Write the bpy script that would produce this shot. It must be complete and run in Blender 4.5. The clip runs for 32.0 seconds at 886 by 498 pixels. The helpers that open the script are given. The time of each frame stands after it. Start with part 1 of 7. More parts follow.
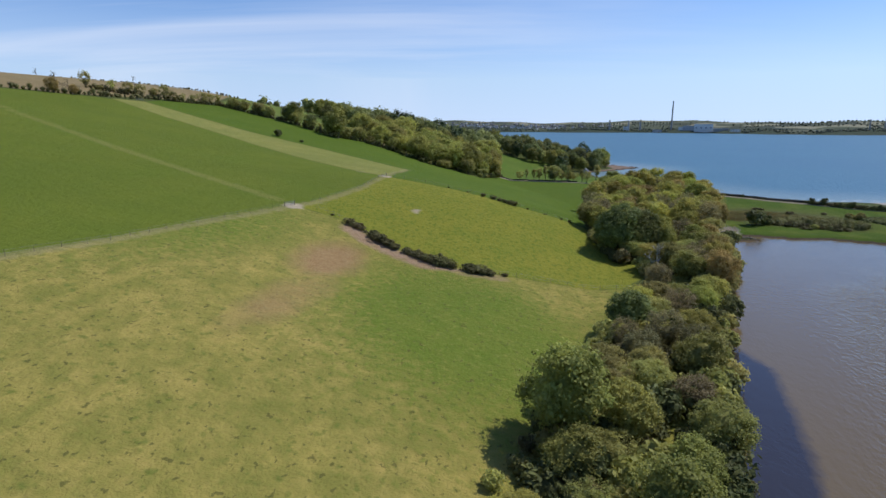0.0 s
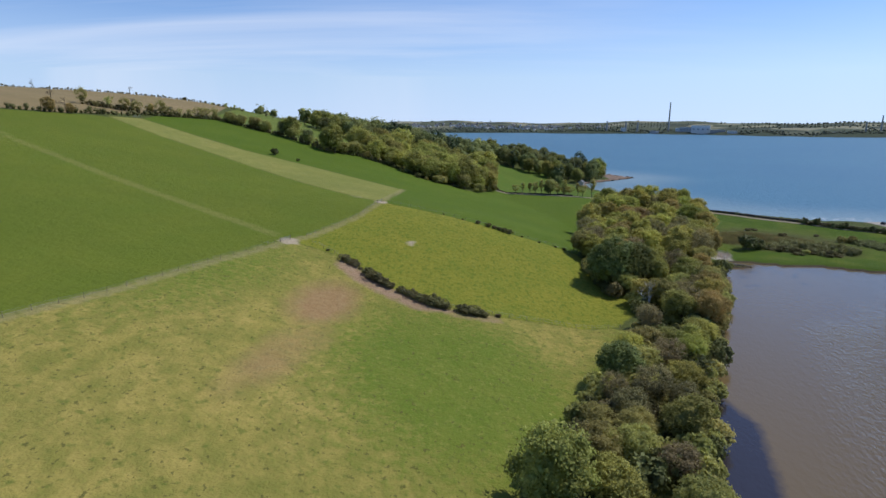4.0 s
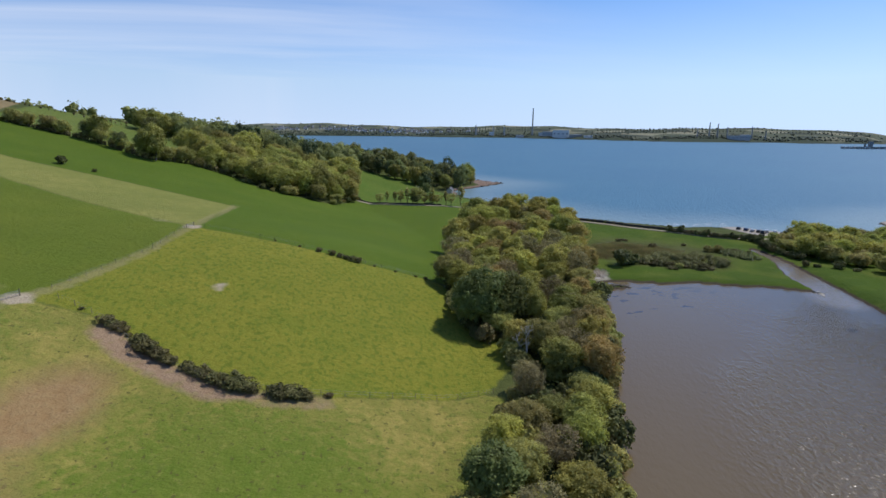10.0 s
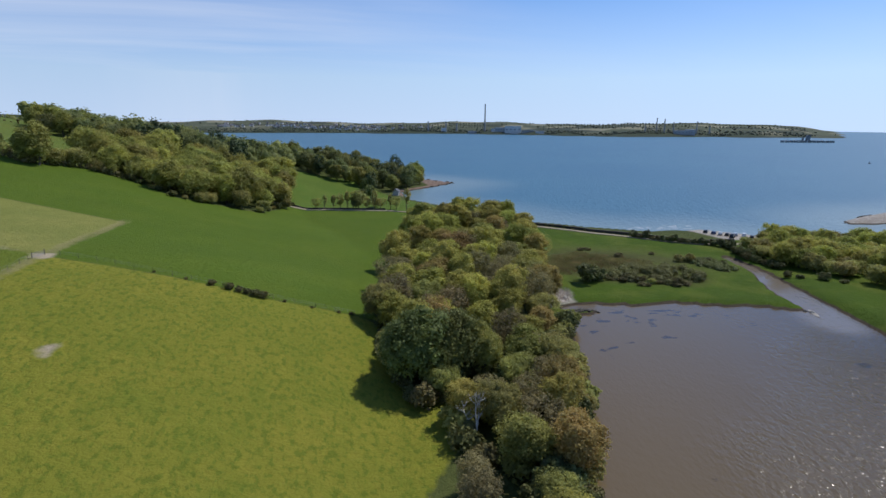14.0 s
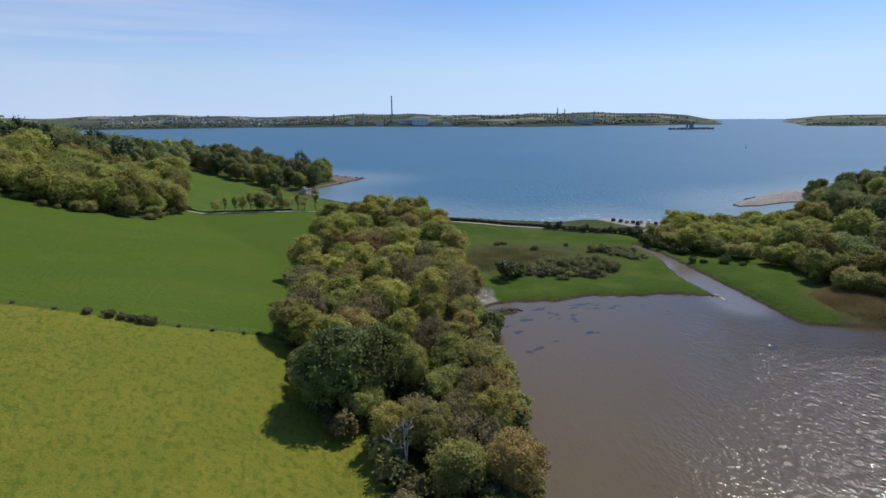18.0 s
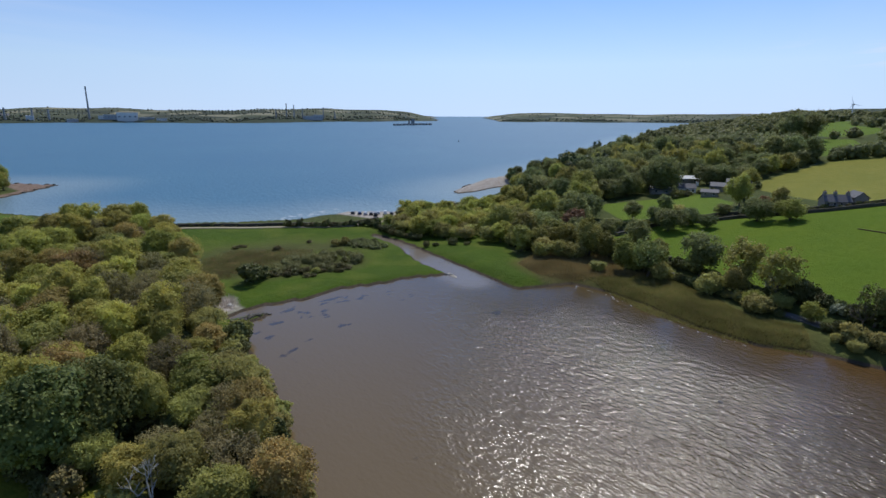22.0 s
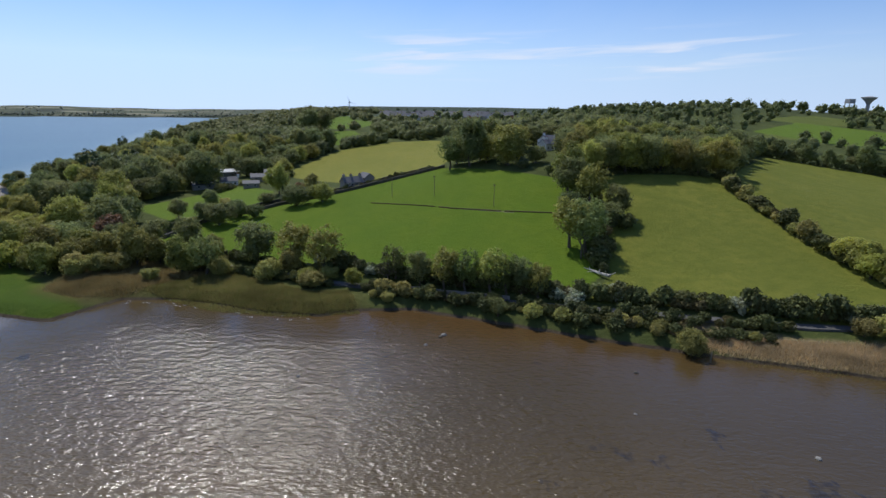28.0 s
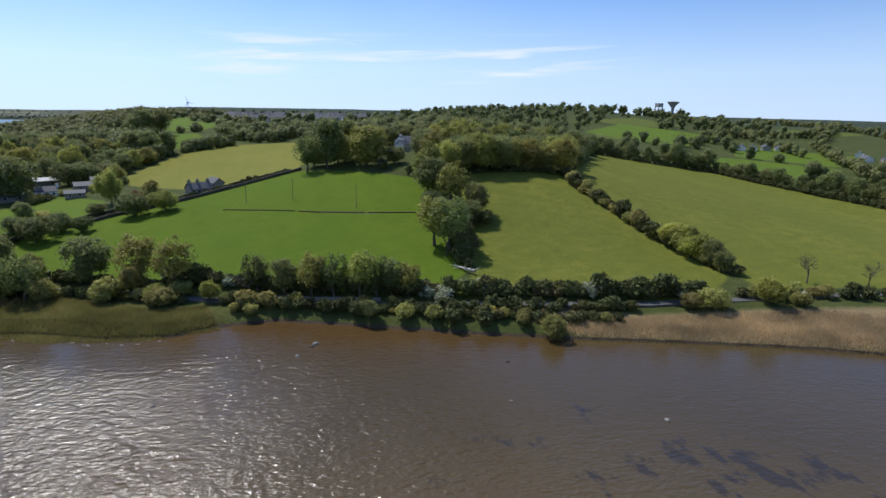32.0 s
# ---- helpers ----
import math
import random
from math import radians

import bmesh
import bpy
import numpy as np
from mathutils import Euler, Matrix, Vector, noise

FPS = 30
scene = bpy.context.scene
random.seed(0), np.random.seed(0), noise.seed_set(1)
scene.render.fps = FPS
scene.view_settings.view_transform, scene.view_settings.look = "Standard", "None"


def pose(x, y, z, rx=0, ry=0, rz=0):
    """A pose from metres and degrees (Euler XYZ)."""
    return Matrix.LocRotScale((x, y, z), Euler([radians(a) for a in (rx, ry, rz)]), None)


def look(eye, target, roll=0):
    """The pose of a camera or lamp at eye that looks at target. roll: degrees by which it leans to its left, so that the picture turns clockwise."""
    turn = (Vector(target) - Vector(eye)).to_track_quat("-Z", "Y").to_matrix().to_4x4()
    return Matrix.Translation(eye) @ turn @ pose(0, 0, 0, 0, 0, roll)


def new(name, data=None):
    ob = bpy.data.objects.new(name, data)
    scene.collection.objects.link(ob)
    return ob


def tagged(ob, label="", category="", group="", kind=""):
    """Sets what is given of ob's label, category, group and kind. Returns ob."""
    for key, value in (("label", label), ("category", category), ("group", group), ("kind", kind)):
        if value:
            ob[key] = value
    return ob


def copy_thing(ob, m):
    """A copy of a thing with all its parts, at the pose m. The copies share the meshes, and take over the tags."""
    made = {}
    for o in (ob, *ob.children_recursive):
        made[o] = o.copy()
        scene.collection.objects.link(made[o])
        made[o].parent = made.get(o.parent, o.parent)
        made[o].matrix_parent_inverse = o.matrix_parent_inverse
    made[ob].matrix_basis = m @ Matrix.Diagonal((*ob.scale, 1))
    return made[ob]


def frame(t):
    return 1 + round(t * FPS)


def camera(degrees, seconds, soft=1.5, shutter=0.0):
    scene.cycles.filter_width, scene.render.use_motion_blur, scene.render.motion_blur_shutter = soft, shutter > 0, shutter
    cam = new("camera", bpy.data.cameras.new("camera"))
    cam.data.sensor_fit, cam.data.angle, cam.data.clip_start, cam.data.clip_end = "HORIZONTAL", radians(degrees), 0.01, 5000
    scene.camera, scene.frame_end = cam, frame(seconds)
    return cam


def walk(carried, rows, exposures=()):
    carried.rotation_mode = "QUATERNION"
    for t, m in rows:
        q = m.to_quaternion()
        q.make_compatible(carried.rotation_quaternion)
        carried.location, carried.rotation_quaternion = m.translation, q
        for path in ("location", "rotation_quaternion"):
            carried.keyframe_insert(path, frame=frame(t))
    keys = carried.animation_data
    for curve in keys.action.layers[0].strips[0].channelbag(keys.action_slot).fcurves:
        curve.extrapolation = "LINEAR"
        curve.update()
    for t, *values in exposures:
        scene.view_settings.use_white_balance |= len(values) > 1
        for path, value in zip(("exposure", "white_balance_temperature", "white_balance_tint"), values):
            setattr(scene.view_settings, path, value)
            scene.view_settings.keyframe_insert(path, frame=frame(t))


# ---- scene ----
cam = camera(77.6, 32.0)
METRES, EYE, TILT, LEAN, TURN = 100.0, 41.0, -12.8, 0.0, 0.0
ROWS = [
    (0.0, 0.0, 0.0, 0.0, 0.0, 0.0, -0.0),
    (0.5, 0.0007, -0.0041, 0.0132, -0.05, -0.03, 0.03),
    (1.0, 0.0014, -0.0083, 0.0272, -0.11, -0.03, 0.06),
    (1.5, 0.0022, -0.0125, 0.041, -0.14, -0.06, 0.07),
    (2.0, 0.0028, -0.0167, 0.055, -0.12, -0.09, 0.05),
    (2.5, 0.0031, -0.0208, 0.0691, -0.13, -0.16, 0.06),
    (3.0, 0.0035, -0.0233, 0.0824, -0.14, -0.23, -0.0),
    (3.5, 0.0057, -0.0217, 0.0961, -0.22, -0.2, -0.02),
    (5.5, 0.0289, 0.0363, 0.1187, -0.5, 0.13, -0.3),
    (6.0, 0.0392, 0.0634, 0.1244, -2.03, 0.23, -0.0),
    (6.5, 0.0487, 0.091, 0.1314, -4.22, 0.21, 0.38),
    (7.0, 0.0609, 0.1242, 0.1384, -4.74, 0.21, 0.46),
    (7.5, 0.0727, 0.1578, 0.1455, -4.84, 0.22, 0.46),
    (8.0, 0.0859, 0.1945, 0.1527, -4.95, 0.27, 0.43),
    (8.5, 0.0988, 0.2328, 0.1607, -5.13, 0.22, 0.46),
    (9.0, 0.1113, 0.2692, 0.1681, -5.46, 0.2, 0.54),
    (9.5, 0.1246, 0.3091, 0.1771, -6.53, 0.1, 0.78),
    (10.0, 0.139, 0.3483, 0.1851, -12.87, -0.07, 2.22),
    (10.5, 0.1537, 0.3854, 0.1922, -16.57, -0.19, 3.08),
    (11.0, 0.1701, 0.4246, 0.1997, -16.81, -0.11, 3.12),
    (11.5, 0.1875, 0.4634, 0.2073, -16.99, -0.15, 3.17),
    (12.0, 0.2045, 0.5003, 0.2144, -17.13, -0.17, 3.22),
    (12.5, 0.223, 0.5386, 0.2224, -17.31, -0.25, 3.3),
    (13.0, 0.2411, 0.5755, 0.2318, -17.45, -0.4, 3.39),
    (13.5, 0.2584, 0.6119, 0.2415, -17.53, -0.54, 3.46),
    (15.5, 0.3005, 0.7143, 0.2873, -16.1, -1.21, 3.99),
    (16.0, 0.3005, 0.7223, 0.2907, -15.31, -1.3, 3.93),
    (16.5, 0.2994, 0.7247, 0.2893, -15.55, -1.31, 3.93),
    (17.0, 0.2992, 0.7252, 0.2815, -18.8, -1.33, 4.69),
    (17.5, 0.2995, 0.726, 0.2818, -22.97, -1.82, 5.52),
    (18.0, 0.299, 0.7259, 0.2815, -26.54, -2.24, 6.16),
    (18.5, 0.3002, 0.7272, 0.2811, -27.79, -2.44, 6.4),
    (19.0, 0.3007, 0.728, 0.2811, -28.96, -2.6, 6.63),
    (19.5, 0.301, 0.7285, 0.2811, -31.21, -2.91, 7.0),
    (20.0, 0.3011, 0.7289, 0.281, -35.82, -3.55, 7.75),
    (20.5, 0.3018, 0.7297, 0.281, -40.23, -4.24, 8.46),
    (21.0, 0.3017, 0.7302, 0.2815, -45.35, -5.1, 9.17),
    (21.5, 0.3025, 0.7313, 0.2813, -49.56, -5.83, 9.7),
    (22.0, 0.3029, 0.7321, 0.2815, -53.35, -6.5, 10.14),
    (22.5, 0.3036, 0.733, 0.2815, -57.16, -7.23, 10.57),
    (23.0, 0.3043, 0.7339, 0.2815, -60.69, -7.89, 10.9),
    (23.5, 0.3053, 0.735, 0.2812, -63.53, -8.45, 11.19),
    (24.0, 0.3062, 0.736, 0.2808, -65.42, -8.83, 11.39),
    (24.5, 0.3072, 0.7371, 0.2802, -69.48, -9.72, 11.68),
    (25.0, 0.3081, 0.738, 0.2798, -76.31, -11.2, 11.94),
    (25.5, 0.3091, 0.7389, 0.2797, -81.75, -12.37, 12.05),
    (27.5, 0.3217, 0.7397, 0.2756, -95.81, -15.42, 11.75),
    (28.0, 0.3233, 0.7419, 0.2759, -99.35, -16.15, 11.61),
    (28.5, 0.3251, 0.7443, 0.2758, -102.84, -16.88, 11.42),
    (29.0, 0.3274, 0.7464, 0.2753, -106.18, -17.58, 11.24),
    (29.5, 0.3296, 0.7487, 0.2752, -109.52, -18.25, 10.93),
    (30.0, 0.3319, 0.7507, 0.2751, -112.52, -18.81, 10.63),
    (30.5, 0.3339, 0.753, 0.2752, -115.03, -19.26, 10.35),
    (31.0, 0.3358, 0.755, 0.2755, -115.19, -19.26, 10.34),
    (31.5, 0.3384, 0.7574, 0.2752, -114.76, -19.15, 10.33),
    (32.0, 0.3435, 0.7591, 0.2747, -114.48, -18.88, 10.46),
]
walk(cam, [(t, pose(0, 0, EYE, TILT, LEAN, TURN) @ pose(METRES * x, METRES * y, METRES * z, 90 + pitch, roll, yaw)) for t, x, y, z, yaw, pitch, roll in ROWS],
     exposures=[(0, -0.01), (8, 0.0), (13, -0.13), (19, -0.15), (24, -0.16), (28, -0.1), (30, -0.04), (32, 0.1)])

# ---- world, sun ----
SUN_AZ, SUN_EL = 69.0, 54.0
world = bpy.data.worlds.new("sky")
scene.world = world
world.use_nodes = True
wn, wl = world.node_tree.nodes, world.node_tree.links
wn.clear()
w_out, w_bg = wn.new("ShaderNodeOutputWorld"), wn.new("ShaderNodeBackground")
w_sky, w_co = wn.new("ShaderNodeTexSky"), wn.new("ShaderNodeTexCoord")
w_sky.sky_type, w_sky.sun_disc = "NISHITA", False
w_sky.sun_elevation, w_sky.sun_rotation = radians(SUN_EL), radians(SUN_AZ)
w_sky.air_density, w_sky.dust_density, w_sky.ozone_density, w_sky.altitude = 1.0, 0.2, 2.5, 50
w_sep, w_comb, w_max = wn.new("ShaderNodeSeparateXYZ"), wn.new("ShaderNodeCombineXYZ"), wn.new("ShaderNodeMath")
w_max.operation, w_max.inputs[1].default_value = "MAXIMUM", 0.075
wl.new(w_co.outputs["Generated"], w_sep.inputs[0])
wl.new(w_sep.outputs[2], w_max.inputs[0])
for i in (0, 1):
    wl.new(w_sep.outputs[i], w_comb.inputs[i])
wl.new(w_max.outputs[0], w_comb.inputs[2])
wl.new(w_comb.outputs[0], w_sky.inputs[0])
# thin cirrus: stretched noise on the plane of the cloud layer
w_div = wn.new("ShaderNodeVectorMath"); w_div.operation = "DIVIDE"
w_zz = wn.new("ShaderNodeCombineXYZ"); w_add = wn.new("ShaderNodeMath"); w_add.inputs[1].default_value = 0.10
wl.new(w_max.outputs[0], w_add.inputs[0])
for i in (0, 1, 2):
    wl.new(w_add.outputs[0], w_zz.inputs[i])
wl.new(w_comb.outputs[0], w_div.inputs[0]); wl.new(w_zz.outputs[0], w_div.inputs[1])
w_map = wn.new("ShaderNodeMapping"); w_map.inputs["Rotation"].default_value = (0, 0, radians(-28)); w_map.inputs["Scale"].default_value = (0.30, 1.15, 1)
wl.new(w_div.outputs[0], w_map.inputs[0])
w_noise = wn.new("ShaderNodeTexNoise"); w_noise.inputs["Scale"].default_value = 0.75; w_noise.inputs["Detail"].default_value = 6; w_noise.inputs["Roughness"].default_value = 0.55
w_noise.inputs["Distortion"].default_value = 0.5
wl.new(w_map.outputs[0], w_noise.inputs["Vector"])
w_ramp = wn.new("ShaderNodeMapRange"); w_ramp.inputs[1].default_value, w_ramp.inputs[2].default_value = 0.47, 0.80
w_ramp.inputs[3].default_value, w_ramp.inputs[4].default_value = 0.0, 0.62
wl.new(w_noise.outputs[0], w_ramp.inputs[0])


def w_math(op, a, b):
    n = wn.new("ShaderNodeMath")
    n.operation = op
    for i, q in enumerate((a, b)):
        if isinstance(q, (int, float)):
            n.inputs[i].default_value = q
        else:
            wl.new(q, n.inputs[i])
    return n.outputs[0]


def w_span(v, a, b):
    n = wn.new("ShaderNodeMapRange")
    n.interpolation_type = "SMOOTHSTEP"
    n.inputs[1].default_value, n.inputs[2].default_value = a, b
    wl.new(v, n.inputs[0])
    return n.outputs[0]


# the veil lies over the north-west; thin wisps low in the east
w_az = w_math("ARCTAN2", w_sep.outputs[0], w_sep.outputs[1])
w_veil = w_math("MULTIPLY", w_ramp.outputs[0], w_math("ADD", 0.12, w_math("MULTIPLY", 0.88, w_span(w_az, radians(34), radians(-8)))))
w_polar = wn.new("ShaderNodeCombineXYZ")
wl.new(w_math("MULTIPLY", w_az, 5.0), w_polar.inputs[0])
wl.new(w_math("MULTIPLY", w_math("SUBTRACT", w_math("ADD", w_sep.outputs[2], 0.012), w_math("MULTIPLY", w_az, 0.045)), 62.0), w_polar.inputs[1])
w_wisp = wn.new("ShaderNodeTexNoise"); w_wisp.inputs["Scale"].default_value = 1.0; w_wisp.inputs["Detail"].default_value = 5; w_wisp.inputs["Distortion"].default_value = 0.6
wl.new(w_polar.outputs[0], w_wisp.inputs["Vector"])
w_band = w_math("MULTIPLY", w_math("MULTIPLY", w_span(w_az, radians(80), radians(98)), w_span(w_az, radians(138), radians(120))), w_math("MULTIPLY", w_span(w_sep.outputs[2], 0.046, 0.073), w_span(w_sep.outputs[2], 0.143, 0.103)))
w_cirrus = w_math("MAXIMUM", w_veil, w_math("MULTIPLY", w_math("MULTIPLY", w_span(w_wisp.outputs[0], 0.47, 0.72), w_band), 0.75))
w_mix = wn.new("ShaderNodeMixRGB"); w_mix.inputs[2].default_value = (7.6, 8.2, 9.6, 1)
w_tint = wn.new("ShaderNodeMixRGB"); w_tint.blend_type = "MULTIPLY"; w_tint.inputs[0].default_value = 1.0; w_tint.inputs[2].default_value = (0.75, 0.945, 1.27, 1)
w_low = wn.new("ShaderNodeMapRange"); w_low.inputs[1].default_value, w_low.inputs[2].default_value, w_low.inputs[3].default_value, w_low.inputs[4].default_value = 0.20, 0.0, 0.0, 0.50
w_haze = wn.new("ShaderNodeMixRGB"); w_haze.inputs[2].default_value = (7.3, 8.0, 10.3, 1)
wl.new(w_sky.outputs[0], w_tint.inputs[1]); wl.new(w_sep.outputs[2], w_low.inputs[0])
wl.new(w_low.outputs[0], w_haze.inputs[0]); wl.new(w_tint.outputs[0], w_haze.inputs[1])
wl.new(w_cirrus, w_mix.inputs[0]); wl.new(w_haze.outputs[0], w_mix.inputs[1])
wl.new(w_mix.outputs[0], w_bg.inputs[0]); wl.new(w_bg.outputs[0], w_out.inputs[0])
w_bg.inputs[1].default_value = 0.106
sun = new("sun", bpy.data.lights.new("sun", "SUN"))
sun.data.energy, sun.data.angle, sun.data.color = 3.5, radians(0.6), (1.0, 0.975, 0.92)
sun.matrix_world = look((0, 0, 300), Vector((0, 0, 300)) - Vector((math.sin(radians(SUN_AZ)) * math.cos(radians(SUN_EL)), math.cos(radians(SUN_AZ)) * math.cos(radians(SUN_EL)), math.sin(radians(SUN_EL)))))

# ---- lie of the land ----

def smooth(a, b, t):
    t = np.clip((t - a) / (b - a), 0, 1)
    return t * t * (3 - 2 * t)


def bump(x, y, cx, cy, rx, ry, turn=0.0):
    c, s = math.cos(math.radians(turn)), math.sin(math.radians(turn))
    u, v = (x - cx) * c + (y - cy) * s, -(x - cx) * s + (y - cy) * c
    return np.exp(-(u / rx) ** 2 - (v / ry) ** 2)


def inside_distance(x, y, poly):
    """Signed distance to a closed outline: positive inside."""
    px, py = np.asarray(x, float), np.asarray(y, float)
    best, odd = np.full(px.shape, 1e18), np.zeros(px.shape, bool)
    for (ax, ay), (bx, by) in zip(poly, poly[1:] + poly[:1]):
        ex, ey = bx - ax, by - ay
        k = np.clip(((px - ax) * ex + (py - ay) * ey) / (ex * ex + ey * ey), 0, 1)
        best = np.minimum(best, (px - ax - k * ex) ** 2 + (py - ay - k * ey) ** 2)
        if ay != by:
            odd ^= ((ay > py) != (by > py)) & (px < ex * (py - ay) / ey + ax)
    d = np.sqrt(best)
    return np.where(odd, d, -d)

LAGOON = [(-30, -120), (8, 0), (34, 55), (49, 90), (62, 114), (77, 140), (91, 168), (102, 189), (103, 195), (114, 194), (114, 197),
          (105, 198.5), (106, 201.5), (111, 203), (118, 201), (128, 196), (141, 195), (151, 189), (161, 186), (171.5, 178), (174.5, 187), (178.5, 197), (191.5, 217), (198, 238), (201, 238), (199, 224), (194.8, 211), (188, 194), (181.5, 177),
          (175, 160.5), (171.3, 153), (187, 141), (185, 128), (180, 116), (172, 102), (168, 88), (171, 78), (170, 64),
          (161, 49), (147, 26), (134, 3), (119, -27), (107, -49), (98, -62), (60, -130)]
SEA = [(-700, 5200), (-420, 3000), (-190, 1600), (-20, 1000), (55, 760), (100, 650), (165, 570), (184, 526), (158, 502), (124, 474), (120, 432), (132, 400), (158, 335),
       (180, 311), (203, 290), (232, 286), (246, 269), (257, 256), (274, 246), (300, 247), (330, 256), (360, 262), (377, 270), (360, 275), (338, 274), (324, 279), (330, 286), (371, 296), (402, 291), (440, 292), (500, 299), (560, 297), (620, 301), (740, 324),
       (1100, 414), (1547, 478), (1800, 430), (2500, 520), (5200, 900), (5200, 5200)]

def west_hill(x, y):
    z = 6.0 - 0.205 * x + 0.055 * (y - 90)
    z = z + 6.0 * bump(x, y, 22, 200, 45, 42) + 2.0 * bump(x, y, -25, 215, 40, 50)
    z = z - 12.0 * bump(x, y, 60, 400, 95, 95) - 2.5 * bump(x, y, -18, 122, 22, 30)
    z = z - 0.75 * smooth(455, 760, y) * np.maximum(z - 3, 0)
    top = 74.5 + 0.01 * np.hypot(x, y)
    return np.where(z > top - 16, top - 16 * np.exp(-(np.maximum(z, top - 16) - top + 16) / 16), z)


def east_hill(x, y):
    s = (x - 170) * 0.873 - (y - 64) * 0.487
    v = (x - 170) * 0.487 + (y - 64) * 0.873
    near = 2.2 + 2.0 * smooth(2, 20, s) + 0.02 * np.maximum(s, 0)
    nose = 23 * smooth(10, 150, s) * np.exp(-((v + 25) / np.where(v > -25, 120, 130)) ** 2)
    nose = nose * (1 - 0.55 * smooth(210, 560, s))
    back = 22 * smooth(110, 620, s + 0.3 * np.maximum(v, 0)) * np.exp(-(np.minimum(v + 150, 0) / 260) ** 2)
    north = 1 * bump(s, v, 330, 170, 170, 110)
    south = 22 * smooth(560, 1050, np.hypot(x - 31, y - 78)) * smooth(60, -260, v)
    return near + nose + back + north + south

def far_hills(x, y):
    d, az = np.hypot(x, y), np.degrees(np.arctan2(x, y))
    edge = 2850 - 260 * bump(az, 0, 33, 0, 7, 9) + 120 * bump(az, 0, 50, 0, 3, 9)
    rise = smooth(0, 90, d - edge) * 30 + smooth(90, 900, d - edge) * 34
    shape = 0.9 + 0.12 * np.sin(az * 0.31 + 1.3) + 0.05 * np.sin(az * 1.1)
    shape = shape * (1 - 0.4 * smooth(57, 62, az))
    keep = 1 - smooth(49.5, 52.5, az) * (1 - smooth(57.5, 62, az))
    return rise * shape * keep - 4

def height(x, y):
    x, y = np.asarray(x, float), np.asarray(y, float)
    lag, sea = -inside_distance(x, y, LAGOON), -inside_distance(x, y, SEA)
    side = smooth(-25, 25, (x - 118) * 0.80 - (y - 130) * 0.60)      # 0 on the west side, 1 on the east side
    marsh = 0.9 + 0.3 * np.sin(x * 0.13) * np.sin(y * 0.11)
    flat = np.clip(smooth(150, 235, y - 0.0 * x) * smooth(82, 104, x) * (1 - smooth(245, 300, x)) * (1 - smooth(395, 440, y)), 0, 1)
    z = west_hill(x, y) * (1 - side) + east_hill(x, y) * side
    low = 3 + 0.16 * np.maximum(sea, 0)
    z = np.where(x > 520, z * (1 - smooth(520, 640, x)) + np.minimum(z, low) * smooth(520, 640, x), z)
    z = np.maximum(z, 1.0)
    z = z * (1 - flat) + np.minimum(z, marsh) * flat
    shore = np.minimum(lag, sea)
    bank = 0.55 * np.maximum(shore, 0) ** 0.9 + 0.35
    z = np.where(shore > 0, np.minimum(z, bank), np.maximum(-1.6, 0.3 * shore) - 0.05)
    far = far_hills(x, y)
    return np.where(np.hypot(x, y) > 2300, np.maximum(far, -1.6), z)

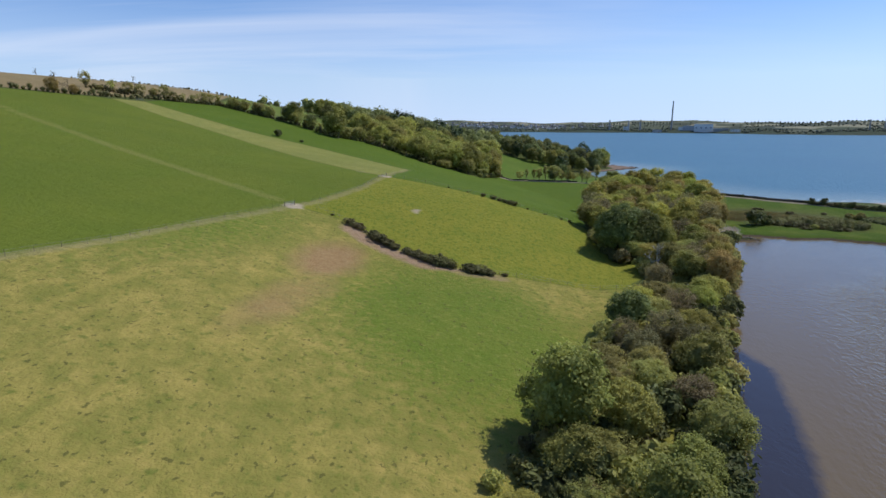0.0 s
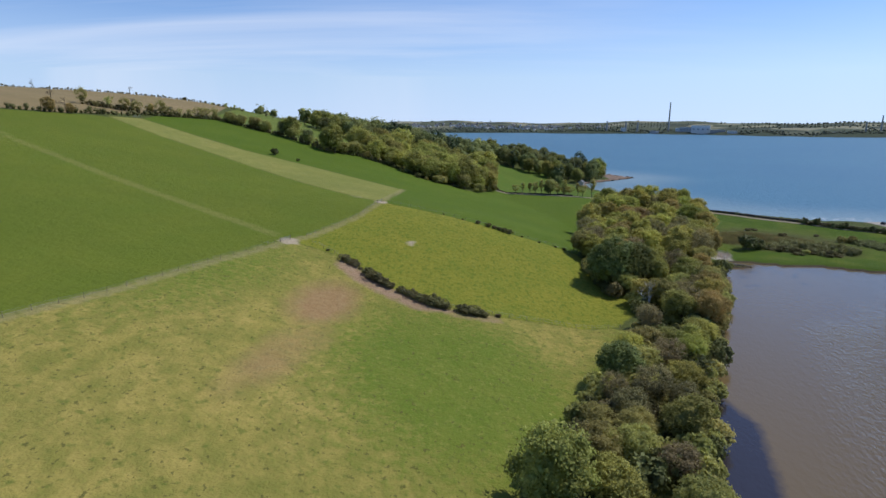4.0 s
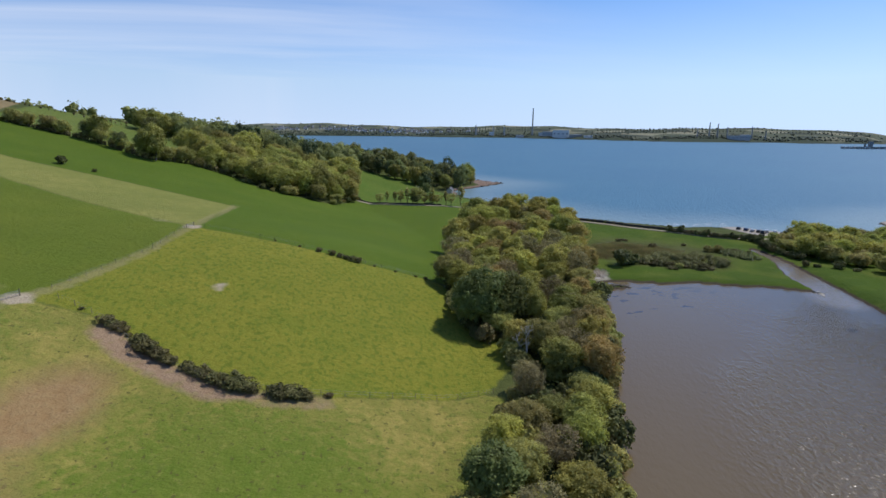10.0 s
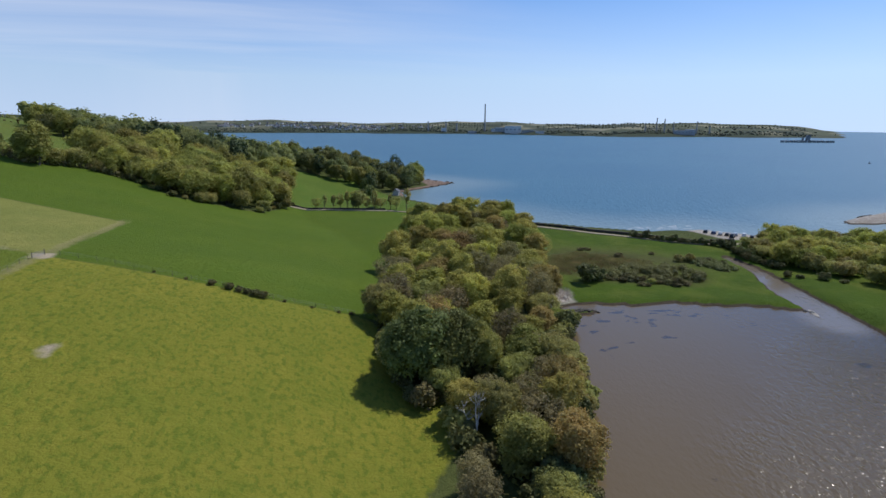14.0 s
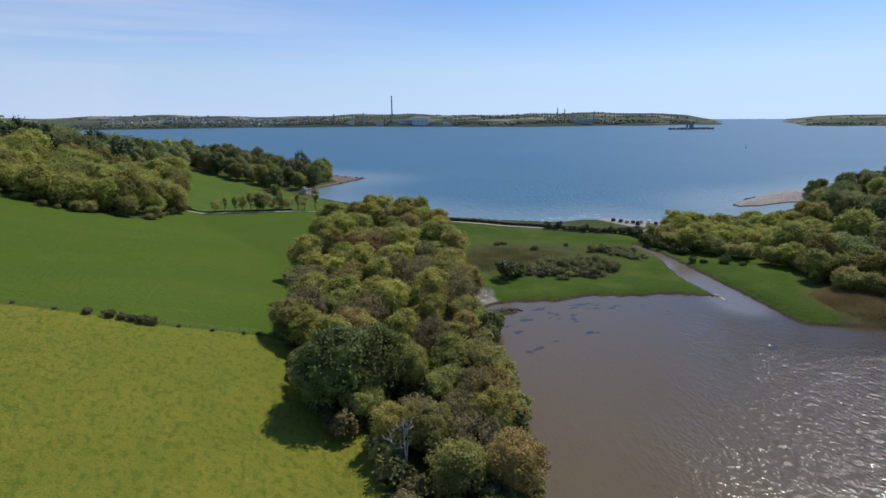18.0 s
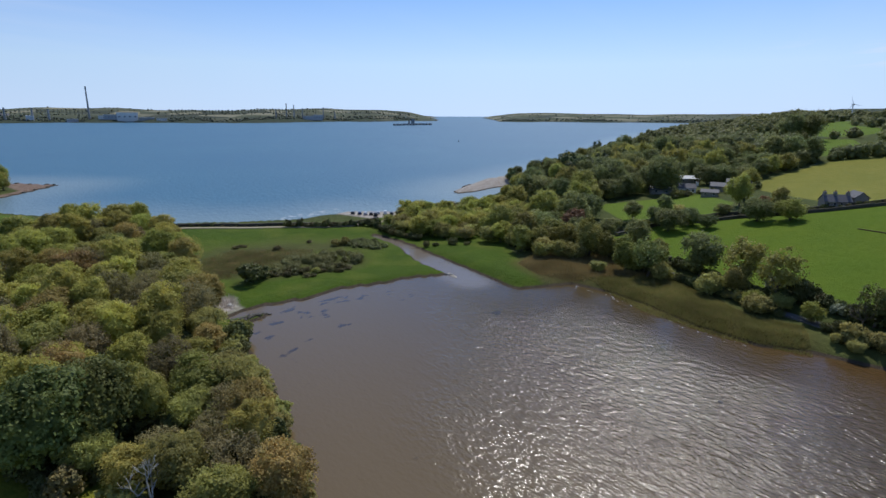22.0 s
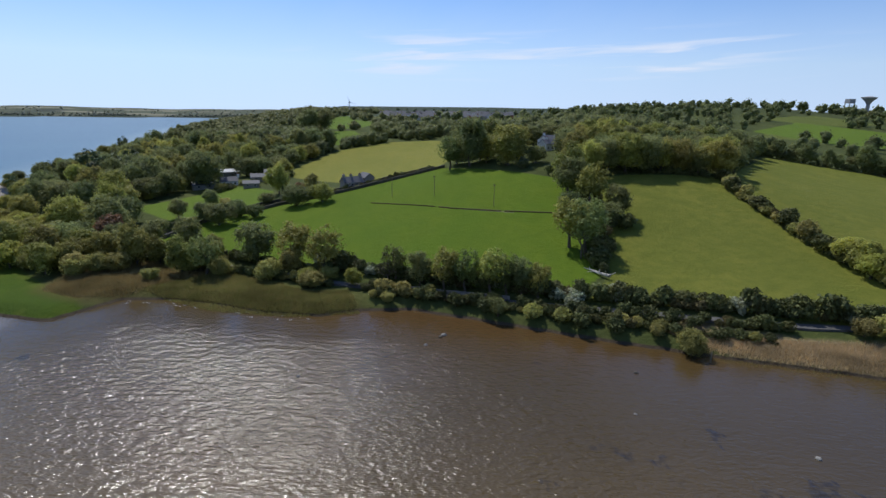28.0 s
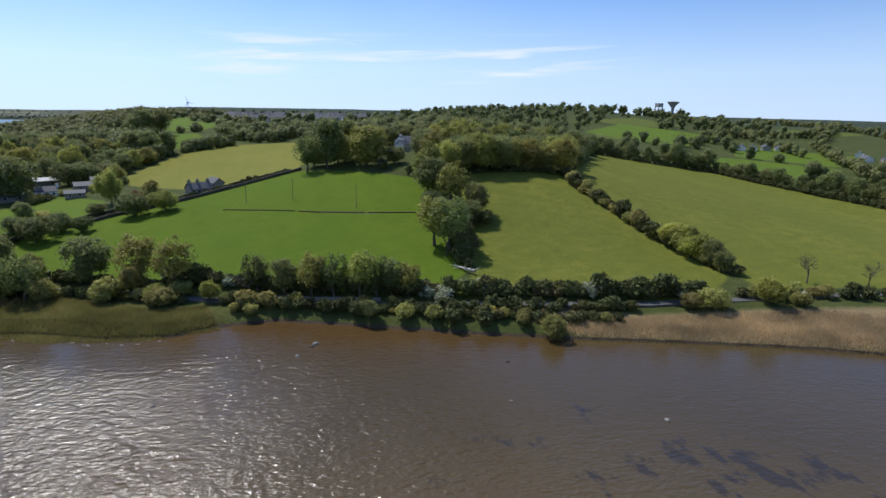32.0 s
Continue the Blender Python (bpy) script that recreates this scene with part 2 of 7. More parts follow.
# ---- materials ----
class Mat:
    """A small builder for node materials."""

    def __init__(self, name):
        self.m = bpy.data.materials.new(name)
        self.m.use_nodes = True
        self.t = self.m.node_tree
        self.p = self.t.nodes["Principled BSDF"]
        self.out = self.t.nodes["Material Output"]
        self.geo = None

    def node(self, kind, **values):
        n = self.t.nodes.new(kind)
        for k, v in values.items():
            if k == "op":
                n.operation = v
            elif k == "blend":
                n.blend_type = v
        return n

    def put(self, value, socket):
        if isinstance(value, (int, float)):
            socket.default_value = value
        elif isinstance(value, tuple):
            socket.default_value = (*value, 1) if len(value) == 3 and socket.type == "RGBA" else value
        else:
            self.t.links.new(value, socket)

    def pos(self):
        if self.geo is None:
            self.geo = self.node("ShaderNodeNewGeometry")
        return self.geo.outputs["Position"]

    def island(self):
        self.pos()
        return self.geo.outputs["Random Per Island"]

    def rand(self):
        return self.node("ShaderNodeObjectInfo").outputs["Random"]

    def local(self):
        return self.node("ShaderNodeTexCoord").outputs["Object"]

    def attr(self, name):
        n = self.node("ShaderNodeAttribute")
        n.attribute_name = name
        return n.outputs["Fac"]

    def noise(self, scale, detail=3.0, rough=0.55, vec=None, squash=None, turn=0.0):
        n = self.node("ShaderNodeTexNoise")
        v = vec if vec is not None else self.pos()
        if squash:
            mp = self.node("ShaderNodeMapping")
            mp.inputs["Scale"].default_value, mp.inputs["Rotation"].default_value = squash, (0, 0, radians(turn))
            self.put(v, mp.inputs[0])
            v = mp.outputs[0]
        self.put(v, n.inputs["Vector"])
        n.inputs["Scale"].default_value, n.inputs["Detail"].default_value, n.inputs["Roughness"].default_value = scale, detail, rough
        return n.outputs[0]

    def span(self, v, a, b, lo=0.0, hi=1.0):
        n = self.node("ShaderNodeMapRange")
        self.put(v, n.inputs[0])
        for i, x in enumerate((a, b, lo, hi)):
            n.inputs[i + 1].default_value = x
        return n.outputs[0]

    def math(self, op, a, b=0.0):
        n = self.node("ShaderNodeMath", op=op)
        self.put(a, n.inputs[0]), self.put(b, n.inputs[1])
        return n.outputs[0]

    def mix(self, f, a, b, blend="MIX"):
        n = self.node("ShaderNodeMixRGB", blend=blend)
        self.put(f, n.inputs[0]), self.put(a, n.inputs[1]), self.put(b, n.inputs[2])
        return n.outputs[0]

    def bump(self, h, strength=0.5, distance=0.1):
        n = self.node("ShaderNodeBump")
        n.inputs["Strength"].default_value, n.inputs["Distance"].default_value = strength, distance
        self.put(h, n.inputs["Height"])
        self.t.links.new(n.outputs[0], self.p.inputs["Normal"])

    def done(self, colour, rough=0.8, spec=0.3, metal=0.0):
        self.put(colour, self.p.inputs["Base Color"])
        self.put(rough, self.p.inputs["Roughness"])
        self.p.inputs["Specular IOR Level"].default_value = spec
        self.p.inputs["Metallic"].default_value = metal
        return self.m


def plain(name, a, b, scale=2.0, rough=0.8, spec=0.3, bump=0.3, depth=0.03, metal=0.0, world=True):
    """Two tones at two scales, with fine relief."""
    k = Mat(name)
    v = k.pos() if world else k.local()
    f = k.math("ADD", k.math("MULTIPLY", k.noise(scale, 4, 0.6, v), 0.6), k.math("MULTIPLY", k.noise(scale * 7, 3, 0.6, v), 0.4))
    c = k.mix(k.span(f, 0.33, 0.67), a, b)
    c = k.mix(k.span(k.rand(), 0, 1, 0, 0.25), c, tuple(x * 0.7 for x in a))
    k.bump(k.noise(scale * 9, 3, 0.6, v), bump, depth)
    return k.done(c, rough, spec, metal)


def leaf(name, a, b, c, glow=0.47):
    """Leaves: three tones by leaf and by tree, some light coming through."""
    k = Mat(name)
    col = k.mix(k.span(k.noise(0.45, 3, 0.6), 0.35, 0.65), a, b)
    col = k.mix(k.span(k.island(), 0.0, 1.0, 0.0, 0.75), col, c)
    tree = k.rand()
    hsv = k.node("ShaderNodeHueSaturation")
    k.put(k.span(tree, 0, 1, 0.486, 0.526), hsv.inputs["Hue"])
    k.put(k.math("MULTIPLY", k.span(k.math("FRACT", k.math("MULTIPLY", tree, 7.3)), 0, 1, 1.16, 1.66), k.span(k.noise(0.1, 2, 0.5), 0.3, 0.7, 0.74, 1.30)), hsv.inputs["Value"])
    k.put(0.90, hsv.inputs["Saturation"])
    k.put(col, hsv.inputs["Color"])
    k.bump(k.noise(2.6, 3, 0.65), 0.5, 0.3)
    k.done(hsv.outputs[0], 0.58, 0.2)
    tr = k.node("ShaderNodeBsdfTranslucent")
    k.put(hsv.outputs[0], tr.inputs[0])
    ms = k.node("ShaderNodeMixShader")
    ms.inputs[0].default_value = glow
    k.t.links.new(k.p.outputs[0], ms.inputs[1]), k.t.links.new(tr.outputs[0], ms.inputs[2])
    k.t.links.new(ms.outputs[0], k.out.inputs[0])
    return k.m


LEAF = {
    "oak": leaf("oak_leaf", (0.218, 0.210, 0.034), (0.274, 0.256, 0.042), (0.166, 0.157, 0.028), 0.38),
    "dark": leaf("dark_leaf", (0.140, 0.164, 0.036), (0.190, 0.212, 0.044), (0.110, 0.128, 0.031), 0.38),
    "shade": leaf("shady_leaf", (0.168, 0.184, 0.054), (0.220, 0.226, 0.064), (0.126, 0.140, 0.044), 0.50),
    "thorn": leaf("thorn_leaf", (0.086, 0.094, 0.024), (0.118, 0.122, 0.029), (0.066, 0.070, 0.020), 0.24),
    "lime": leaf("spring_leaf", (0.312, 0.300, 0.046), (0.372, 0.342, 0.052), (0.240, 0.236, 0.039), 0.52),
    "gold": leaf("new_golden_leaf", (0.350, 0.308, 0.042), (0.290, 0.280, 0.040), (0.256, 0.214, 0.034), 0.40),
    "rust": leaf("copper_leaf", (0.318, 0.215, 0.046), (0.262, 0.210, 0.044), (0.242, 0.158, 0.038), 0.38),
    "grey": leaf("willow_leaf", (0.272, 0.250, 0.060), (0.335, 0.300, 0.074), (0.216, 0.198, 0.050), 0.52),
    "wood": leaf("woodland_leaf", (0.260, 0.246, 0.041), (0.322, 0.298, 0.049), (0.206, 0.190, 0.036), 0.5),
    "purple": leaf("copper_beech_leaf", (0.149, 0.075, 0.037), (0.182, 0.100, 0.044), (0.116, 0.055, 0.030)),
    "pine": leaf("conifer_needle", (0.055, 0.078, 0.025), (0.075, 0.098, 0.030), (0.042, 0.058, 0.021), 0.1),
    "gorse": leaf("gorse_leaf", (0.094, 0.090, 0.024), (0.140, 0.112, 0.029), (0.074, 0.060, 0.020), 0.15),
    "white": leaf("hawthorn_blossom", (0.24, 0.26, 0.13), (0.14, 0.17, 0.06), (0.40, 0.40, 0.29), 0.3),
    "reed": leaf("reed_blade", (0.170, 0.172, 0.046), (0.265, 0.185, 0.072), (0.135, 0.140, 0.038), 0.45),
    "straw": leaf("dry_reed_blade", (0.460, 0.325, 0.175), (0.530, 0.385, 0.210), (0.380, 0.260, 0.135), 0.45),
    "scrub": leaf("marsh_scrub_leaf", (0.150, 0.152, 0.038), (0.178, 0.172, 0.044), (0.116, 0.116, 0.030), 0.35),
    "twig": leaf("brown_twig", (0.205, 0.170, 0.064), (0.250, 0.205, 0.078), (0.165, 0.132, 0.054), 0.4),
    "brown": leaf("brown_reed_blade", (0.235, 0.140, 0.055), (0.200, 0.140, 0.055), (0.160, 0.105, 0.042), 0.4),
    "sedge": leaf("olive_reed_blade", (0.185, 0.170, 0.044), (0.235, 0.175, 0.056), (0.150, 0.135, 0.036), 0.5),
    # far woods: leaf colour greyed to stand in for haze
    "shore": leaf("hazed_leaf", (0.092, 0.104, 0.066), (0.112, 0.122, 0.078), (0.074, 0.084, 0.056), 0.3),
    "pale": leaf("bleached_reed", (0.36, 0.31, 0.24), (0.42, 0.37, 0.30), (0.28, 0.24, 0.18), 0.3),
}
BARK = plain("bark", (0.090, 0.070, 0.050), (0.165, 0.140, 0.110), 1.5, 0.9, 0.2, 0.8, 0.05)
PALE_BARK = plain("bleached_bark", (0.42, 0.39, 0.34), (0.58, 0.55, 0.50), 1.5, 0.8, 0.2, 0.5, 0.03)
STONE = plain("grey_stone", (0.20, 0.19, 0.17), (0.34, 0.32, 0.28), 0.8, 0.9, 0.2, 0.8, 0.1)
DARK_STONE = plain("weedy_stone", (0.055, 0.050, 0.038), (0.12, 0.105, 0.08), 0.7, 0.85, 0.3, 0.9, 0.12)
PALE_STONE = plain("pale_stone", (0.42, 0.39, 0.34), (0.58, 0.55, 0.50), 0.6, 0.9, 0.2, 0.7, 0.1)
ASPHALT = plain("asphalt", (0.075, 0.075, 0.072), (0.135, 0.13, 0.125), 0.5, 0.85, 0.3, 0.3, 0.02)
TRACK = plain("dry_track", (0.30, 0.25, 0.17), (0.42, 0.36, 0.26), 0.4, 0.95, 0.1, 0.4, 0.05)
EARTH = plain("bank_earth", (0.085, 0.062, 0.036), (0.160, 0.120, 0.070), 0.7, 0.95, 0.1, 0.8, 0.08)
SHINGLE = plain("shingle", (0.32, 0.28, 0.23), (0.50, 0.46, 0.39), 0.3, 0.9, 0.2, 0.7, 0.08)
SLATE = plain("slate_roof", (0.085, 0.085, 0.095), (0.15, 0.15, 0.16), 0.9, 0.7, 0.35, 0.5, 0.04)
RENDER_WHITE = plain("white_render", (0.66, 0.65, 0.62), (0.80, 0.79, 0.76), 0.5, 0.85, 0.3, 0.2, 0.02)
RENDER_GREY = plain("grey_render", (0.25, 0.225, 0.190), (0.34, 0.31, 0.265), 0.6, 0.85, 0.3, 0.4, 0.03)
BRICK = plain("red_brick", (0.26, 0.10, 0.06), (0.34, 0.15, 0.09), 1.5, 0.9, 0.2, 0.4, 0.03)
CONCRETE = plain("concrete", (0.30, 0.295, 0.28), (0.42, 0.41, 0.39), 0.15, 0.85, 0.3, 0.3, 0.05)
TIN = plain("grey_tin_roof", (0.36, 0.37, 0.38), (0.52, 0.53, 0.54), 0.4, 0.5, 0.5, 0.2, 0.02)
STEEL = plain("painted_steel", (0.16, 0.17, 0.18), (0.24, 0.25, 0.26), 0.5, 0.55, 0.5, 0.2, 0.02)
WOOD = plain("weathered_wood", (0.17, 0.14, 0.10), (0.28, 0.24, 0.18), 3.0, 0.9, 0.2, 0.6, 0.02)
GLASS = Mat("window_glass").done((0.03, 0.035, 0.04), 0.08, 0.6)
RUBBER = plain("tyre_rubber", (0.02, 0.02, 0.02), (0.035, 0.035, 0.035), 3, 0.9, 0.2)
FOAM = plain("foam", (0.62, 0.64, 0.65), (0.78, 0.79, 0.80), 0.8, 0.7, 0.3, 0.4, 0.05)


def water(name, body, second_tone, wave, steep, tone, calm=""):
    """Wind-ruffled water: long crests broken by small ripples, slack where it is calm."""
    k = Mat(name)
    wind = k.node("ShaderNodeMapping")
    wind.vector_type = "TEXTURE"
    wind.inputs["Rotation"].default_value, wind.inputs["Scale"].default_value = (0, 0, radians(-15)), (1.0, 1.8, 1.0)
    k.put(k.pos(), wind.inputs[0])
    fine = k.noise(wave, 3, 0.5, wind.outputs[0])
    crest = k.noise(wave * 0.42, 2, 0.5, wind.outputs[0])
    gust = k.noise(tone, 3, 0.5)
    lift = k.math("ADD", k.math("MULTIPLY", fine, 0.8), k.math("MULTIPLY", crest, 0.8))
    slack = k.span(k.attr(calm), 0, 1, 1.0, 0.14) if calm else 1.0
    k.bump(k.math("MULTIPLY", lift, k.math("MULTIPLY", k.span(gust, 0.3, 0.7, 0.6, 1.0), slack)), 1.0, steep)
    c = k.mix(k.span(gust, 0.35, 0.65), body, second_tone)
    return k, c


k, c = water("lagoon_water", (0.078, 0.053, 0.020), (0.065, 0.045, 0.018), 1.45, 0.53, 0.02, "calm")
c = k.mix(k.attr("shallow"), c, (0.142, 0.100, 0.046))
ragged = k.math("MULTIPLY", k.math("SUBTRACT", k.noise(0.35, 4, 0.65), 0.5), 1.6)
clumps = k.math("MULTIPLY", k.math("SUBTRACT", k.noise(0.24, 5, 0.6, None, (0.8, 1.3, 1.0), 35), 0.5), 3.6)
c = k.mix(k.span(k.math("ADD", k.attr("weed"), clumps), 0.70, 1.0, 0, 0.75), c, (0.030, 0.024, 0.020))
# tree belt's shadow on the water, painted as a darker colour
c = k.mix(k.span(k.math("ADD", k.attr("second_tone"), k.math("MULTIPLY", ragged, 1.5)), -0.8, 1.2), c, (0.032, 0.028, 0.034))
c = k.mix(k.attr("creek"), c, (0.205, 0.170, 0.135))
c = k.mix(k.attr("rust"), c, (0.125, 0.058, 0.022))
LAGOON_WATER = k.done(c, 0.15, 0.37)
k, c = water("sea_water", (0.024, 0.112, 0.178), (0.036, 0.132, 0.196), 0.6, 0.6, 0.006)
c = k.mix(k.attr("shoal"), c, (0.27, 0.33, 0.33))
SEA_WATER = k.done(c, 0.40, 0.34)

# ---- ground ----
def part(name, data, material, parent=None, label=""):
    """Links a bmesh or a mesh as one object, under a thing or a part."""
    if isinstance(data, bmesh.types.BMesh):
        mesh = bpy.data.meshes.new(name)
        data.to_mesh(mesh)
        data.free()
    else:
        mesh = data
    if material and not mesh.materials:
        mesh.materials.append(material)
    ob = new(name, mesh)
    ob.parent = parent
    if label:
        ob["label"] = label
    return ob


def mesh_of(name, verts, faces, smooth_faces=False):
    mesh = bpy.data.meshes.new(name)
    mesh.from_pydata([tuple(v) for v in verts], [], [tuple(f) for f in faces])
    if smooth_faces:
        mesh.polygons.foreach_set("use_smooth", [True] * len(mesh.polygons))
    mesh.update()
    return mesh


def grid_mesh(name, xs, ys, z, keep=None):
    """A mesh over the crossing lines xs and ys."""
    X, Y = np.meshgrid(xs, ys)
    Z = z(X, Y) if callable(z) else np.full(X.shape, z)
    n, m = X.shape
    i = (np.arange(n - 1)[:, None] * m + np.arange(m - 1)[None]).ravel()
    faces = np.stack([i, i + 1, i + m + 1, i + m], 1)
    if keep is not None:
        ok = keep(X, Y).ravel()
        faces = faces[ok[faces].any(1)]
    mesh = bpy.data.meshes.new(name)
    mesh.vertices.add(n * m)
    mesh.vertices.foreach_set("co", np.stack([X, Y, Z], -1).astype(np.float32).ravel())
    mesh.loops.add(faces.size)
    mesh.loops.foreach_set("vertex_index", faces.astype(np.int32).ravel())
    mesh.polygons.add(len(faces))
    mesh.polygons.foreach_set("loop_start", np.arange(len(faces), dtype=np.int32) * 4)
    mesh.polygons.foreach_set("use_smooth", np.ones(len(faces), bool))
    mesh.update()
    mesh.validate()
    return mesh, X, Y


def lines(fine_from, fine_to, step, end_low, end_high, grow=1.09):
    out = list(np.arange(fine_from, fine_to + 0.1, step))
    s = step
    while out[-1] < end_high:
        s *= grow
        out.append(out[-1] + min(s, 160))
    s = step
    while out[0] > end_low:
        s *= grow
        out.insert(0, out[0] - min(s, 160))
    return np.array(out)


def give(mesh, name, values):
    a = mesh.attributes.new(name, "FLOAT", "POINT")
    a.data.foreach_set("value", np.asarray(values, np.float32).ravel())


def line_distance(x, y, pts):
    best = np.full(np.shape(x), 1e18)
    for (ax, ay), (bx, by) in zip(pts, pts[1:]):
        ex, ey = bx - ax, by - ay
        q = np.clip(((x - ax) * ex + (y - ay) * ey) / (ex * ex + ey * ey), 0, 1)
        best = np.minimum(best, (x - ax - q * ex) ** 2 + (y - ay - q * ey) ** 2)
    return np.sqrt(best)


GATE_A, GATE_B = (-42, 154), (-22, 213)
FENCE = [(-118, -20), (-71, 85), (-63, 102), (-52.5, 131), GATE_A]
FENCE_UP = [GATE_A, (-37, 162), (-27, 188), GATE_B, (-17, 272)]
HEDGE_LOW = [(-36, 156), (-28.5, 151), (-24, 148), (-17.5, 141), (-10, 136), (-2, 130.5), (7, 128), (15, 128.2), (37, 130), (45, 131)]
HEDGE_HIGH = [GATE_B, (10, 200), (18, 197), (26.5, 194), (38, 192.5), (47, 193)]
HEDGE_FAR = [(-205, 330), (-170, 344), (-150, 382), (-125, 377), (-97, 370), (-71, 352), (-53, 368), (-30, 362)]
FIELDS = {}
FIELDS["pasture"] = [(-118, -20), (-71, 85), (-52.5, 131), GATE_A, (-28.5, 151), (-17.5, 141), (-2, 130.5), (15, 128.2), (45, 131), (60, 118), (40, 60), (10, -60)]
FIELDS["crop"] = [(-400, 60), (-118, -20), (-71, 85), (-52.5, 131), GATE_A, (-27, 188), GATE_B, (-26, 215.5), (-48, 228), (-75, 244.5), (-105, 262.5), (-137, 279), (-178, 306), (-190, 285), (-210, 250), (-300, 190)]
FIELDS["strip"] = [GATE_B, (-26, 215.5), (-48, 228), (-75, 244.5), (-105, 262.5), (-137, 279), (-178, 306), (-168, 322), (-133, 304), (-100, 289), (-60, 281.5), (-17, 269)]
FIELDS["yellow"] = [GATE_A, (-28.5, 151), (-17.5, 141), (-2, 130.5), (15, 128.2), (45, 131), (60, 150), (60, 180), (47, 193), (26.5, 194), (10, 200), GATE_B, (-27, 188)]
FIELDS["vivid"] = [GATE_B, (10, 200), (26.5, 194), (47, 193), (64, 190), (80, 233), (115, 320), (125, 372), (60, 392), (42, 404), (23, 352), (-12, 343), (-30, 362), (-53, 368), (-97, 370), (-150, 382), (-170, 344), (-168, 322), (-133, 304), (-100, 289), (-60, 281.5), (-17, 269)]
FIELDS["meadow"] = [(-158, 402), (-150, 386), (-97, 374), (-53, 372), (-30, 366), (-50, 440), (-120, 520), (-170, 480)]
FIELDS["plough"] = [(-420, 150), (-215, 252), (-190, 290), (-178, 338), (-160, 400), (-178, 480), (-330, 560), (-560, 420)]
FIELDS["lawn"] = [(28, 408), (60, 394), (122, 376), (128, 400), (112, 430), (104, 506), (34, 510)]
FIELDS["marsh"] = [(100, 195), (104, 215), (128, 256), (152, 322), (165, 322), (208, 262), (250, 262), (262, 230), (225, 190), (204, 172), (176, 145), (170, 150), (160, 170), (120, 190)]
FIELDS["reed"] = [(211, 164), (221, 141), (205, 132), (203, 117), (188, 137), (182, 151), (190, 163)]
FIELDS["sedge"] = [(188, 142), (205, 119), (192, 102), (183, 92), (181, 79), (168, 75), (166, 95), (173, 115), (184, 130)]
FIELDS["rough"] = [(121, 226), (136, 216), (157, 207), (167, 214), (190, 216), (193, 236), (172, 262), (142, 276), (122, 250)]
FIELDS["straw"] = [(148, 2), (134, 0), (90, -60), (60, -130), (80, -135), (112, -80), (124, -48), (132, -22)]
FIELDS["bright"] = [(232, 150), (263, 145), (285, 115), (295, 82), (308, 37), (276, 10), (249, -12), (214, -11), (193, 8), (175, 8), (163, 24), (170, 36), (186, 64), (200, 88), (211, 106), (222, 128)]
FIELDS["olive"] = [(160, 20), (175, 5), (193, 3), (214, -15), (249, -16), (252, -35), (250, -78), (230, -69), (192, -65), (166, -64), (143, -63), (132, -40), (150, -9)]
FIELDS["olive_south"] = [(143, -66), (166, -67), (192, -68), (230, -72), (252, -82), (346, -179), (300, -241), (195, -239), (100, -152), (105, -130), (121, -96), (129, -75), (135, -63)]
FIELDS["olive_north"] = [(309, 36), (303, 74), (321, 88), (361, 113), (400, 116), (440, 103), (489, 86), (518, 46), (505, 5), (402, 2)]
FIELDS["lawn_east"] = [(265, 150), (288, 122), (318, 117), (346, 138), (300, 178)]
FIELDS["bright_far"] = [(524, 106), (508, 78), (530, 66), (566, 66), (622, 76), (624, 118), (572, 114)]
FIELDS["valley"] = [(260, -300), (330, -270), (370, -330), (300, -380)]
FIELDS["valley_low"] = [(300, -400), (370, -345), (430, -420), (350, -500)]
FIELDS["valley_back"] = [(420, -330), (520, -300), (600, -420), (480, -470)]
FIELDS["park"] = [(452, -262), (500, -298), (528, -346), (478, -342)]
FIELDS["park_back"] = [(560, -420), (640, -400), (690, -520), (590, -520)]
FIELDS["park_far"] = [(470, -610), (550, -630), (570, -730), (480, -730)]
FIELDS["scrub"] = [(122, 236), (131, 219), (144, 212), (158, 206), (167, 211), (162, 222), (157, 236), (180, 226), (188, 232), (165, 252), (146, 266), (128, 258)]
FIELDS["estate"] = [(790, 52), (1083, 64), (1391, -117), (1181, -330), (880, -215), (735, -60)]
FIELDS["pale_far"] = [(640, 100), (652, 70), (715, 44), (820, 76), (1000, 82), (920, 102), (700, 108)]
FIELDS["beach"] = [(224, 262), (222, 290), (248, 276), (266, 262), (258, 250), (236, 256)]
FIELDS["sand"] = [(104, 205), (107, 211), (111, 216), (115.5, 213), (112.5, 207), (111.5, 203), (107, 202)]
FIELDS["spit"] = [(318, 272), (345, 270), (385, 272), (402, 296), (371, 300), (330, 290), (318, 280)]
FIELDS["point"] = [(118, 440), (118, 476), (156, 506), (160, 560), (190, 540), (190, 510), (140, 470)]
xs, ys = lines(-125, 300, 2.6, -4900, 4900), lines(-130, 440, 2.8, -4900, 4900)
ground_mesh, GX, GY = grid_mesh("ground", xs, ys, height)
for field, outline in FIELDS.items():
    give(ground_mesh, field, np.clip(inside_distance(GX, GY, outline), -60, 60))
give(ground_mesh, "lush", np.maximum.reduce([bump(GX, GY, 4, 96, 24, 34, 20), 0.55 * bump(GX, GY, 40, 100, 16, 50, -25), 0.55 * bump(GX, GY, -50, 125, 14, 40, -20)]))
give(ground_mesh, "bare", np.maximum(bump(GX, GY, -26, 122, 9, 17, -10), 0.75 * bump(GX, GY, -27, 92, 8, 24, -15)))
give(ground_mesh, "worn", np.minimum(line_distance(GX, GY, [(-47, 157), (-65, 165), (-110, 186), (-160, 212), (-205, 240)]), 40))
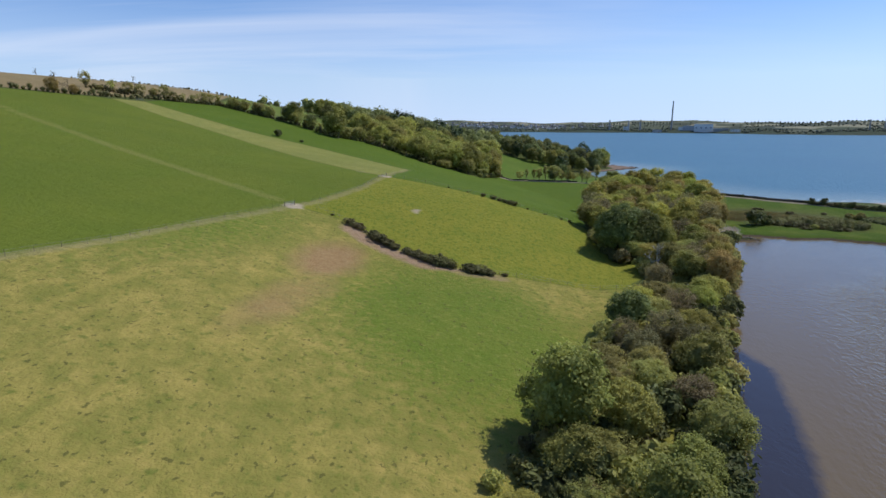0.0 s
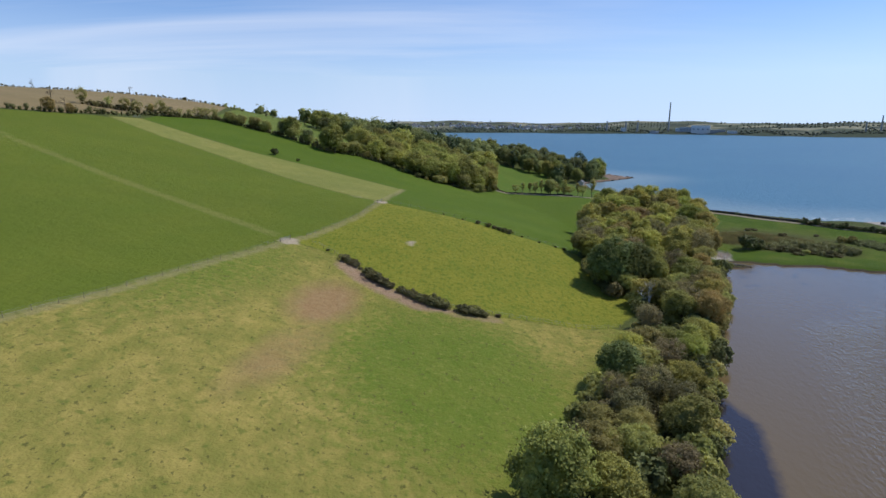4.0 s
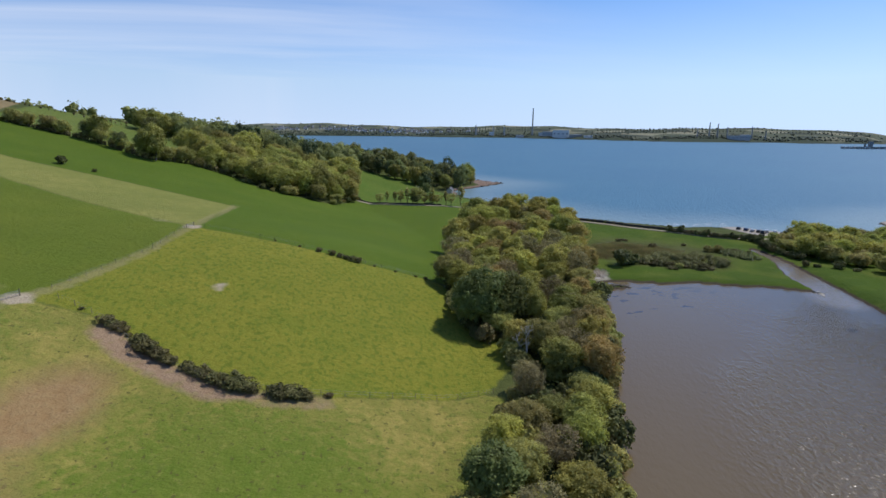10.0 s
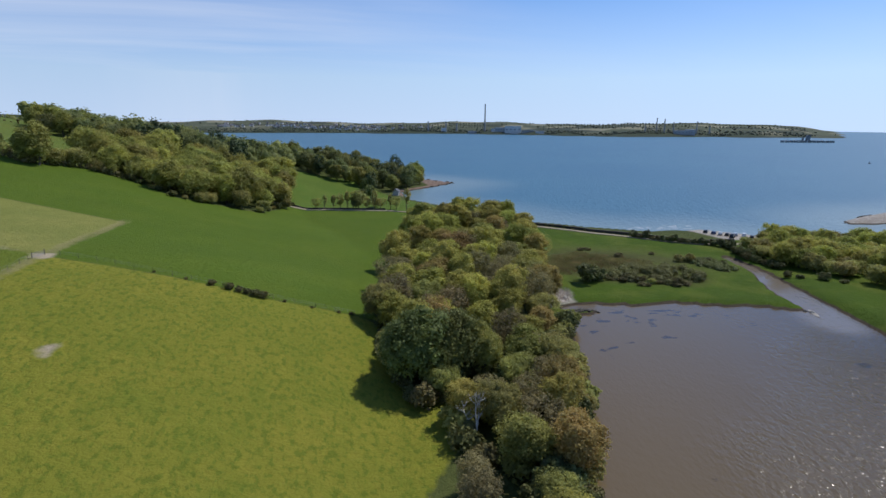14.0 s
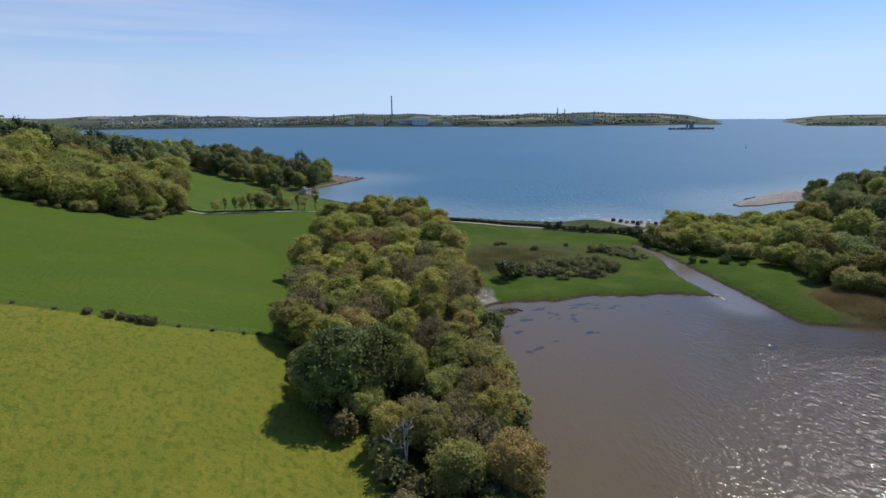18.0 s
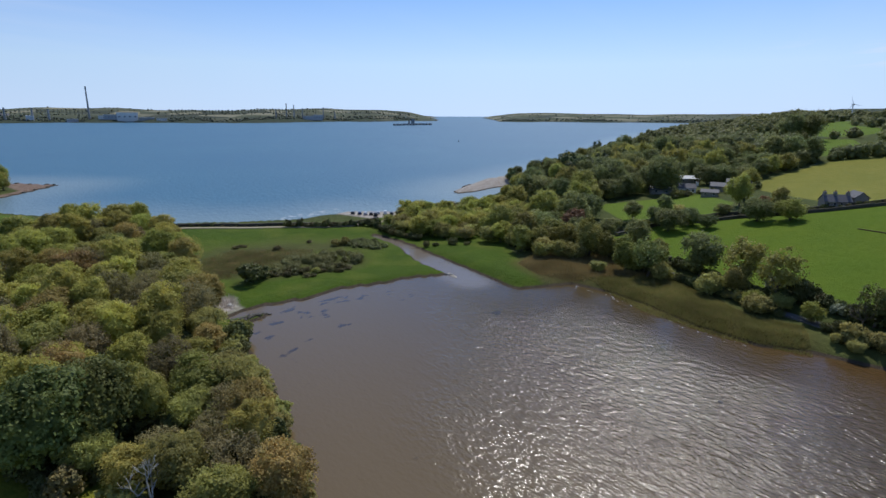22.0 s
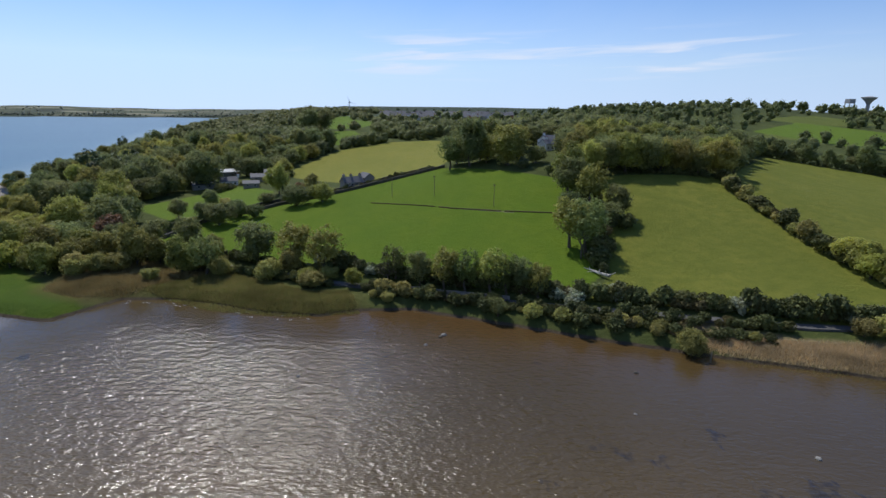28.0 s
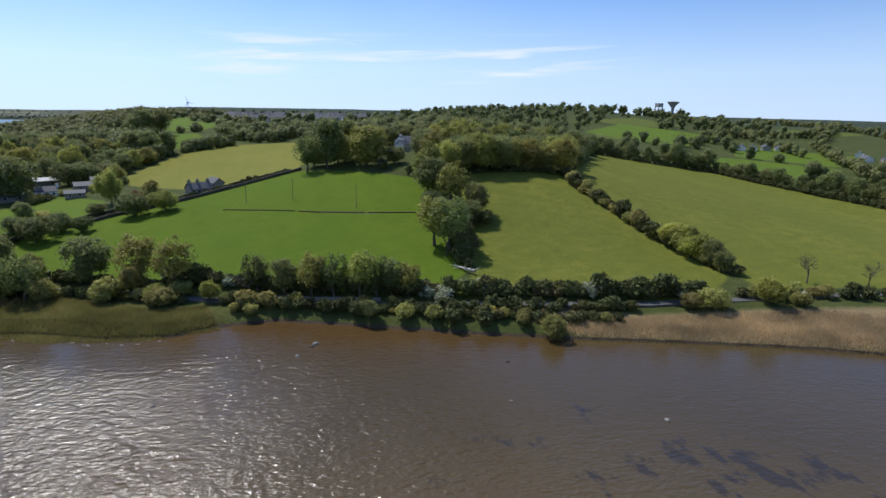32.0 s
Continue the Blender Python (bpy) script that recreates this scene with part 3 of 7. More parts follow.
give(ground_mesh, "verge", np.minimum(np.minimum(line_distance(GX, GY, FENCE), line_distance(GX, GY, FENCE_UP)), 40))
give(ground_mesh, "hedgefoot", np.minimum(np.minimum(line_distance(GX, GY, [(x - 1.5, y - 1.9) for x, y in HEDGE_LOW[2:6]]), line_distance(GX, GY, [(x - 0.4, y - 2.0) for x, y in HEDGE_LOW[4:8]]) + 1.0), 40))
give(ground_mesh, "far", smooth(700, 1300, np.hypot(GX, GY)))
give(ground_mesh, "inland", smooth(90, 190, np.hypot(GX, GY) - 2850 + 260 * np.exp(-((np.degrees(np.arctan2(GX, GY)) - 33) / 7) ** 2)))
give(ground_mesh, "scuff", np.maximum.reduce([bump(GX, GY, *GATE_A, 3.2, 2.6), bump(GX, GY, *GATE_B, 2.6, 2.6), bump(GX, GY, -8.5, 168.4, 2.3, 1.8), 0.40 * bump(GX, GY, -32, 218, 9, 4, -28)]))

k = Mat("ground_cover")
patch = k.noise(0.17, 4, 0.65)
broad = k.noise(0.026, 4, 0.6, None, (0.6, 1.5, 1.0), 30)
blotch, tuft, grain = k.noise(0.055, 5, 0.62), k.noise(0.55, 5, 0.72), k.noise(2.6, 4, 0.7)
lump = k.noise(0.31, 3, 0.55, None, (1.0, 0.6, 1.0), 60)
wob = k.math("MULTIPLY", k.math("SUBTRACT", k.noise(0.5, 3, 0.6), 0.5), 2.4)


def mask(name, edge=0.5):
    return k.span(k.math("ADD", k.attr(name), wob), -edge, edge)


def sward(a, b, dark, spots=0.5, rows=None):
    """Grass: two tones in blotches, darker tufts, fine grain."""
    col = k.mix(k.span(blotch, 0.36, 0.64), a, b)
    col = k.mix(k.span(broad, 0.40, 0.66, 0.0, 0.6), col, dark)
    col = k.mix(k.math("MULTIPLY", k.span(patch, 0.42, 0.62), 0.8 * spots), col, dark)
    col = k.mix(k.math("MULTIPLY", k.span(lump, 0.46, 0.64), 0.75 * spots), col, dark)
    col = k.mix(k.math("MULTIPLY", k.span(tuft, 0.50, 0.66), 0.6 * spots), col, dark)
    return k.mix(k.span(grain, 0.35, 0.65, 0.0, 0.30), col, tuple(0.6 * v for v in a))


col = sward((0.085, 0.105, 0.028), (0.12, 0.13, 0.04), (0.05, 0.065, 0.02))
cell = k.node("ShaderNodeTexVoronoi")
k.put(k.pos(), cell.inputs["Vector"])
cell.inputs["Scale"].default_value = 0.0065
csep = k.node("ShaderNodeSeparateXYZ")
k.put(cell.outputs["Color"], csep.inputs[0])
# patchwork of far fields, colours greyed a little in place of haze
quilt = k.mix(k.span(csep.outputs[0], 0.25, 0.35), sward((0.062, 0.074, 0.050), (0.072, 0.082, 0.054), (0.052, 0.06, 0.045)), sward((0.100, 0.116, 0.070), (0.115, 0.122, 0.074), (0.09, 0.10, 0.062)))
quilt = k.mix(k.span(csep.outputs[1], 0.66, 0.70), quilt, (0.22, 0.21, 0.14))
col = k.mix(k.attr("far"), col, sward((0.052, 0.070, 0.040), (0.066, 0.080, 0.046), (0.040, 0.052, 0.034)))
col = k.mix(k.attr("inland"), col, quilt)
straw = sward((0.400, 0.310, 0.088), (0.345, 0.282, 0.072), (0.165, 0.176, 0.034), 0.75)
lush = sward((0.096, 0.160, 0.017), (0.124, 0.174, 0.021), (0.180, 0.200, 0.034), 0.6)
lush = k.mix(k.span(k.noise(0.75, 4, 0.65), 0.54, 0.70, 0, 0.5), lush, (0.255, 0.250, 0.060))
pasture = k.mix(k.span(k.math("ADD", k.attr("lush"), k.math("MULTIPLY", k.math("SUBTRACT", tuft, 0.5), 1.3)), 0.18, 0.62), straw, lush)
clump = k.noise(0.62, 3, 0.5)
pasture = k.mix(k.span(clump, 0.60, 0.70, 0, 0.65), pasture, (0.115, 0.142, 0.026))
pasture = k.mix(k.span(k.noise(1.25, 2, 0.5, None, (1.0, 0.8, 1.0), 0), 0.635, 0.685, 0, 0.75), pasture, (0.098, 0.092, 0.026))
pasture = k.mix(k.span(k.math("ADD", k.attr("bare"), k.math("MULTIPLY", k.math("SUBTRACT", blotch, 0.5), 0.8)), 0.4, 0.9, 0, 0.85), pasture, k.mix(k.span(tuft, 0.3, 0.7), (0.27, 0.150, 0.075), (0.34, 0.220, 0.110)))
col = k.mix(mask("pasture"), col, pasture)
crop = sward((0.122, 0.160, 0.019), (0.146, 0.168, 0.022), (0.104, 0.138, 0.017), 0.3)
crop = k.mix(k.span(k.math("ADD", k.attr("worn"), wob), 2.6, 1.2, 0, 0.55), crop, (0.21, 0.205, 0.060))
col = k.mix(mask("crop"), col, crop)
col = k.mix(mask("strip", 1.2), col, sward((0.285, 0.262, 0.074), (0.235, 0.240, 0.060), (0.160, 0.185, 0.042)))
yellow = sward((0.262, 0.236, 0.033), (0.222, 0.222, 0.029), (0.165, 0.186, 0.022), 0.6)
yellow = k.mix(k.span(k.noise(0.85, 3, 0.55, None, (1.2, 0.75, 1.0), 0), 0.50, 0.64, 0, 0.72), yellow, (0.104, 0.138, 0.016))
col = k.mix(mask("yellow"), col, yellow)
col = k.mix(k.math("MULTIPLY", mask("yellow"), k.span(k.noise(0.12, 4, 0.7, None, (1.4, 0.8, 1.0), 20), 0.50, 0.64, 0, 0.25)), col, (0.125, 0.170, 0.020))
col = k.mix(mask("vivid"), col, sward((0.092, 0.144, 0.014), (0.108, 0.150, 0.016), (0.076, 0.121, 0.013), 0.35))
col = k.mix(mask("meadow"), col, sward((0.135, 0.180, 0.035), (0.16, 0.185, 0.04), (0.10, 0.14, 0.03), 0.4))
col = k.mix(mask("plough"), col, sward((0.30, 0.222, 0.112), (0.255, 0.200, 0.098), (0.21, 0.16, 0.078), 0.4))
col = k.mix(mask("lawn"), col, sward((0.10, 0.165, 0.025), (0.13, 0.175, 0.03), (0.085, 0.13, 0.02), 0.3))
tussock = k.noise(0.42, 4, 0.6)
marsh = sward((0.068, 0.118, 0.010), (0.084, 0.128, 0.012), (0.052, 0.086, 0.010), 0.5)
marsh = k.mix(k.span(blotch, 0.50, 0.66, 0, 0.6), marsh, (0.120, 0.142, 0.022))
col = k.mix(mask("marsh", 1.0), col, marsh)
rough = sward((0.104, 0.136, 0.021), (0.096, 0.124, 0.020), (0.078, 0.096, 0.018), 0.8)
rough = k.mix(k.span(tussock, 0.52, 0.66, 0, 0.7), rough, (0.072, 0.080, 0.020))
rough = k.mix(k.span(patch, 0.50, 0.64, 0, 0.7), rough, (0.096, 0.146, 0.015))
col = k.mix(mask("rough", 5.0), col, rough)
col = k.mix(mask("scrub", 4.0), col, sward((0.110, 0.118, 0.032), (0.094, 0.104, 0.028), (0.066, 0.072, 0.022), 0.8))
col = k.mix(mask("reed", 4.0), col, sward((0.170, 0.105, 0.042), (0.135, 0.098, 0.036), (0.10, 0.072, 0.028)))
col = k.mix(mask("sedge", 3.0), col, sward((0.120, 0.112, 0.032), (0.105, 0.104, 0.028), (0.075, 0.072, 0.022)))
col = k.mix(mask("straw", 1.5), col, sward((0.36, 0.26, 0.135), (0.31, 0.235, 0.12), (0.22, 0.17, 0.085)))
col = k.mix(mask("bright"), col, sward((0.110, 0.174, 0.013), (0.130, 0.182, 0.015), (0.090, 0.148, 0.012), 0.5))
col = k.mix(mask("olive_north"), col, sward((0.235, 0.225, 0.042), (0.255, 0.235, 0.048), (0.180, 0.190, 0.034), 0.6))
for name in ("olive", "olive_south"):
    col = k.mix(mask(name), col, sward((0.180, 0.192, 0.032), (0.212, 0.208, 0.038), (0.128, 0.150, 0.024), 0.8))
for name in ("park", "park_back", "park_far"):
    col = k.mix(mask(name), col, sward((0.135, 0.160, 0.032), (0.155, 0.170, 0.038), (0.10, 0.125, 0.026), 0.6))
for name in ("lawn_east", "bright_far", "pale_far", "valley", "valley_low", "valley_back"):
    col = k.mix(mask(name), col, sward((0.125, 0.190, 0.020), (0.135, 0.190, 0.024), (0.10, 0.16, 0.02), 0.3))
col = k.mix(k.span(k.math("ADD", k.attr("verge"), wob), 1.9, 0.9, 0, 0.6), col, (0.27, 0.235, 0.105))
col = k.mix(k.span(k.math("ADD", k.attr("hedgefoot"), wob), 3.4, 1.6, 0, 0.9), col, k.mix(k.span(tuft, 0.3, 0.7), (0.27, 0.165, 0.105), (0.36, 0.245, 0.165)))
col = k.mix(k.span(k.math("ADD", k.attr("scuff"), k.math("MULTIPLY", wob, 0.12)), 0.30, 0.55), col, k.mix(k.span(grain, 0.3, 0.7), (0.34, 0.27, 0.18), (0.46, 0.39, 0.28)))
col = k.mix(mask("point", 1.2), col, k.mix(k.span(tuft, 0.35, 0.65), (0.15, 0.095, 0.07), (0.27, 0.205, 0.16)))
for name in ("beach", "spit", "sand"):
    col = k.mix(mask(name, 1.2), col, k.mix(k.span(tuft, 0.35, 0.65), (0.47, 0.43, 0.38), (0.32, 0.27, 0.22)))
sep = k.node("ShaderNodeSeparateXYZ")
k.put(k.pos(), sep.inputs[0])
col = k.mix(k.span(k.math("ADD", sep.outputs[2], k.math("MULTIPLY", wob, 0.06)), 0.56, 0.40), col, k.mix(k.span(tuft, 0.3, 0.7), (0.050, 0.038, 0.025), (0.095, 0.073, 0.050)))
k.bump(k.math("ADD", k.math("MULTIPLY", tuft, 1.6), k.math("MULTIPLY", grain, 0.35)), 0.9, 0.45)
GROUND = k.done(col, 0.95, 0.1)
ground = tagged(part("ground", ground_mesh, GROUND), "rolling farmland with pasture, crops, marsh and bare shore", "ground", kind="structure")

wx, wy = np.arange(-40, 262, 2.0), np.arange(-140, 246, 2.0)
lagoon_mesh, LX, LY = grid_mesh("lagoon_water", wx, wy, 0.0, lambda x, y: inside_distance(x, y, LAGOON) > -9)
WEED = [(105, 21, 2), (104, 40, 2), (97, 33, 2.4), (88, 30, 2.6), (89, 21, 2.6), (89, 11, 3.4), (82, 14, 3), (84, 6, 3.6), (78, 4, 4), (77, -3, 4), (86, 14, 2.4), (98, 52, 1.6), (142, 73, 1.6), (134, 39, 1.4),
        (110.7, 187.8, 1.7), (103.6, 185.6, 1.4), (104.6, 181.5, 2.0), (100.5, 171.6, 1.3), (103.3, 171.5, 1.1), (109.5, 173.7, 1.3), (107.7, 167.1, 1.1), (120.2, 173.5, 1.3), (123.9, 183.9, 2.2), (119.3, 186.2, 2.0),
        (119, 193, 2.6), (133.5, 188, 2.6), (138.2, 184.5, 2.0), (146.5, 174.5, 2.2), (144.4, 180.8, 1.6), (99.4, 167.7, 0.9), (150, 147, 1.4), (99.3, 184.2, 1.2), (128, 190, 1.8)]
give(lagoon_mesh, "weed", np.maximum.reduce([bump(LX, LY, wx0, wy0, r * 1.7, r * 1.3, 40) for wx0, wy0, r in WEED]))
give(lagoon_mesh, "shallow", smooth(95, 10, (LX - 60) * 0.873 - (LY - 115) * 0.487))
# outline of the tree belt's painted shadow along the west bank
give(lagoon_mesh, "second_tone", inside_distance(LX, LY, [(20, 20), (30, 48), (44, 84), (51, 98), (55, 97), (56.5, 87), (51, 72), (46, 60), (43, 54), (38, 40), (30, 20)]))
LEE = (LX - 78) * 0.516 - (LY - 120) * 0.857
give(lagoon_mesh, "calm", np.maximum.reduce([smooth(13, -9, LEE + 1.5 * np.sin(LY * 0.21) + np.sin(LX * 0.33)), smooth(34, 14, (LX - 60) * 0.873 - (LY - 115) * 0.487), 0.85 * smooth(26, 3, inside_distance(LX, LY, LAGOON)), 0.9 * smooth(48, 4, LY - 0.25 * (LX - 97))]))
give(lagoon_mesh, "creek", 0.8 * smooth(11, 3, line_distance(LX, LY, [(170, 168), (177, 182), (186, 202), (199, 234)])))
give(lagoon_mesh, "rust", 0.36 * smooth(34, 2, inside_distance(LX, LY, LAGOON)) * bump(LX, LY, 166, 52, 60, 34, 60))
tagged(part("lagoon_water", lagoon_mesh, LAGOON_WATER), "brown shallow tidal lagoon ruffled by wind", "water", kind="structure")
sx, sy = lines(100, 420, 8, -900, 4950, 1.12), lines(250, 560, 8, 240, 4950, 1.12)
sea_mesh, SX, SY = grid_mesh("sea_water", sx, sy, 0.0, lambda x, y: (inside_distance(x, y, SEA) > -400) & ((y > 246) | (x > 262)))
give(sea_mesh, "shoal", 0.5 * smooth(75, 0, inside_distance(SX, SY, SEA)))
tagged(part("sea_water", sea_mesh, SEA_WATER), "blue wind-rippled harbour water", "water", kind="structure")


GZ = height(GX, GY)


def zat(x, y):
    """The ground's height, on its own mesh."""
    i, j = int(np.clip(np.searchsorted(ys, y) - 1, 0, len(ys) - 2)), int(np.clip(np.searchsorted(xs, x) - 1, 0, len(xs) - 2))
    a, b = (x - xs[j]) / (xs[j + 1] - xs[j]), (y - ys[i]) / (ys[i + 1] - ys[i])
    return float((GZ[i, j] * (1 - a) + GZ[i, j + 1] * a) * (1 - b) + (GZ[i + 1, j] * (1 - a) + GZ[i + 1, j + 1] * a) * b)

# ---- trees ----
def ico(level):
    bm = bmesh.new()
    bmesh.ops.create_icosphere(bm, subdivisions=level, radius=1.0)
    v = np.array([x.co[:] for x in bm.verts])
    f = np.array([[x.index for x in g.verts] for g in bm.faces])
    bm.free()
    return v, f


ICO = {1: ico(1), 2: ico(2)}


def unit(v):
    return v / np.maximum(np.linalg.norm(v, axis=-1, keepdims=True), 1e-6)


def raw_mesh(name, verts, tris, quads):
    mesh = bpy.data.meshes.new(name)
    verts = np.asarray(verts, np.float32)
    n3, n4 = len(tris), len(quads)
    mesh.vertices.add(len(verts))
    mesh.vertices.foreach_set("co", verts.ravel())
    mesh.loops.add(n3 * 3 + n4 * 4)
    mesh.loops.foreach_set("vertex_index", np.concatenate([np.asarray(tris, np.int32).ravel(), np.asarray(quads, np.int32).ravel()]).astype(np.int32))
    mesh.polygons.add(n3 + n4)
    mesh.polygons.foreach_set("loop_start", np.concatenate([np.arange(n3) * 3, n3 * 3 + np.arange(n4) * 4]).astype(np.int32))
    mesh.update()
    return mesh


def sprays_at(rng, p, d, size, spread=0.6):
    """Pointed leaf sprays at the places p, turned roughly along d."""
    n = unit(d + spread * rng.normal(size=d.shape) + np.array([0, 0, 0.45]))
    a = unit(np.cross(n, rng.normal(size=d.shape)))
    b = np.cross(n, a)
    s = (size * rng.uniform(0.55, 1.35, len(p)))[:, None]
    corner = np.stack([p - a * s * 0.62, p + b * s * 0.42 + n * s * 0.12, p + a * s * 0.62, p - b * s * 0.42 + n * s * 0.12], 1)
    return corner.reshape(-1, 3)


def leaves_on(rng, centres, radii, count, size, squash=1.0):
    """Leaf sprays scattered over the outside of a set of lobes."""
    w = radii ** 2
    which = rng.choice(len(radii), count, p=w / w.sum())
    d = unit(rng.normal(size=(count, 3)) + np.array([0, 0, 0.25]))
    p = centres[which] + d * (radii[which] * rng.triangular(0.50, 0.98, 1.48, count))[:, None] * np.array([1, 1, squash])
    gap = np.linalg.norm(p[:, None] - centres[None], axis=2) / radii[None]
    gap[np.arange(count), which] = 9
    ok = gap.min(1) > 0.5
    return sprays_at(rng, p[ok], d[ok], size)


def crown_mesh(name, seed, rx, rz, mid, lobes, leaves, size, style="round", level=1):
    """A crown of leafy boughs: an uneven outline, flattened clumps with gaps, loose sprays between them."""
    rng = np.random.default_rng(seed)
    squash = 1.0
    if style == "cone":
        u = np.sort(rng.uniform(0, 1, lobes))
        ang = rng.uniform(0, 6.283, lobes)
        rad = rx * (1 - u) * 0.62
        c = np.stack([rad * np.cos(ang), rad * np.sin(ang), mid - rz + 2 * rz * u], 1)
        r = np.maximum(rx * (0.55 - 0.42 * u), 0.35)
    else:
        limbs = unit(rng.normal(size=(9, 3)) + np.array([0, 0, 0.3]))
        reach = rng.uniform(-0.16, 0.30, 9)

        def outline(d):
            return 0.92 + (reach[None] * np.exp((d @ limbs.T - 1) * 5.0)).sum(1)[:, None]

        if style != "open" and level == 2:
            lobes = int(lobes * 1.4)
        d = unit(rng.normal(size=(lobes, 3)) + np.array([0, 0, 0.2]))
        q = (rng.uniform(0.45, 0.95, lobes) if style == "open" else rng.uniform(0.62, 0.94, lobes))[:, None]
        wide = 1 - 0.25 * np.clip(-d[:, 2:], 0, 1)
        full = np.array([rx, rx, rz])
        c = d * q * outline(d) * full * wide + np.array([0, 0, mid])
        r = min(rx, rz * 1.15) * (rng.uniform(0.12, 0.26, lobes) if style == "open" else rng.uniform(0.13, 0.28, lobes) if level == 2 else rng.uniform(0.17, 0.38, lobes))
        squash = 0.72 if level == 2 else 0.85
        if style != "open":
            c[0], r[0] = (0, 0, mid), min(rx, rz) * 0.6
    iv, jf = ICO[level]
    parts_v, parts_f = [], []
    for i in range(lobes):
        wide = np.array([rx, rx, rz]) * 0.60 if i == 0 and style == "round" else r[i] * (0.4 if style == "open" else 0.56) * np.array([1, 1, squash])
        v = iv * (1 + 0.16 * rng.normal(size=(len(iv), 1))) * wide + c[i]
        parts_f.append(jf + i * len(iv))
        parts_v.append(v)
    cv = np.concatenate(parts_v)
    lv = leaves_on(rng, c, r, int(leaves * (1.0 if style == "cone" else 0.8)), size, squash)
    if style != "cone":
        d = unit(rng.normal(size=(leaves // 4, 3)) + np.array([0, 0, 0.35]))
        p = d * outline(d) * rng.triangular(0.62, 0.9, 1.1, (len(d), 1)) * full + np.array([0, 0, mid])
        lv = np.concatenate([lv, sprays_at(rng, p, d, size, 0.9)])
    quads = np.arange(len(lv)).reshape(-1, 4) + len(cv)
    return raw_mesh(name, np.concatenate([cv, lv]), np.concatenate(parts_f), quads)


def tube(verts, faces, a, b, ra, rb, sides=6):
    a, b = np.asarray(a, float), np.asarray(b, float)
    z = unit(b - a)
    x = unit(np.cross(z, (0.3, 0.9, 0.2) if abs(z[2]) > 0.8 else (0, 0, 1)))
    y = np.cross(z, x)
    base = len(verts)
    for p, r in ((a, ra), (b, rb)):
        for i in range(sides):
            t = 6.28318 * i / sides
            verts.append(p + r * (math.cos(t) * x + math.sin(t) * y))
    for i in range(sides):
        j = (i + 1) % sides
        faces.append((base + i, base + j, base + sides + j, base + sides + i))
    faces.append(tuple(base + sides + i for i in range(sides)))


def trunk_mesh(name, seed, h, r, reach, limbs=5):
    rng = random.Random(seed)
    v, f = [], []
    bend = [(0, 0, -0.4), (rng.uniform(-.1, .1) * h, rng.uniform(-.1, .1) * h, h * 0.35), (rng.uniform(-.12, .12) * h, rng.uniform(-.12, .12) * h, h * 0.85)]
    tube(v, f, bend[0], bend[1], r * 1.25, r * 0.85, 7)
    tube(v, f, bend[1], bend[2], r * 0.85, r * 0.4, 7)
    for i in range(limbs):
        t = 6.283 * i / limbs + rng.uniform(-.4, .4)
        root = np.array(bend[1]) + (np.array(bend[2]) - np.array(bend[1])) * rng.uniform(0, 0.6)
        tip = root + np.array((math.cos(t) * reach * 0.75, math.sin(t) * reach * 0.75, h * rng.uniform(0.15, 0.4)))
        knee = (root + tip) / 2 + np.array((0, 0, 0.08 * h))
        tube(v, f, root, knee, r * 0.42, r * 0.28, 5)
        tube(v, f, knee, tip, r * 0.28, r * 0.10, 5)
    return mesh_of(name, v, f)


def branch_mesh(name, seed, h, r, depth=4, spread=0.75):
    """A bare branching frame: the trunk and each main limb by itself."""
    rng = random.Random(seed)
    pieces = []

    def grow(p, d, length, rad, level, v, f):
        q = p + d * length
        tube(v, f, p, q, rad, rad * 0.62, 5 if level < 2 else 3)
        if level == depth:
            return
        for _ in range(3 if level < 3 else 4):
            e = unit(d + spread * np.array([rng.gauss(0, 1), rng.gauss(0, 1), rng.gauss(0.25, 0.6)]))
            w, g = ([], []) if level == 0 else (v, f)
            grow(p + d * length * rng.uniform(0.6, 1.0), e, length * rng.uniform(0.55, 0.8), rad * 0.58, level + 1, w, g)
            if level == 0:
                pieces.append(("limb", mesh_of("limb", w, g)))

    v, f = [], []
    grow(np.array([0, 0, -0.3]), unit(np.array([rng.uniform(-.1, .1), rng.uniform(-.1, .1), 1.0])), h * 0.36, r, 0, v, f)
    return [("trunk", mesh_of("trunk", v, f))] + pieces


KINDS = {}


def kind(key, name, label, leafage, rx, h, trunk, lobes, leaves, size, style="round", level=1, clear=None):
    KINDS[key] = dict(name=name, label=label, leafage=leafage, rx=rx, h=h, trunk=trunk, lobes=lobes, leaves=leaves, size=size, style=style, level=level, clear=clear, made=None)


# near kinds: many small leaf sprays
for s in (1, 2):
    kind(f"oak{s}", "oak_tree", "broad oak tree in fresh olive-green leaf", "oak", 4.6, 11.0, 0.36, 40, 9000, 0.31, level=2)
    kind(f"dark{s}", "chestnut_tree", "dense dark-green chestnut tree with heavy crown", "dark", 5.2, 11.5, 0.42, 42, 9500, 0.34, level=2)
    kind(f"lime{s}", "sycamore_tree", "bright yellow-green sycamore in spring leaf", "lime", 4.2, 10.0, 0.30, 38, 8500, 0.30, level=2)
    kind(f"gold{s}", "young_oak_tree", "oak tree with golden new leaves", "gold", 4.4, 10.5, 0.32, 38, 8500, 0.30, level=2)
    kind(f"rust{s}", "beech_tree", "beech tree with coppery brown new leaves", "rust", 4.4, 10.5, 0.32, 38, 8000, 0.30, level=2)
    kind(f"grey{s}", "willow_tree", "soft grey-green willow by the water", "grey", 4.2, 7.6, 0.24, 40, 8500, 0.27, level=2, clear=0.18)
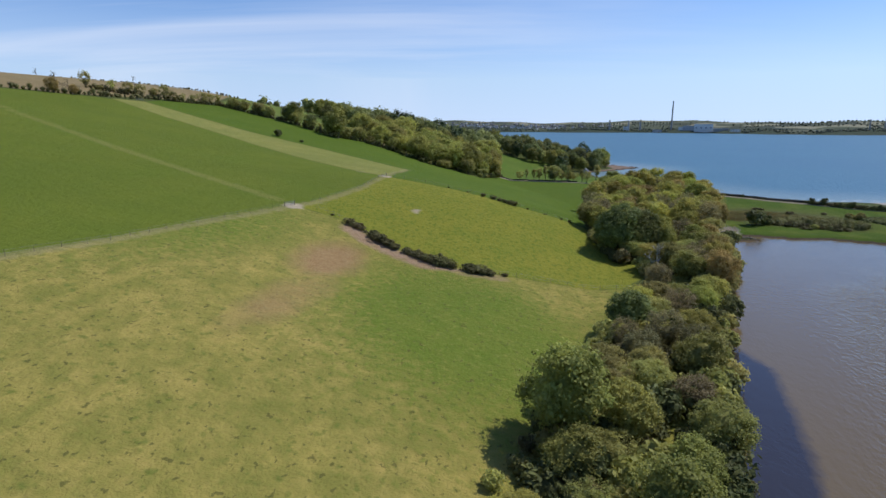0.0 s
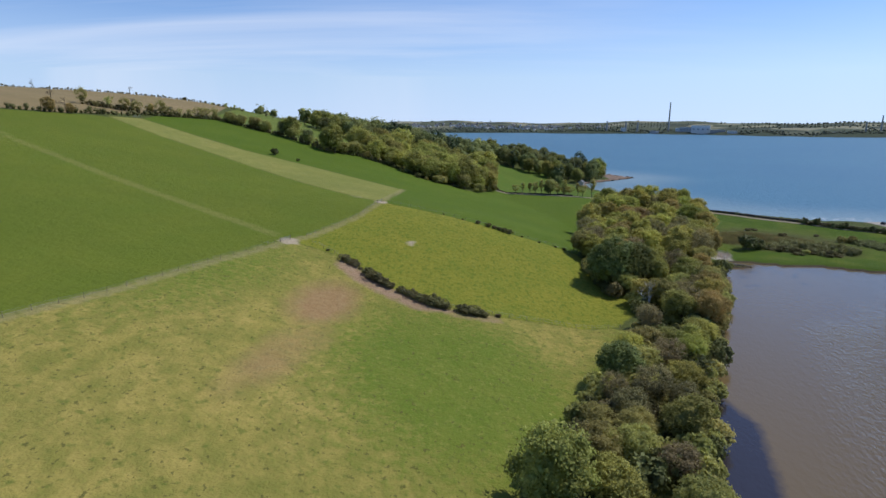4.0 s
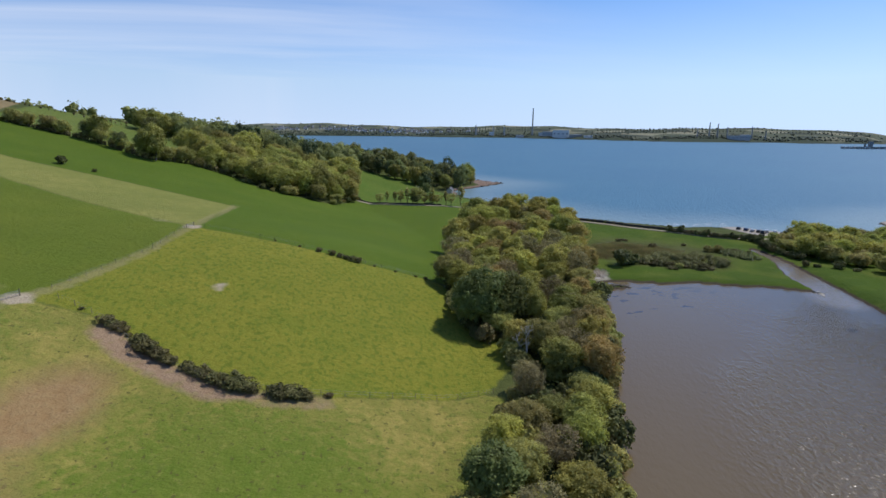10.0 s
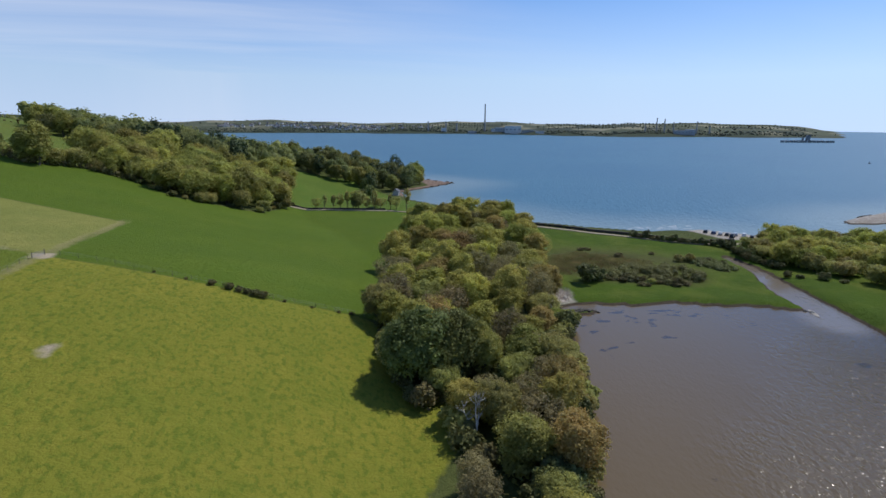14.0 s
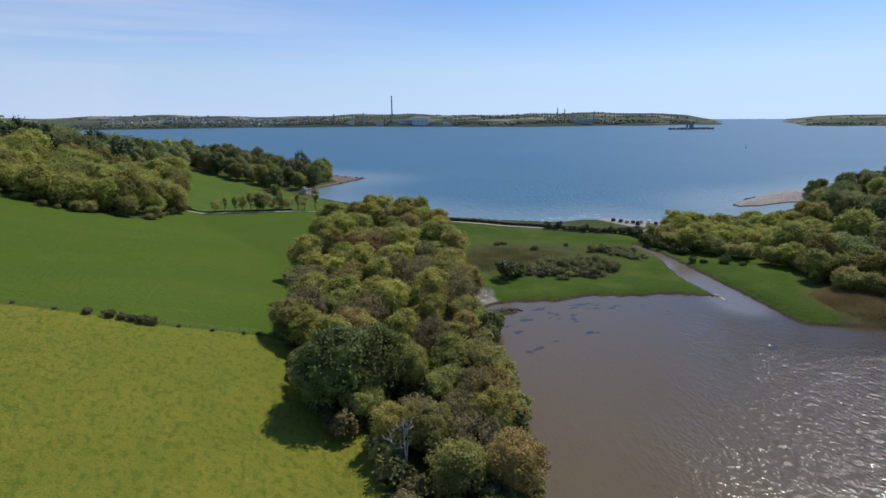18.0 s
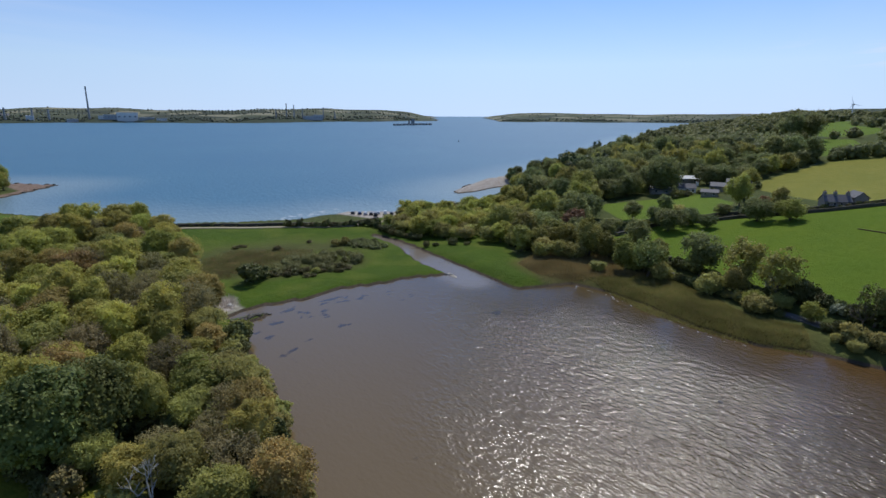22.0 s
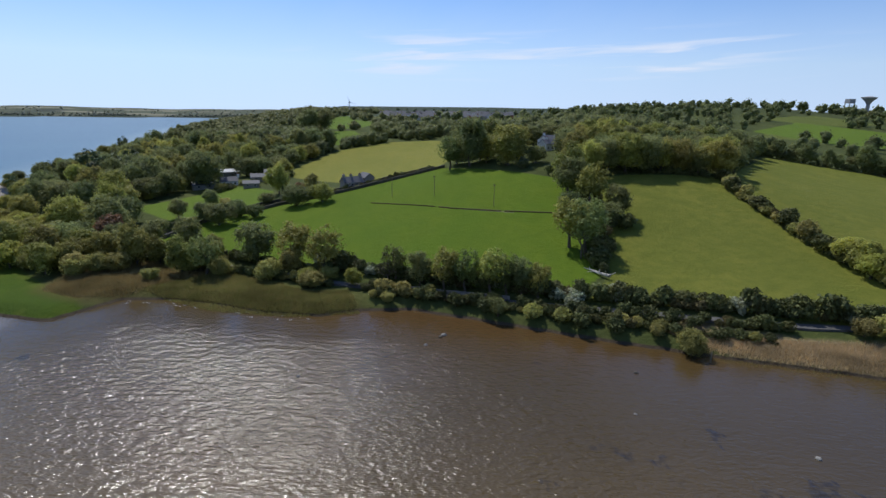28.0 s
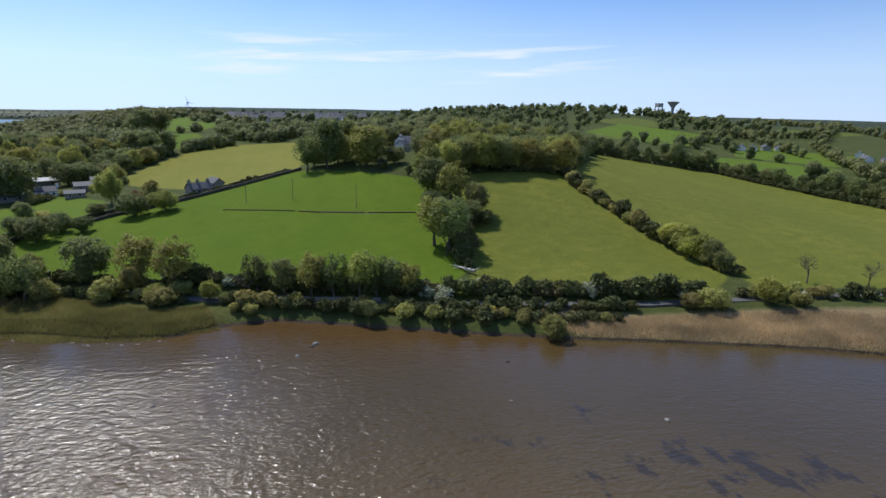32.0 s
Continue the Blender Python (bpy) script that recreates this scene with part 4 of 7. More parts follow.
for s in (1, 2):
    kind(f"twig{s}", "alder_tree", "budding alder tree with brown twiggy crown", "twig", 3.8, 8.5, 0.22, 44, 6500, 0.24, "open", 1, 0.12)
# the same farther off, in fewer and larger sprays
for s in (1, 2, 3):
    kind(f"foak{s}", "oak_tree", "rounded oak tree in olive-green spring leaf", "oak", 4.8, 12.0, 0.34, 36, 3300, 0.50, clear=0.06)
    kind(f"fdark{s}", "sycamore_tree", "dark-green rounded sycamore tree in full leaf", "shade", 4.8, 12.0, 0.34, 36, 3300, 0.50, clear=0.05)
for s in (1, 2):
    kind(f"flime{s}", "willow_tree", "yellow-green willow in spring leaf", "lime", 4.2, 9.0, 0.26, 32, 2800, 0.46, clear=0.06)
    kind(f"fgrey{s}", "willow_tree", "grey-green willow bush beside the water", "grey", 3.8, 6.6, 0.2, 32, 2800, 0.42, clear=0.05)
    kind(f"frust{s}", "beech_tree", "large tree with bronze new leaves", "rust", 4.8, 12.0, 0.34, 26, 1900, 0.66)
for s in (1, 2, 3):
    kind(f"fwood{s}", "woodland_tree", "tall woodland tree in olive spring leaf", "wood", 5.8, 13.0, 0.34, 40, 4000, 0.52, clear=0.04)
    kind(f"fshade{s}", "woodland_oak", "rounded dark-green tree of the eastern wood", "shade", 5.6, 11.0, 0.34, 38, 3400, 0.52, clear=0.05)
for s in (1, 2, 3):
    kind(f"open{s}", "open_oak_tree", "open-crowned oak with crooked limbs and thin spring leaf", ("oak", "dark", "oak")[s - 1], 4.7, 11.5, 0.36, 40, 2600, 0.5, "open", 1, 0.2)
    kind(f"dome{s}", "parkland_tree", "broad domed dark-green tree in full leaf", ("shade", "shade", "wood")[s - 1], 6.4, 12.5, 0.4, 44, 4200, 0.54, clear=0.02)
for s in (1, 2):
    kind(f"thin{s}", "ash_tree", "thin-leaved grey-green ash tree in a field hedge", "grey", 3.4, 8.0, 0.2, 30, 1500, 0.34, "open", 1, 0.18)
kind("purple", "copper_beech", "dark purple copper beech tree in leaf", "purple", 4.6, 10.5, 0.34, 13, 1200, 0.85)
kind("pine1", "conifer_tree", "dark pointed conifer tree in a wood", "pine", 2.6, 13.0, 0.28, 16, 1000, 0.8, "cone")
kind("pine2", "pine_tree", "dark spreading pine tree in a wood", "pine", 4.4, 13.0, 0.34, 10, 1000, 0.8)
kind("slim", "poplar_tree", "slender upright garden poplar", "grey", 1.5, 9.0, 0.16, 16, 900, 0.4, "open", 1, 0.2)
for s in (1, 2, 3):
    kind(f"gorse{s}", "gorse_bush", "dark brownish-green gorse bush in a hedge line", "gorse", 1.9, 2.6, 0.10, 12, 1500, 0.30, clear=0.02)
    kind(f"thorn{s}", ("hawthorn_bush", "elder_bush", "blackthorn_bush")[s - 1], ("dark-green hawthorn bush in a field hedge", "rounded dark-green elder bush in a hedge", "dark tangled blackthorn bush in a hedge")[s - 1], "thorn", 2.2, 3.4, 0.12, 11, 1000, 0.48, clear=0.04)
kind("bramble", "bramble_bush", "low tangled bramble thicket under trees", "thorn", 2.4, 2.8, 0.08, 14, 1100, 0.42, clear=0.02)
kind("blossom", "hawthorn_bush", "hawthorn bush covered in white blossom", "white", 2.0, 3.2, 0.12, 11, 1000, 0.46, clear=0.05)
kind("sallow", "sallow_bush", "grey-green sallow bush on the bank", "grey", 2.2, 3.2, 0.10, 11, 1000, 0.46, clear=0.03)


def plant(key, x, y, scale=1.0, turn=None, tall=1.0, sink=0.15, group=""):
    q = KINDS[key]
    turn = random.uniform(0, 360) if turn is None else turn
    m = pose(x, y, zat(x, y) - sink, 0, 0, turn)
    if q["made"] is None:
        seed = sum(ord(c) * (i + 3) for i, c in enumerate(key))
        clear = 0.10 if q["clear"] is None else q["clear"]
        rz = q["h"] * (1 - clear) / 2
        mid = q["h"] * clear + rz
        ob = new(q["name"])
        part("trunk", trunk_mesh("trunk", seed, mid * 1.1, q["trunk"], q["rx"] * 0.8), BARK, ob)
        part("crown", crown_mesh("crown", seed, q["rx"], rz, mid, q["lobes"], q["leaves"], q["size"], q["style"], q["level"]), LEAF[q["leafage"]], ob)
        tagged(ob, q["label"], "bush" if "bush" in q["name"] else "tree", group)
        ob.matrix_basis = m @ Matrix.Diagonal((scale, scale, scale * tall, 1))
        q["made"] = (ob, scale, scale * tall)
        return ob
    ob, s, st = q["made"]
    out = copy_thing(ob, m @ Matrix.Diagonal((scale / s, scale / s, scale * tall / st, 1)))
    if group:
        out["group"] = group
    return out


def scatter(outline, gap, keys, low=0.8, high=1.2, group="", tall=(0.9, 1.15), avoid=(), between=(-1e9, 1e9), shrink=None):
    """Trees at random inside an outline, no two nearer than gap."""
    x0, x1 = min(p[0] for p in outline), max(p[0] for p in outline)
    y0, y1 = min(p[1] for p in outline), max(p[1] for p in outline)
    tries = int((x1 - x0) * (y1 - y0) / gap ** 2 * 5)
    P = np.array([(random.uniform(x0, x1), random.uniform(y0, y1)) for _ in range(tries)])
    P = P[(inside_distance(P[:, 0], P[:, 1], outline) > 0) & (P[:, 1] >= between[0]) & (P[:, 1] < between[1])]
    spots = []
    for p in P:
        if spots and (np.hypot(*(np.array(spots) - p).T) < gap).any():
            continue
        if any((p[0] - a) ** 2 + (p[1] - b) ** 2 < r * r for a, b, r in avoid):
            continue
        spots.append((float(p[0]), float(p[1])))
    for p in sorted(spots):
        plant(random.choice(keys(*p) if callable(keys) else keys), *p, random.uniform(low, high) * (shrink(*p) if shrink else 1), None, random.uniform(*tall), group=group)
    return spots


def along(points, step, wob=0.0):
    """Places every step metres along a line."""
    out, left = [], 0.0
    for (ax, ay), (bx, by) in zip(points, points[1:]):
        n = math.hypot(bx - ax, by - ay)
        while left < n:
            q = left / n
            out.append((ax + (bx - ax) * q + random.uniform(-wob, wob), ay + (by - ay) * q + random.uniform(-wob, wob)))
            left += step
        left -= n
    return out


def hedge(points, step, keys, low, high, group, wob=0.5):
    for p in along(points, step, wob):
        swell = 0.86 + 0.28 * noise.noise(Vector((p[0] * 0.09, p[1] * 0.09, 3.3)))
        plant(random.choice(keys), *p, random.uniform(low, high) * swell, None, random.uniform(0.75, 1.3), group=group)


# shore belt on the west bank
WEST_EDGE = [(6, 20), (9, 42), (14, 63), (25, 88), (39, 112), (52, 132), (57, 152), (50, 158), (50, 172), (51, 192), (62, 233), (76, 272), (90, 312), (103, 342)]
EAST_EDGE = [(146, 318), (125, 256), (109, 222), (99.5, 196), (88, 169), (74, 141), (59.5, 114), (46.5, 89), (31.5, 54.5), (17, 25)]


def belt_kinds(x, y):
    if y < 75:
        return ["oak1", "oak2", "grey1", "grey2", "grey1"] if x < 30 else ["grey1", "grey2", "twig1"]
    if y < 130:
        return ["grey1", "grey2", "oak2", "twig2", "twig1", "oak1", "twig2", "lime1", "grey1", "grey2"]
    if y < 172:
        return ["grey1", "oak1", "twig1", "rust1", "gold2", "twig2", "oak2", "grey2"]
    if y < 235:
        return ["gold1", "oak1", "twig1", "rust2", "gold2", "twig2", "gold2", "grey1", "rust1"]
    return ["lime1", "gold1", "gold2", "lime2", "grey1", "rust2", "oak1", "twig1"]


GROUP = "trees of the shore belt"
FIXED = [("dark1", 52, 164, 1.30, 1.05), ("dark2", 60.5, 165, 1.25, 1.05), ("gold1", 56, 178, 1.10, 1.1), ("rust1", 62, 183, 1.1, 1.05), ("gold2", 78, 196, 1.1, 1.1),
         ("lime1", 60, 118.6, 0.9, 0.8), ("oak1", 15, 62, 1.15, 1.1), ("dark2", 36, 101, 0.9, 0.9), ("lime2", 2, 42, 0.55, 0.6), ("lime1", 8, 48, 0.5, 0.6)]
for key, x, y, s, tall in FIXED:
    plant(key, x, y, s, None, tall, group=GROUP)
for low_y, high_y, lo, hi, gap in ((20, 132, 0.70, 1.0, 5.6), (132, 190, 0.78, 1.1, 5.6), (190, 345, 1.05, 1.35, 6.9)):
    scatter(WEST_EDGE + EAST_EDGE, gap, belt_kinds, lo, hi, GROUP, (0.75, 1.2), [(x, y, 5.5) for _, x, y, *_ in FIXED] + [(57, 142, 6.0), (52, 137, 5.0)], (low_y, high_y))
hedge([(19.5, 30), (32.8, 55), (47.8, 88), (60.8, 113), (75.8, 140.5), (89.8, 168), (100.8, 189)], 2.6, ["sallow", "sallow", "bramble", "gorse1"], 0.9, 1.5, "bushes at the foot of the shore belt", 1.0)
hedge([(-2, 30), (4, 44), (7, 54), (14, 66), (26, 88), (40, 112), (52, 132)], 4.0, ["gorse1", "thorn2", "sallow", "thorn1"], 0.6, 1.0, "bushes at the foot of the shore belt", 1.2)
hedge([(50, 158), (50, 175), (52, 195), (64, 235), (78, 275), (92, 315)], 4.0, ["thorn1", "thorn2", "gorse3"], 0.6, 1.0, "bushes at the foot of the shore belt", 1.0)
for low_y, high_y, gap in ((20, 135, 3.6), (135, 190, 4.2)):
    scatter(WEST_EDGE + EAST_EDGE, gap, ["sallow", "bramble", "bramble", "sallow", "gorse2"], 0.9, 1.6, "underwood of the shore belt", (0.8, 1.2), (), (low_y, high_y))

# bleached dead tree and a leafless ash
def bare_tree(name, x, y, h, r, seed, bark, label, spread=0.75, depth=4):
    ob = new(name)
    for piece, mesh in branch_mesh("branch", seed, h, r, depth, spread):
        part(piece, mesh, bark, ob)
    ob.matrix_basis = pose(x, y, zat(x, y) - 0.1, 0, 0, seed * 37)
    return tagged(ob, label, "tree")


bare_tree("dead_tree", 57.2, 142.5, 11.0, 0.24, 5, PALE_BARK, "dead tree with bleached bare branches", 0.6)
bare_tree("dead_tree", 9, 44, 5.0, 0.12, 9, PALE_BARK, "dead tree with bleached bare branches", 0.9)
bare_tree("ash_tree", 131, -80, 10.5, 0.24, 12, BARK, "leafless ash tree standing in a hedge", 0.75, 5)
bare_tree("ash_tree", 122, -93, 9.0, 0.22, 15, BARK, "leafless ash tree standing in a hedge", 0.75, 5)
bare_tree("ash_tree", 187.5, 9.5, 13.0, 0.3, 17, BARK, "half-bare old tree at the corner of two fields", 0.7, 5)
for x, y, s in ((198, 86, 21), (183, 69, 22), (-166, 352, 23), (-158, 372, 24), (-215, 318, 25), (-196, 300, 26), (-268, 496, 27), (-330, 468, 28), (-186, 345, 29)):
    bare_tree("ash_tree", x, y, 9.5, 0.22, s, BARK, "thin-leaved ash tree with open branches")

def canopy(name, spots, label, leafage, size=(5, 8), seed=3, sprays=60, spray=0.34, lift=1.0, core=0.84):
    """Far woodland in one mesh: a lumpy crown with leaf sprays for every tree."""
    rng = np.random.default_rng(seed)
    iv, jf = ICO[1]
    V, T, Q, n = [], [], [], 0
    for x, y in spots:
        r = rng.uniform(*size)
        lob = 5
        tall = rng.uniform(0.8, 1.4)
        c = np.array([x, y, zat(x, y)]) + rng.uniform(-0.5, 0.5, (lob, 3)) * r * np.array([0.9, 0.9, 0.7 * tall]) + np.array([0, 0, r * lift * tall])
        rr = r * rng.uniform(0.42, 0.8, lob)
        c[0], rr[0] = (x, y, zat(x, y) + 0.35 * r), 0.6 * r
        for i in range(lob):
            V.append(iv * rr[i] * core * (1 + 0.15 * rng.normal(size=(len(iv), 1))) + c[i]); T.append(jf + n); n += len(iv)
        lv = leaves_on(rng, c, rr, sprays, r * spray)
        V.append(lv); Q.append(np.arange(len(lv)).reshape(-1, 4) + n); n += len(lv)
    ob = part(name, raw_mesh(name, np.concatenate(V), np.concatenate(T), np.concatenate(Q)), LEAF[leafage])
    return tagged(ob, label, "hedge" if "hedge" in name else "woodland", kind="stuff")


def strewn(outline, gap, seed, least=0.8):
    rng = random.Random(seed)
    x0, x1 = min(p[0] for p in outline), max(p[0] for p in outline)
    y0, y1 = min(p[1] for p in outline), max(p[1] for p in outline)
    n = int((x1 - x0) * (y1 - y0) / gap ** 2)
    P = np.array([(rng.uniform(x0, x1), rng.uniform(y0, y1)) for _ in range(n)])
    ok = (inside_distance(P[:, 0], P[:, 1], outline) > 0) & (height(P[:, 0], P[:, 1]) > least)
    for field in ("estate", "park", "park_back", "park_far", "valley", "valley_low", "valley_back", "bright_far", "pale_far"):
        ok &= inside_distance(P[:, 0], P[:, 1], FIELDS[field]) < 2
    return [tuple(p) for p in P[ok]]


# woods on the west hill and the point
PARK = "trees of the hillside wood"
scatter([(-58, 388), (-42, 374), (-12, 350), (21, 359), (43, 412), (44, 438), (42, 470), (20, 470), (-30, 448), (-62, 422)], 9.0,
        ["fwood1", "dome3", "fwood2", "dome3", "dome3", "flime2", "fwood1", "flime1", "fwood3"], 1.1, 1.55, PARK, (0.82, 1.08))
hedge([(-60, 392), (-42, 370), (-12, 344), (23, 353), (42, 405)], 6.5, ["bramble", "thorn1", "sallow", "fgrey1"], 0.6, 1.3, PARK, 1.6)
canopy("wood", strewn([(-70, 452), (-20, 478), (40, 490), (60, 560), (-60, 600), (-120, 520)], 10, 22), "dark mixed woodland behind the hillside", "dark", (5.5, 7.5), 22, 260, 0.2)
scatter([(-48, 452), (-20, 460), (8, 470), (14, 494), (-20, 490), (-48, 474)], 6.0, ["pine2", "pine1", "pine2", "dome2", "pine1"], 1.15, 1.5, PARK)
scatter([(64, 506), (92, 486), (112, 466), (124, 478), (150, 508), (158, 540), (140, 570), (90, 610), (50, 580)], 9.0,
        ["fdark1", "fdark2", "foak3", "pine2", "fgrey1", "foak1"], 0.95, 1.35, "trees on the point")
for x, y, s in ((66, 508, 1.0), (76, 504, 1.1), (86, 498, 1.0), (99, 474, 0.8), (60, 514, 1.1), (95, 440, 0.7), (88, 430, 0.6)):
    plant("fdark2", x, y, s, group="trees on the point")
for x, y in along([(56, 399), (75, 394), (101, 386)], 4.2, 0.8):
    plant(random.choice(["slim", "thin1", "slim", "thin2"]), x, y, random.uniform(0.9, 1.5), group="poplars along the garden wall")
plant("slim", 106.5, 383, 1.6, group="poplars along the garden wall")
plant("fdark3", 78, 393, 0.7, group="trees on the point"); plant("fgrey1", 91, 400, 0.9, group="trees on the point")

# field hedges on the west hill
LOW = "gorse bushes of the low hedge"
for x, y, s in ((-25.5, 148.6, 1.0), (-23, 147.2, 0.9), (-18.4, 142.6, 1.1), (-16.6, 140.5, 1.25), (-14, 138.6, 1.0), (-12, 137.2, 0.8), (-9.2, 135.6, 0.85), (-6.6, 133.8, 0.95), (-3.6, 131.8, 1.1), (-1.2, 130.6, 1.25), (1.2, 129.6, 1.05),
                (6.0, 128.2, 1.05), (8.4, 128.0, 1.1), (10.4, 127.9, 0.85), (15, 128.2, 0.5), (-31, 152.6, 0.35), (-20.8, 145, 0.4), (-7.9, 134.6, 0.6)):
    plant(random.choice(["gorse1", "gorse2", "gorse3"]), x, y, s * 0.92, None, 0.78, group=LOW)
    if s > 0.8:
        plant(random.choice(["gorse1", "gorse2", "gorse3"]), x + 1.1, y - 0.8, s * 0.75, None, 0.75, group=LOW)
HIGH = "gorse bushes of the high hedge"
for x, y, s in ((14.5, 198.4, 0.75), (18.2, 197, 0.9), (20.2, 196, 0.7), (21.9, 195.4, 0.75), (23.7, 194.8, 0.9), (25.6, 194.2, 0.95), (9.0, 200.6, 0.35), (30, 193.6, 0.35), (36, 192.8, 0.35), (42, 192.8, 0.4), (2, 204, 0.3), (45, 193, 0.5)):
    plant(random.choice(["gorse1", "gorse2", "gorse3"]), x, y, s * 0.72, group=HIGH)
plant("thorn1", -86, 294, 1.0), plant("thorn2", -73, 290, 0.4)
FAR = "bushes of the far hedge"
canopy("hedgerow", along(HEDGE_FAR, 1.9, 0.5), "dark tangled hedge along the far field", "gorse", (1.0, 1.9), 41, 150, 0.24)
for x, y in along(HEDGE_FAR, 6.6, 1.2):
    plant(random.choice(["thin1", "thin2", "thin1", "sallow"]), x, y, random.uniform(0.65, 1.15), None, random.uniform(0.8, 1.15), group="trees in the far hedge")
for key, x, y, s in (("foak1", -97, 372, 1.0), ("fdark1", -103, 373, 0.7), ("fgrey2", -115, 376, 0.9), ("fgrey1", -122, 377, 1.0), ("foak2", -66, 353, 1.15), ("foak3", -71, 354, 0.9), ("fgrey1", -56, 367, 1.1), ("fgrey2", -62, 360, 0.9),
                     ("fgrey2", -140, 381, 0.9), ("fgrey1", -133, 380, 0.8), ("fdark2", -84, 362, 0.6)):
    plant(key, x, y, s * 1.25, group="trees in the far hedge")
canopy("hedgerow", along([(-330, 190), (-215, 252), (-192, 284), (-176, 322), (-172, 344)], 2.6, 0.7), "dark tangled hedge below the ploughed field", "gorse", (0.9, 1.9), 42, 140, 0.24)
for x, y, s in ((-192, 282, 1.0), (-187, 290, 0.7), (-222, 246, 0.9), (-176, 348, 0.8)):
    plant("frust1", x, y, s * 0.6, group="bushes of the top hedge")
scatter([(-105, 455), (-60, 440), (-50, 475), (-95, 500)], 7.5, ["fdark1", "foak1", "fdark2", "foak3"], 0.95, 1.15, "trees on the hilltop")
canopy("hedgerow", along([(-215, 492), (-170, 470), (-110, 470)], 3.4, 1.5) + along([(-430, 360), (-350, 450), (-290, 490), (-215, 492)], 1.3, 0.8), "dark hedge on the hilltop skyline", "gorse", (0.4, 1.15), 43, 120, 0.24)
for x, y in ((-232, 520), (-205, 500), (-224, 512)):
    plant(random.choice(["thorn1", "thorn2", "thorn3"]), x, y, random.uniform(0.5, 1.0), group="bushes on the skyline")

# marsh scrub
SCRUB = "scrub bushes in the marsh"
plant("thorn1", 126.5, 219.5, 1.9, None, 0.9, group=SCRUB), plant("thorn2", 130.5, 220.5, 1.2, None, 0.9, group=SCRUB)
for a in ([(133, 219), (143, 213), (157, 207)], [(134, 222), (146, 216), (155, 211)], [(176, 236), (190, 224)], [(196, 206), (204, 190)]):
    hedge(a, 5.0, ["gorse1", "bramble", "sallow", "gorse3"], 0.6, 1.1, SCRUB, 1.8)
canopy("marsh_scrub", strewn([(134, 222), (140, 214), (157, 207), (166, 212), (170, 224), (162, 232), (150, 233), (142, 230)], 2.7, 51, 0.3), "low tangled olive-brown scrub in the marsh", "scrub", (1.6, 3.0), 51, 900, 0.085, -0.02, 0.7)
canopy("marsh_scrub", strewn([(178, 237), (189, 234), (187, 217), (178, 216), (176, 227)], 1.6, 53, 0.3), "low tangled scrub in the upper marsh", "scrub", (1.0, 1.8), 52, 500, 0.11, -0.02, 0.7)
for cx, cy in ((139, 217), (143, 216), (148, 212), (152, 210), (154, 208), (136, 220), (165, 246), (150, 262), (183, 230)):
    for _ in range(3):
        plant(random.choice(["gorse1", "gorse2", "gorse3"]), cx + random.gauss(0, 3.6), cy + random.gauss(0, 1.8), random.uniform(0.45, 0.9), None, 0.65, group=SCRUB)
hedge([(154, 321), (174, 297), (193, 273), (205, 258)], 5.0, ["gorse1", "thorn2"], 0.3, 0.5, "low bushes behind the sea wall", 0.6)
hedge([(186, 277), (196, 266), (206, 255), (212, 248), (205, 236), (202, 226), (203, 214)], 1.9, ["thorn1", "thorn2", "gorse1"], 0.8, 1.1, SCRUB, 0.8)

# willow copse and the wooded point on the east side
COPSE = "willows of the shore copse"
scatter([(206, 228), (212, 198), (214, 178), (236, 172), (258, 186), (276, 222), (270, 232), (252, 244), (236, 249), (216, 243)], 4.8,
        lambda x, y: ["flime1", "flime2", "fgrey1", "flime2", "fgrey2", "flime1"] if x > 218 else ["fgrey1", "flime1", "flime2", "fgrey2"], 0.85, 1.1, COPSE, (0.8, 0.95))
scatter([(211, 177), (203, 165), (206, 157), (211, 148), (214, 141), (223, 150), (233, 165), (244, 196), (226, 190)], 5.0, ["fgrey1", "foak1", "fgrey2", "open1", "fdark3", "foak3", "fgrey1"], 0.75, 1.1, COPSE)
FARM_KEEP = [(358, 136, 24), (386, 158, 15), (340, 134, 14), (300, 76, 15)]
EAST_WOOD = "trees of the eastern wood"


def wood_kinds(x, y):
    return ["fshade1", "fwood1", "dome1", "fwood2", "fshade3", "fgrey2", "flime1", "dome3", "purple"] if x < 330 else ["dome1", "dome2", "fshade3", "dome3", "fshade1", "fwood3", "dome1", "pine2"]


scatter([(216, 172), (224, 158), (248, 160), (268, 158), (302, 180), (346, 150), (372, 160), (420, 142), (470, 128), (520, 150), (540, 200), (548, 288), (500, 292), (440, 286), (400, 284), (372, 272), (372, 258), (350, 252), (322, 240), (296, 236), (262, 190), (236, 172)], 11.2,
        wood_kinds, 0.95, 1.5, EAST_WOOD, (0.85, 1.25), FARM_KEEP, shrink=lambda x, y: (0.8 if x > 400 else 1.0) * min(1.0, 0.42 + 0.0085 * max(0.0, -float(inside_distance(x, y, SEA)))))
scatter([(366, 118), (400, 121), (440, 108), (489, 92), (512, 112), (530, 150), (470, 128), (420, 142), (372, 152)], 8.0, ["dome1", "fshade2", "dome3", "fdark1", "fshade1", "dome2"], 0.75, 1.05, EAST_WOOD, (0.8, 1.0), FARM_KEEP)
hedge([(318, 178), (330, 172), (342, 166), (330, 186), (312, 190)], 5.0, ["fshade1", "fgrey1", "fwood2", "fshade3"], 0.6, 0.95, EAST_WOOD, 2.0)
canopy("wood", strewn([(524, 150), (600, 170), (730, 250), (760, 318), (620, 294), (552, 288), (544, 200)], 10, 23), "dark mixed woodland on the eastern point", "shade", (4.4, 6.4), 23, 300, 0.17, 0.5)
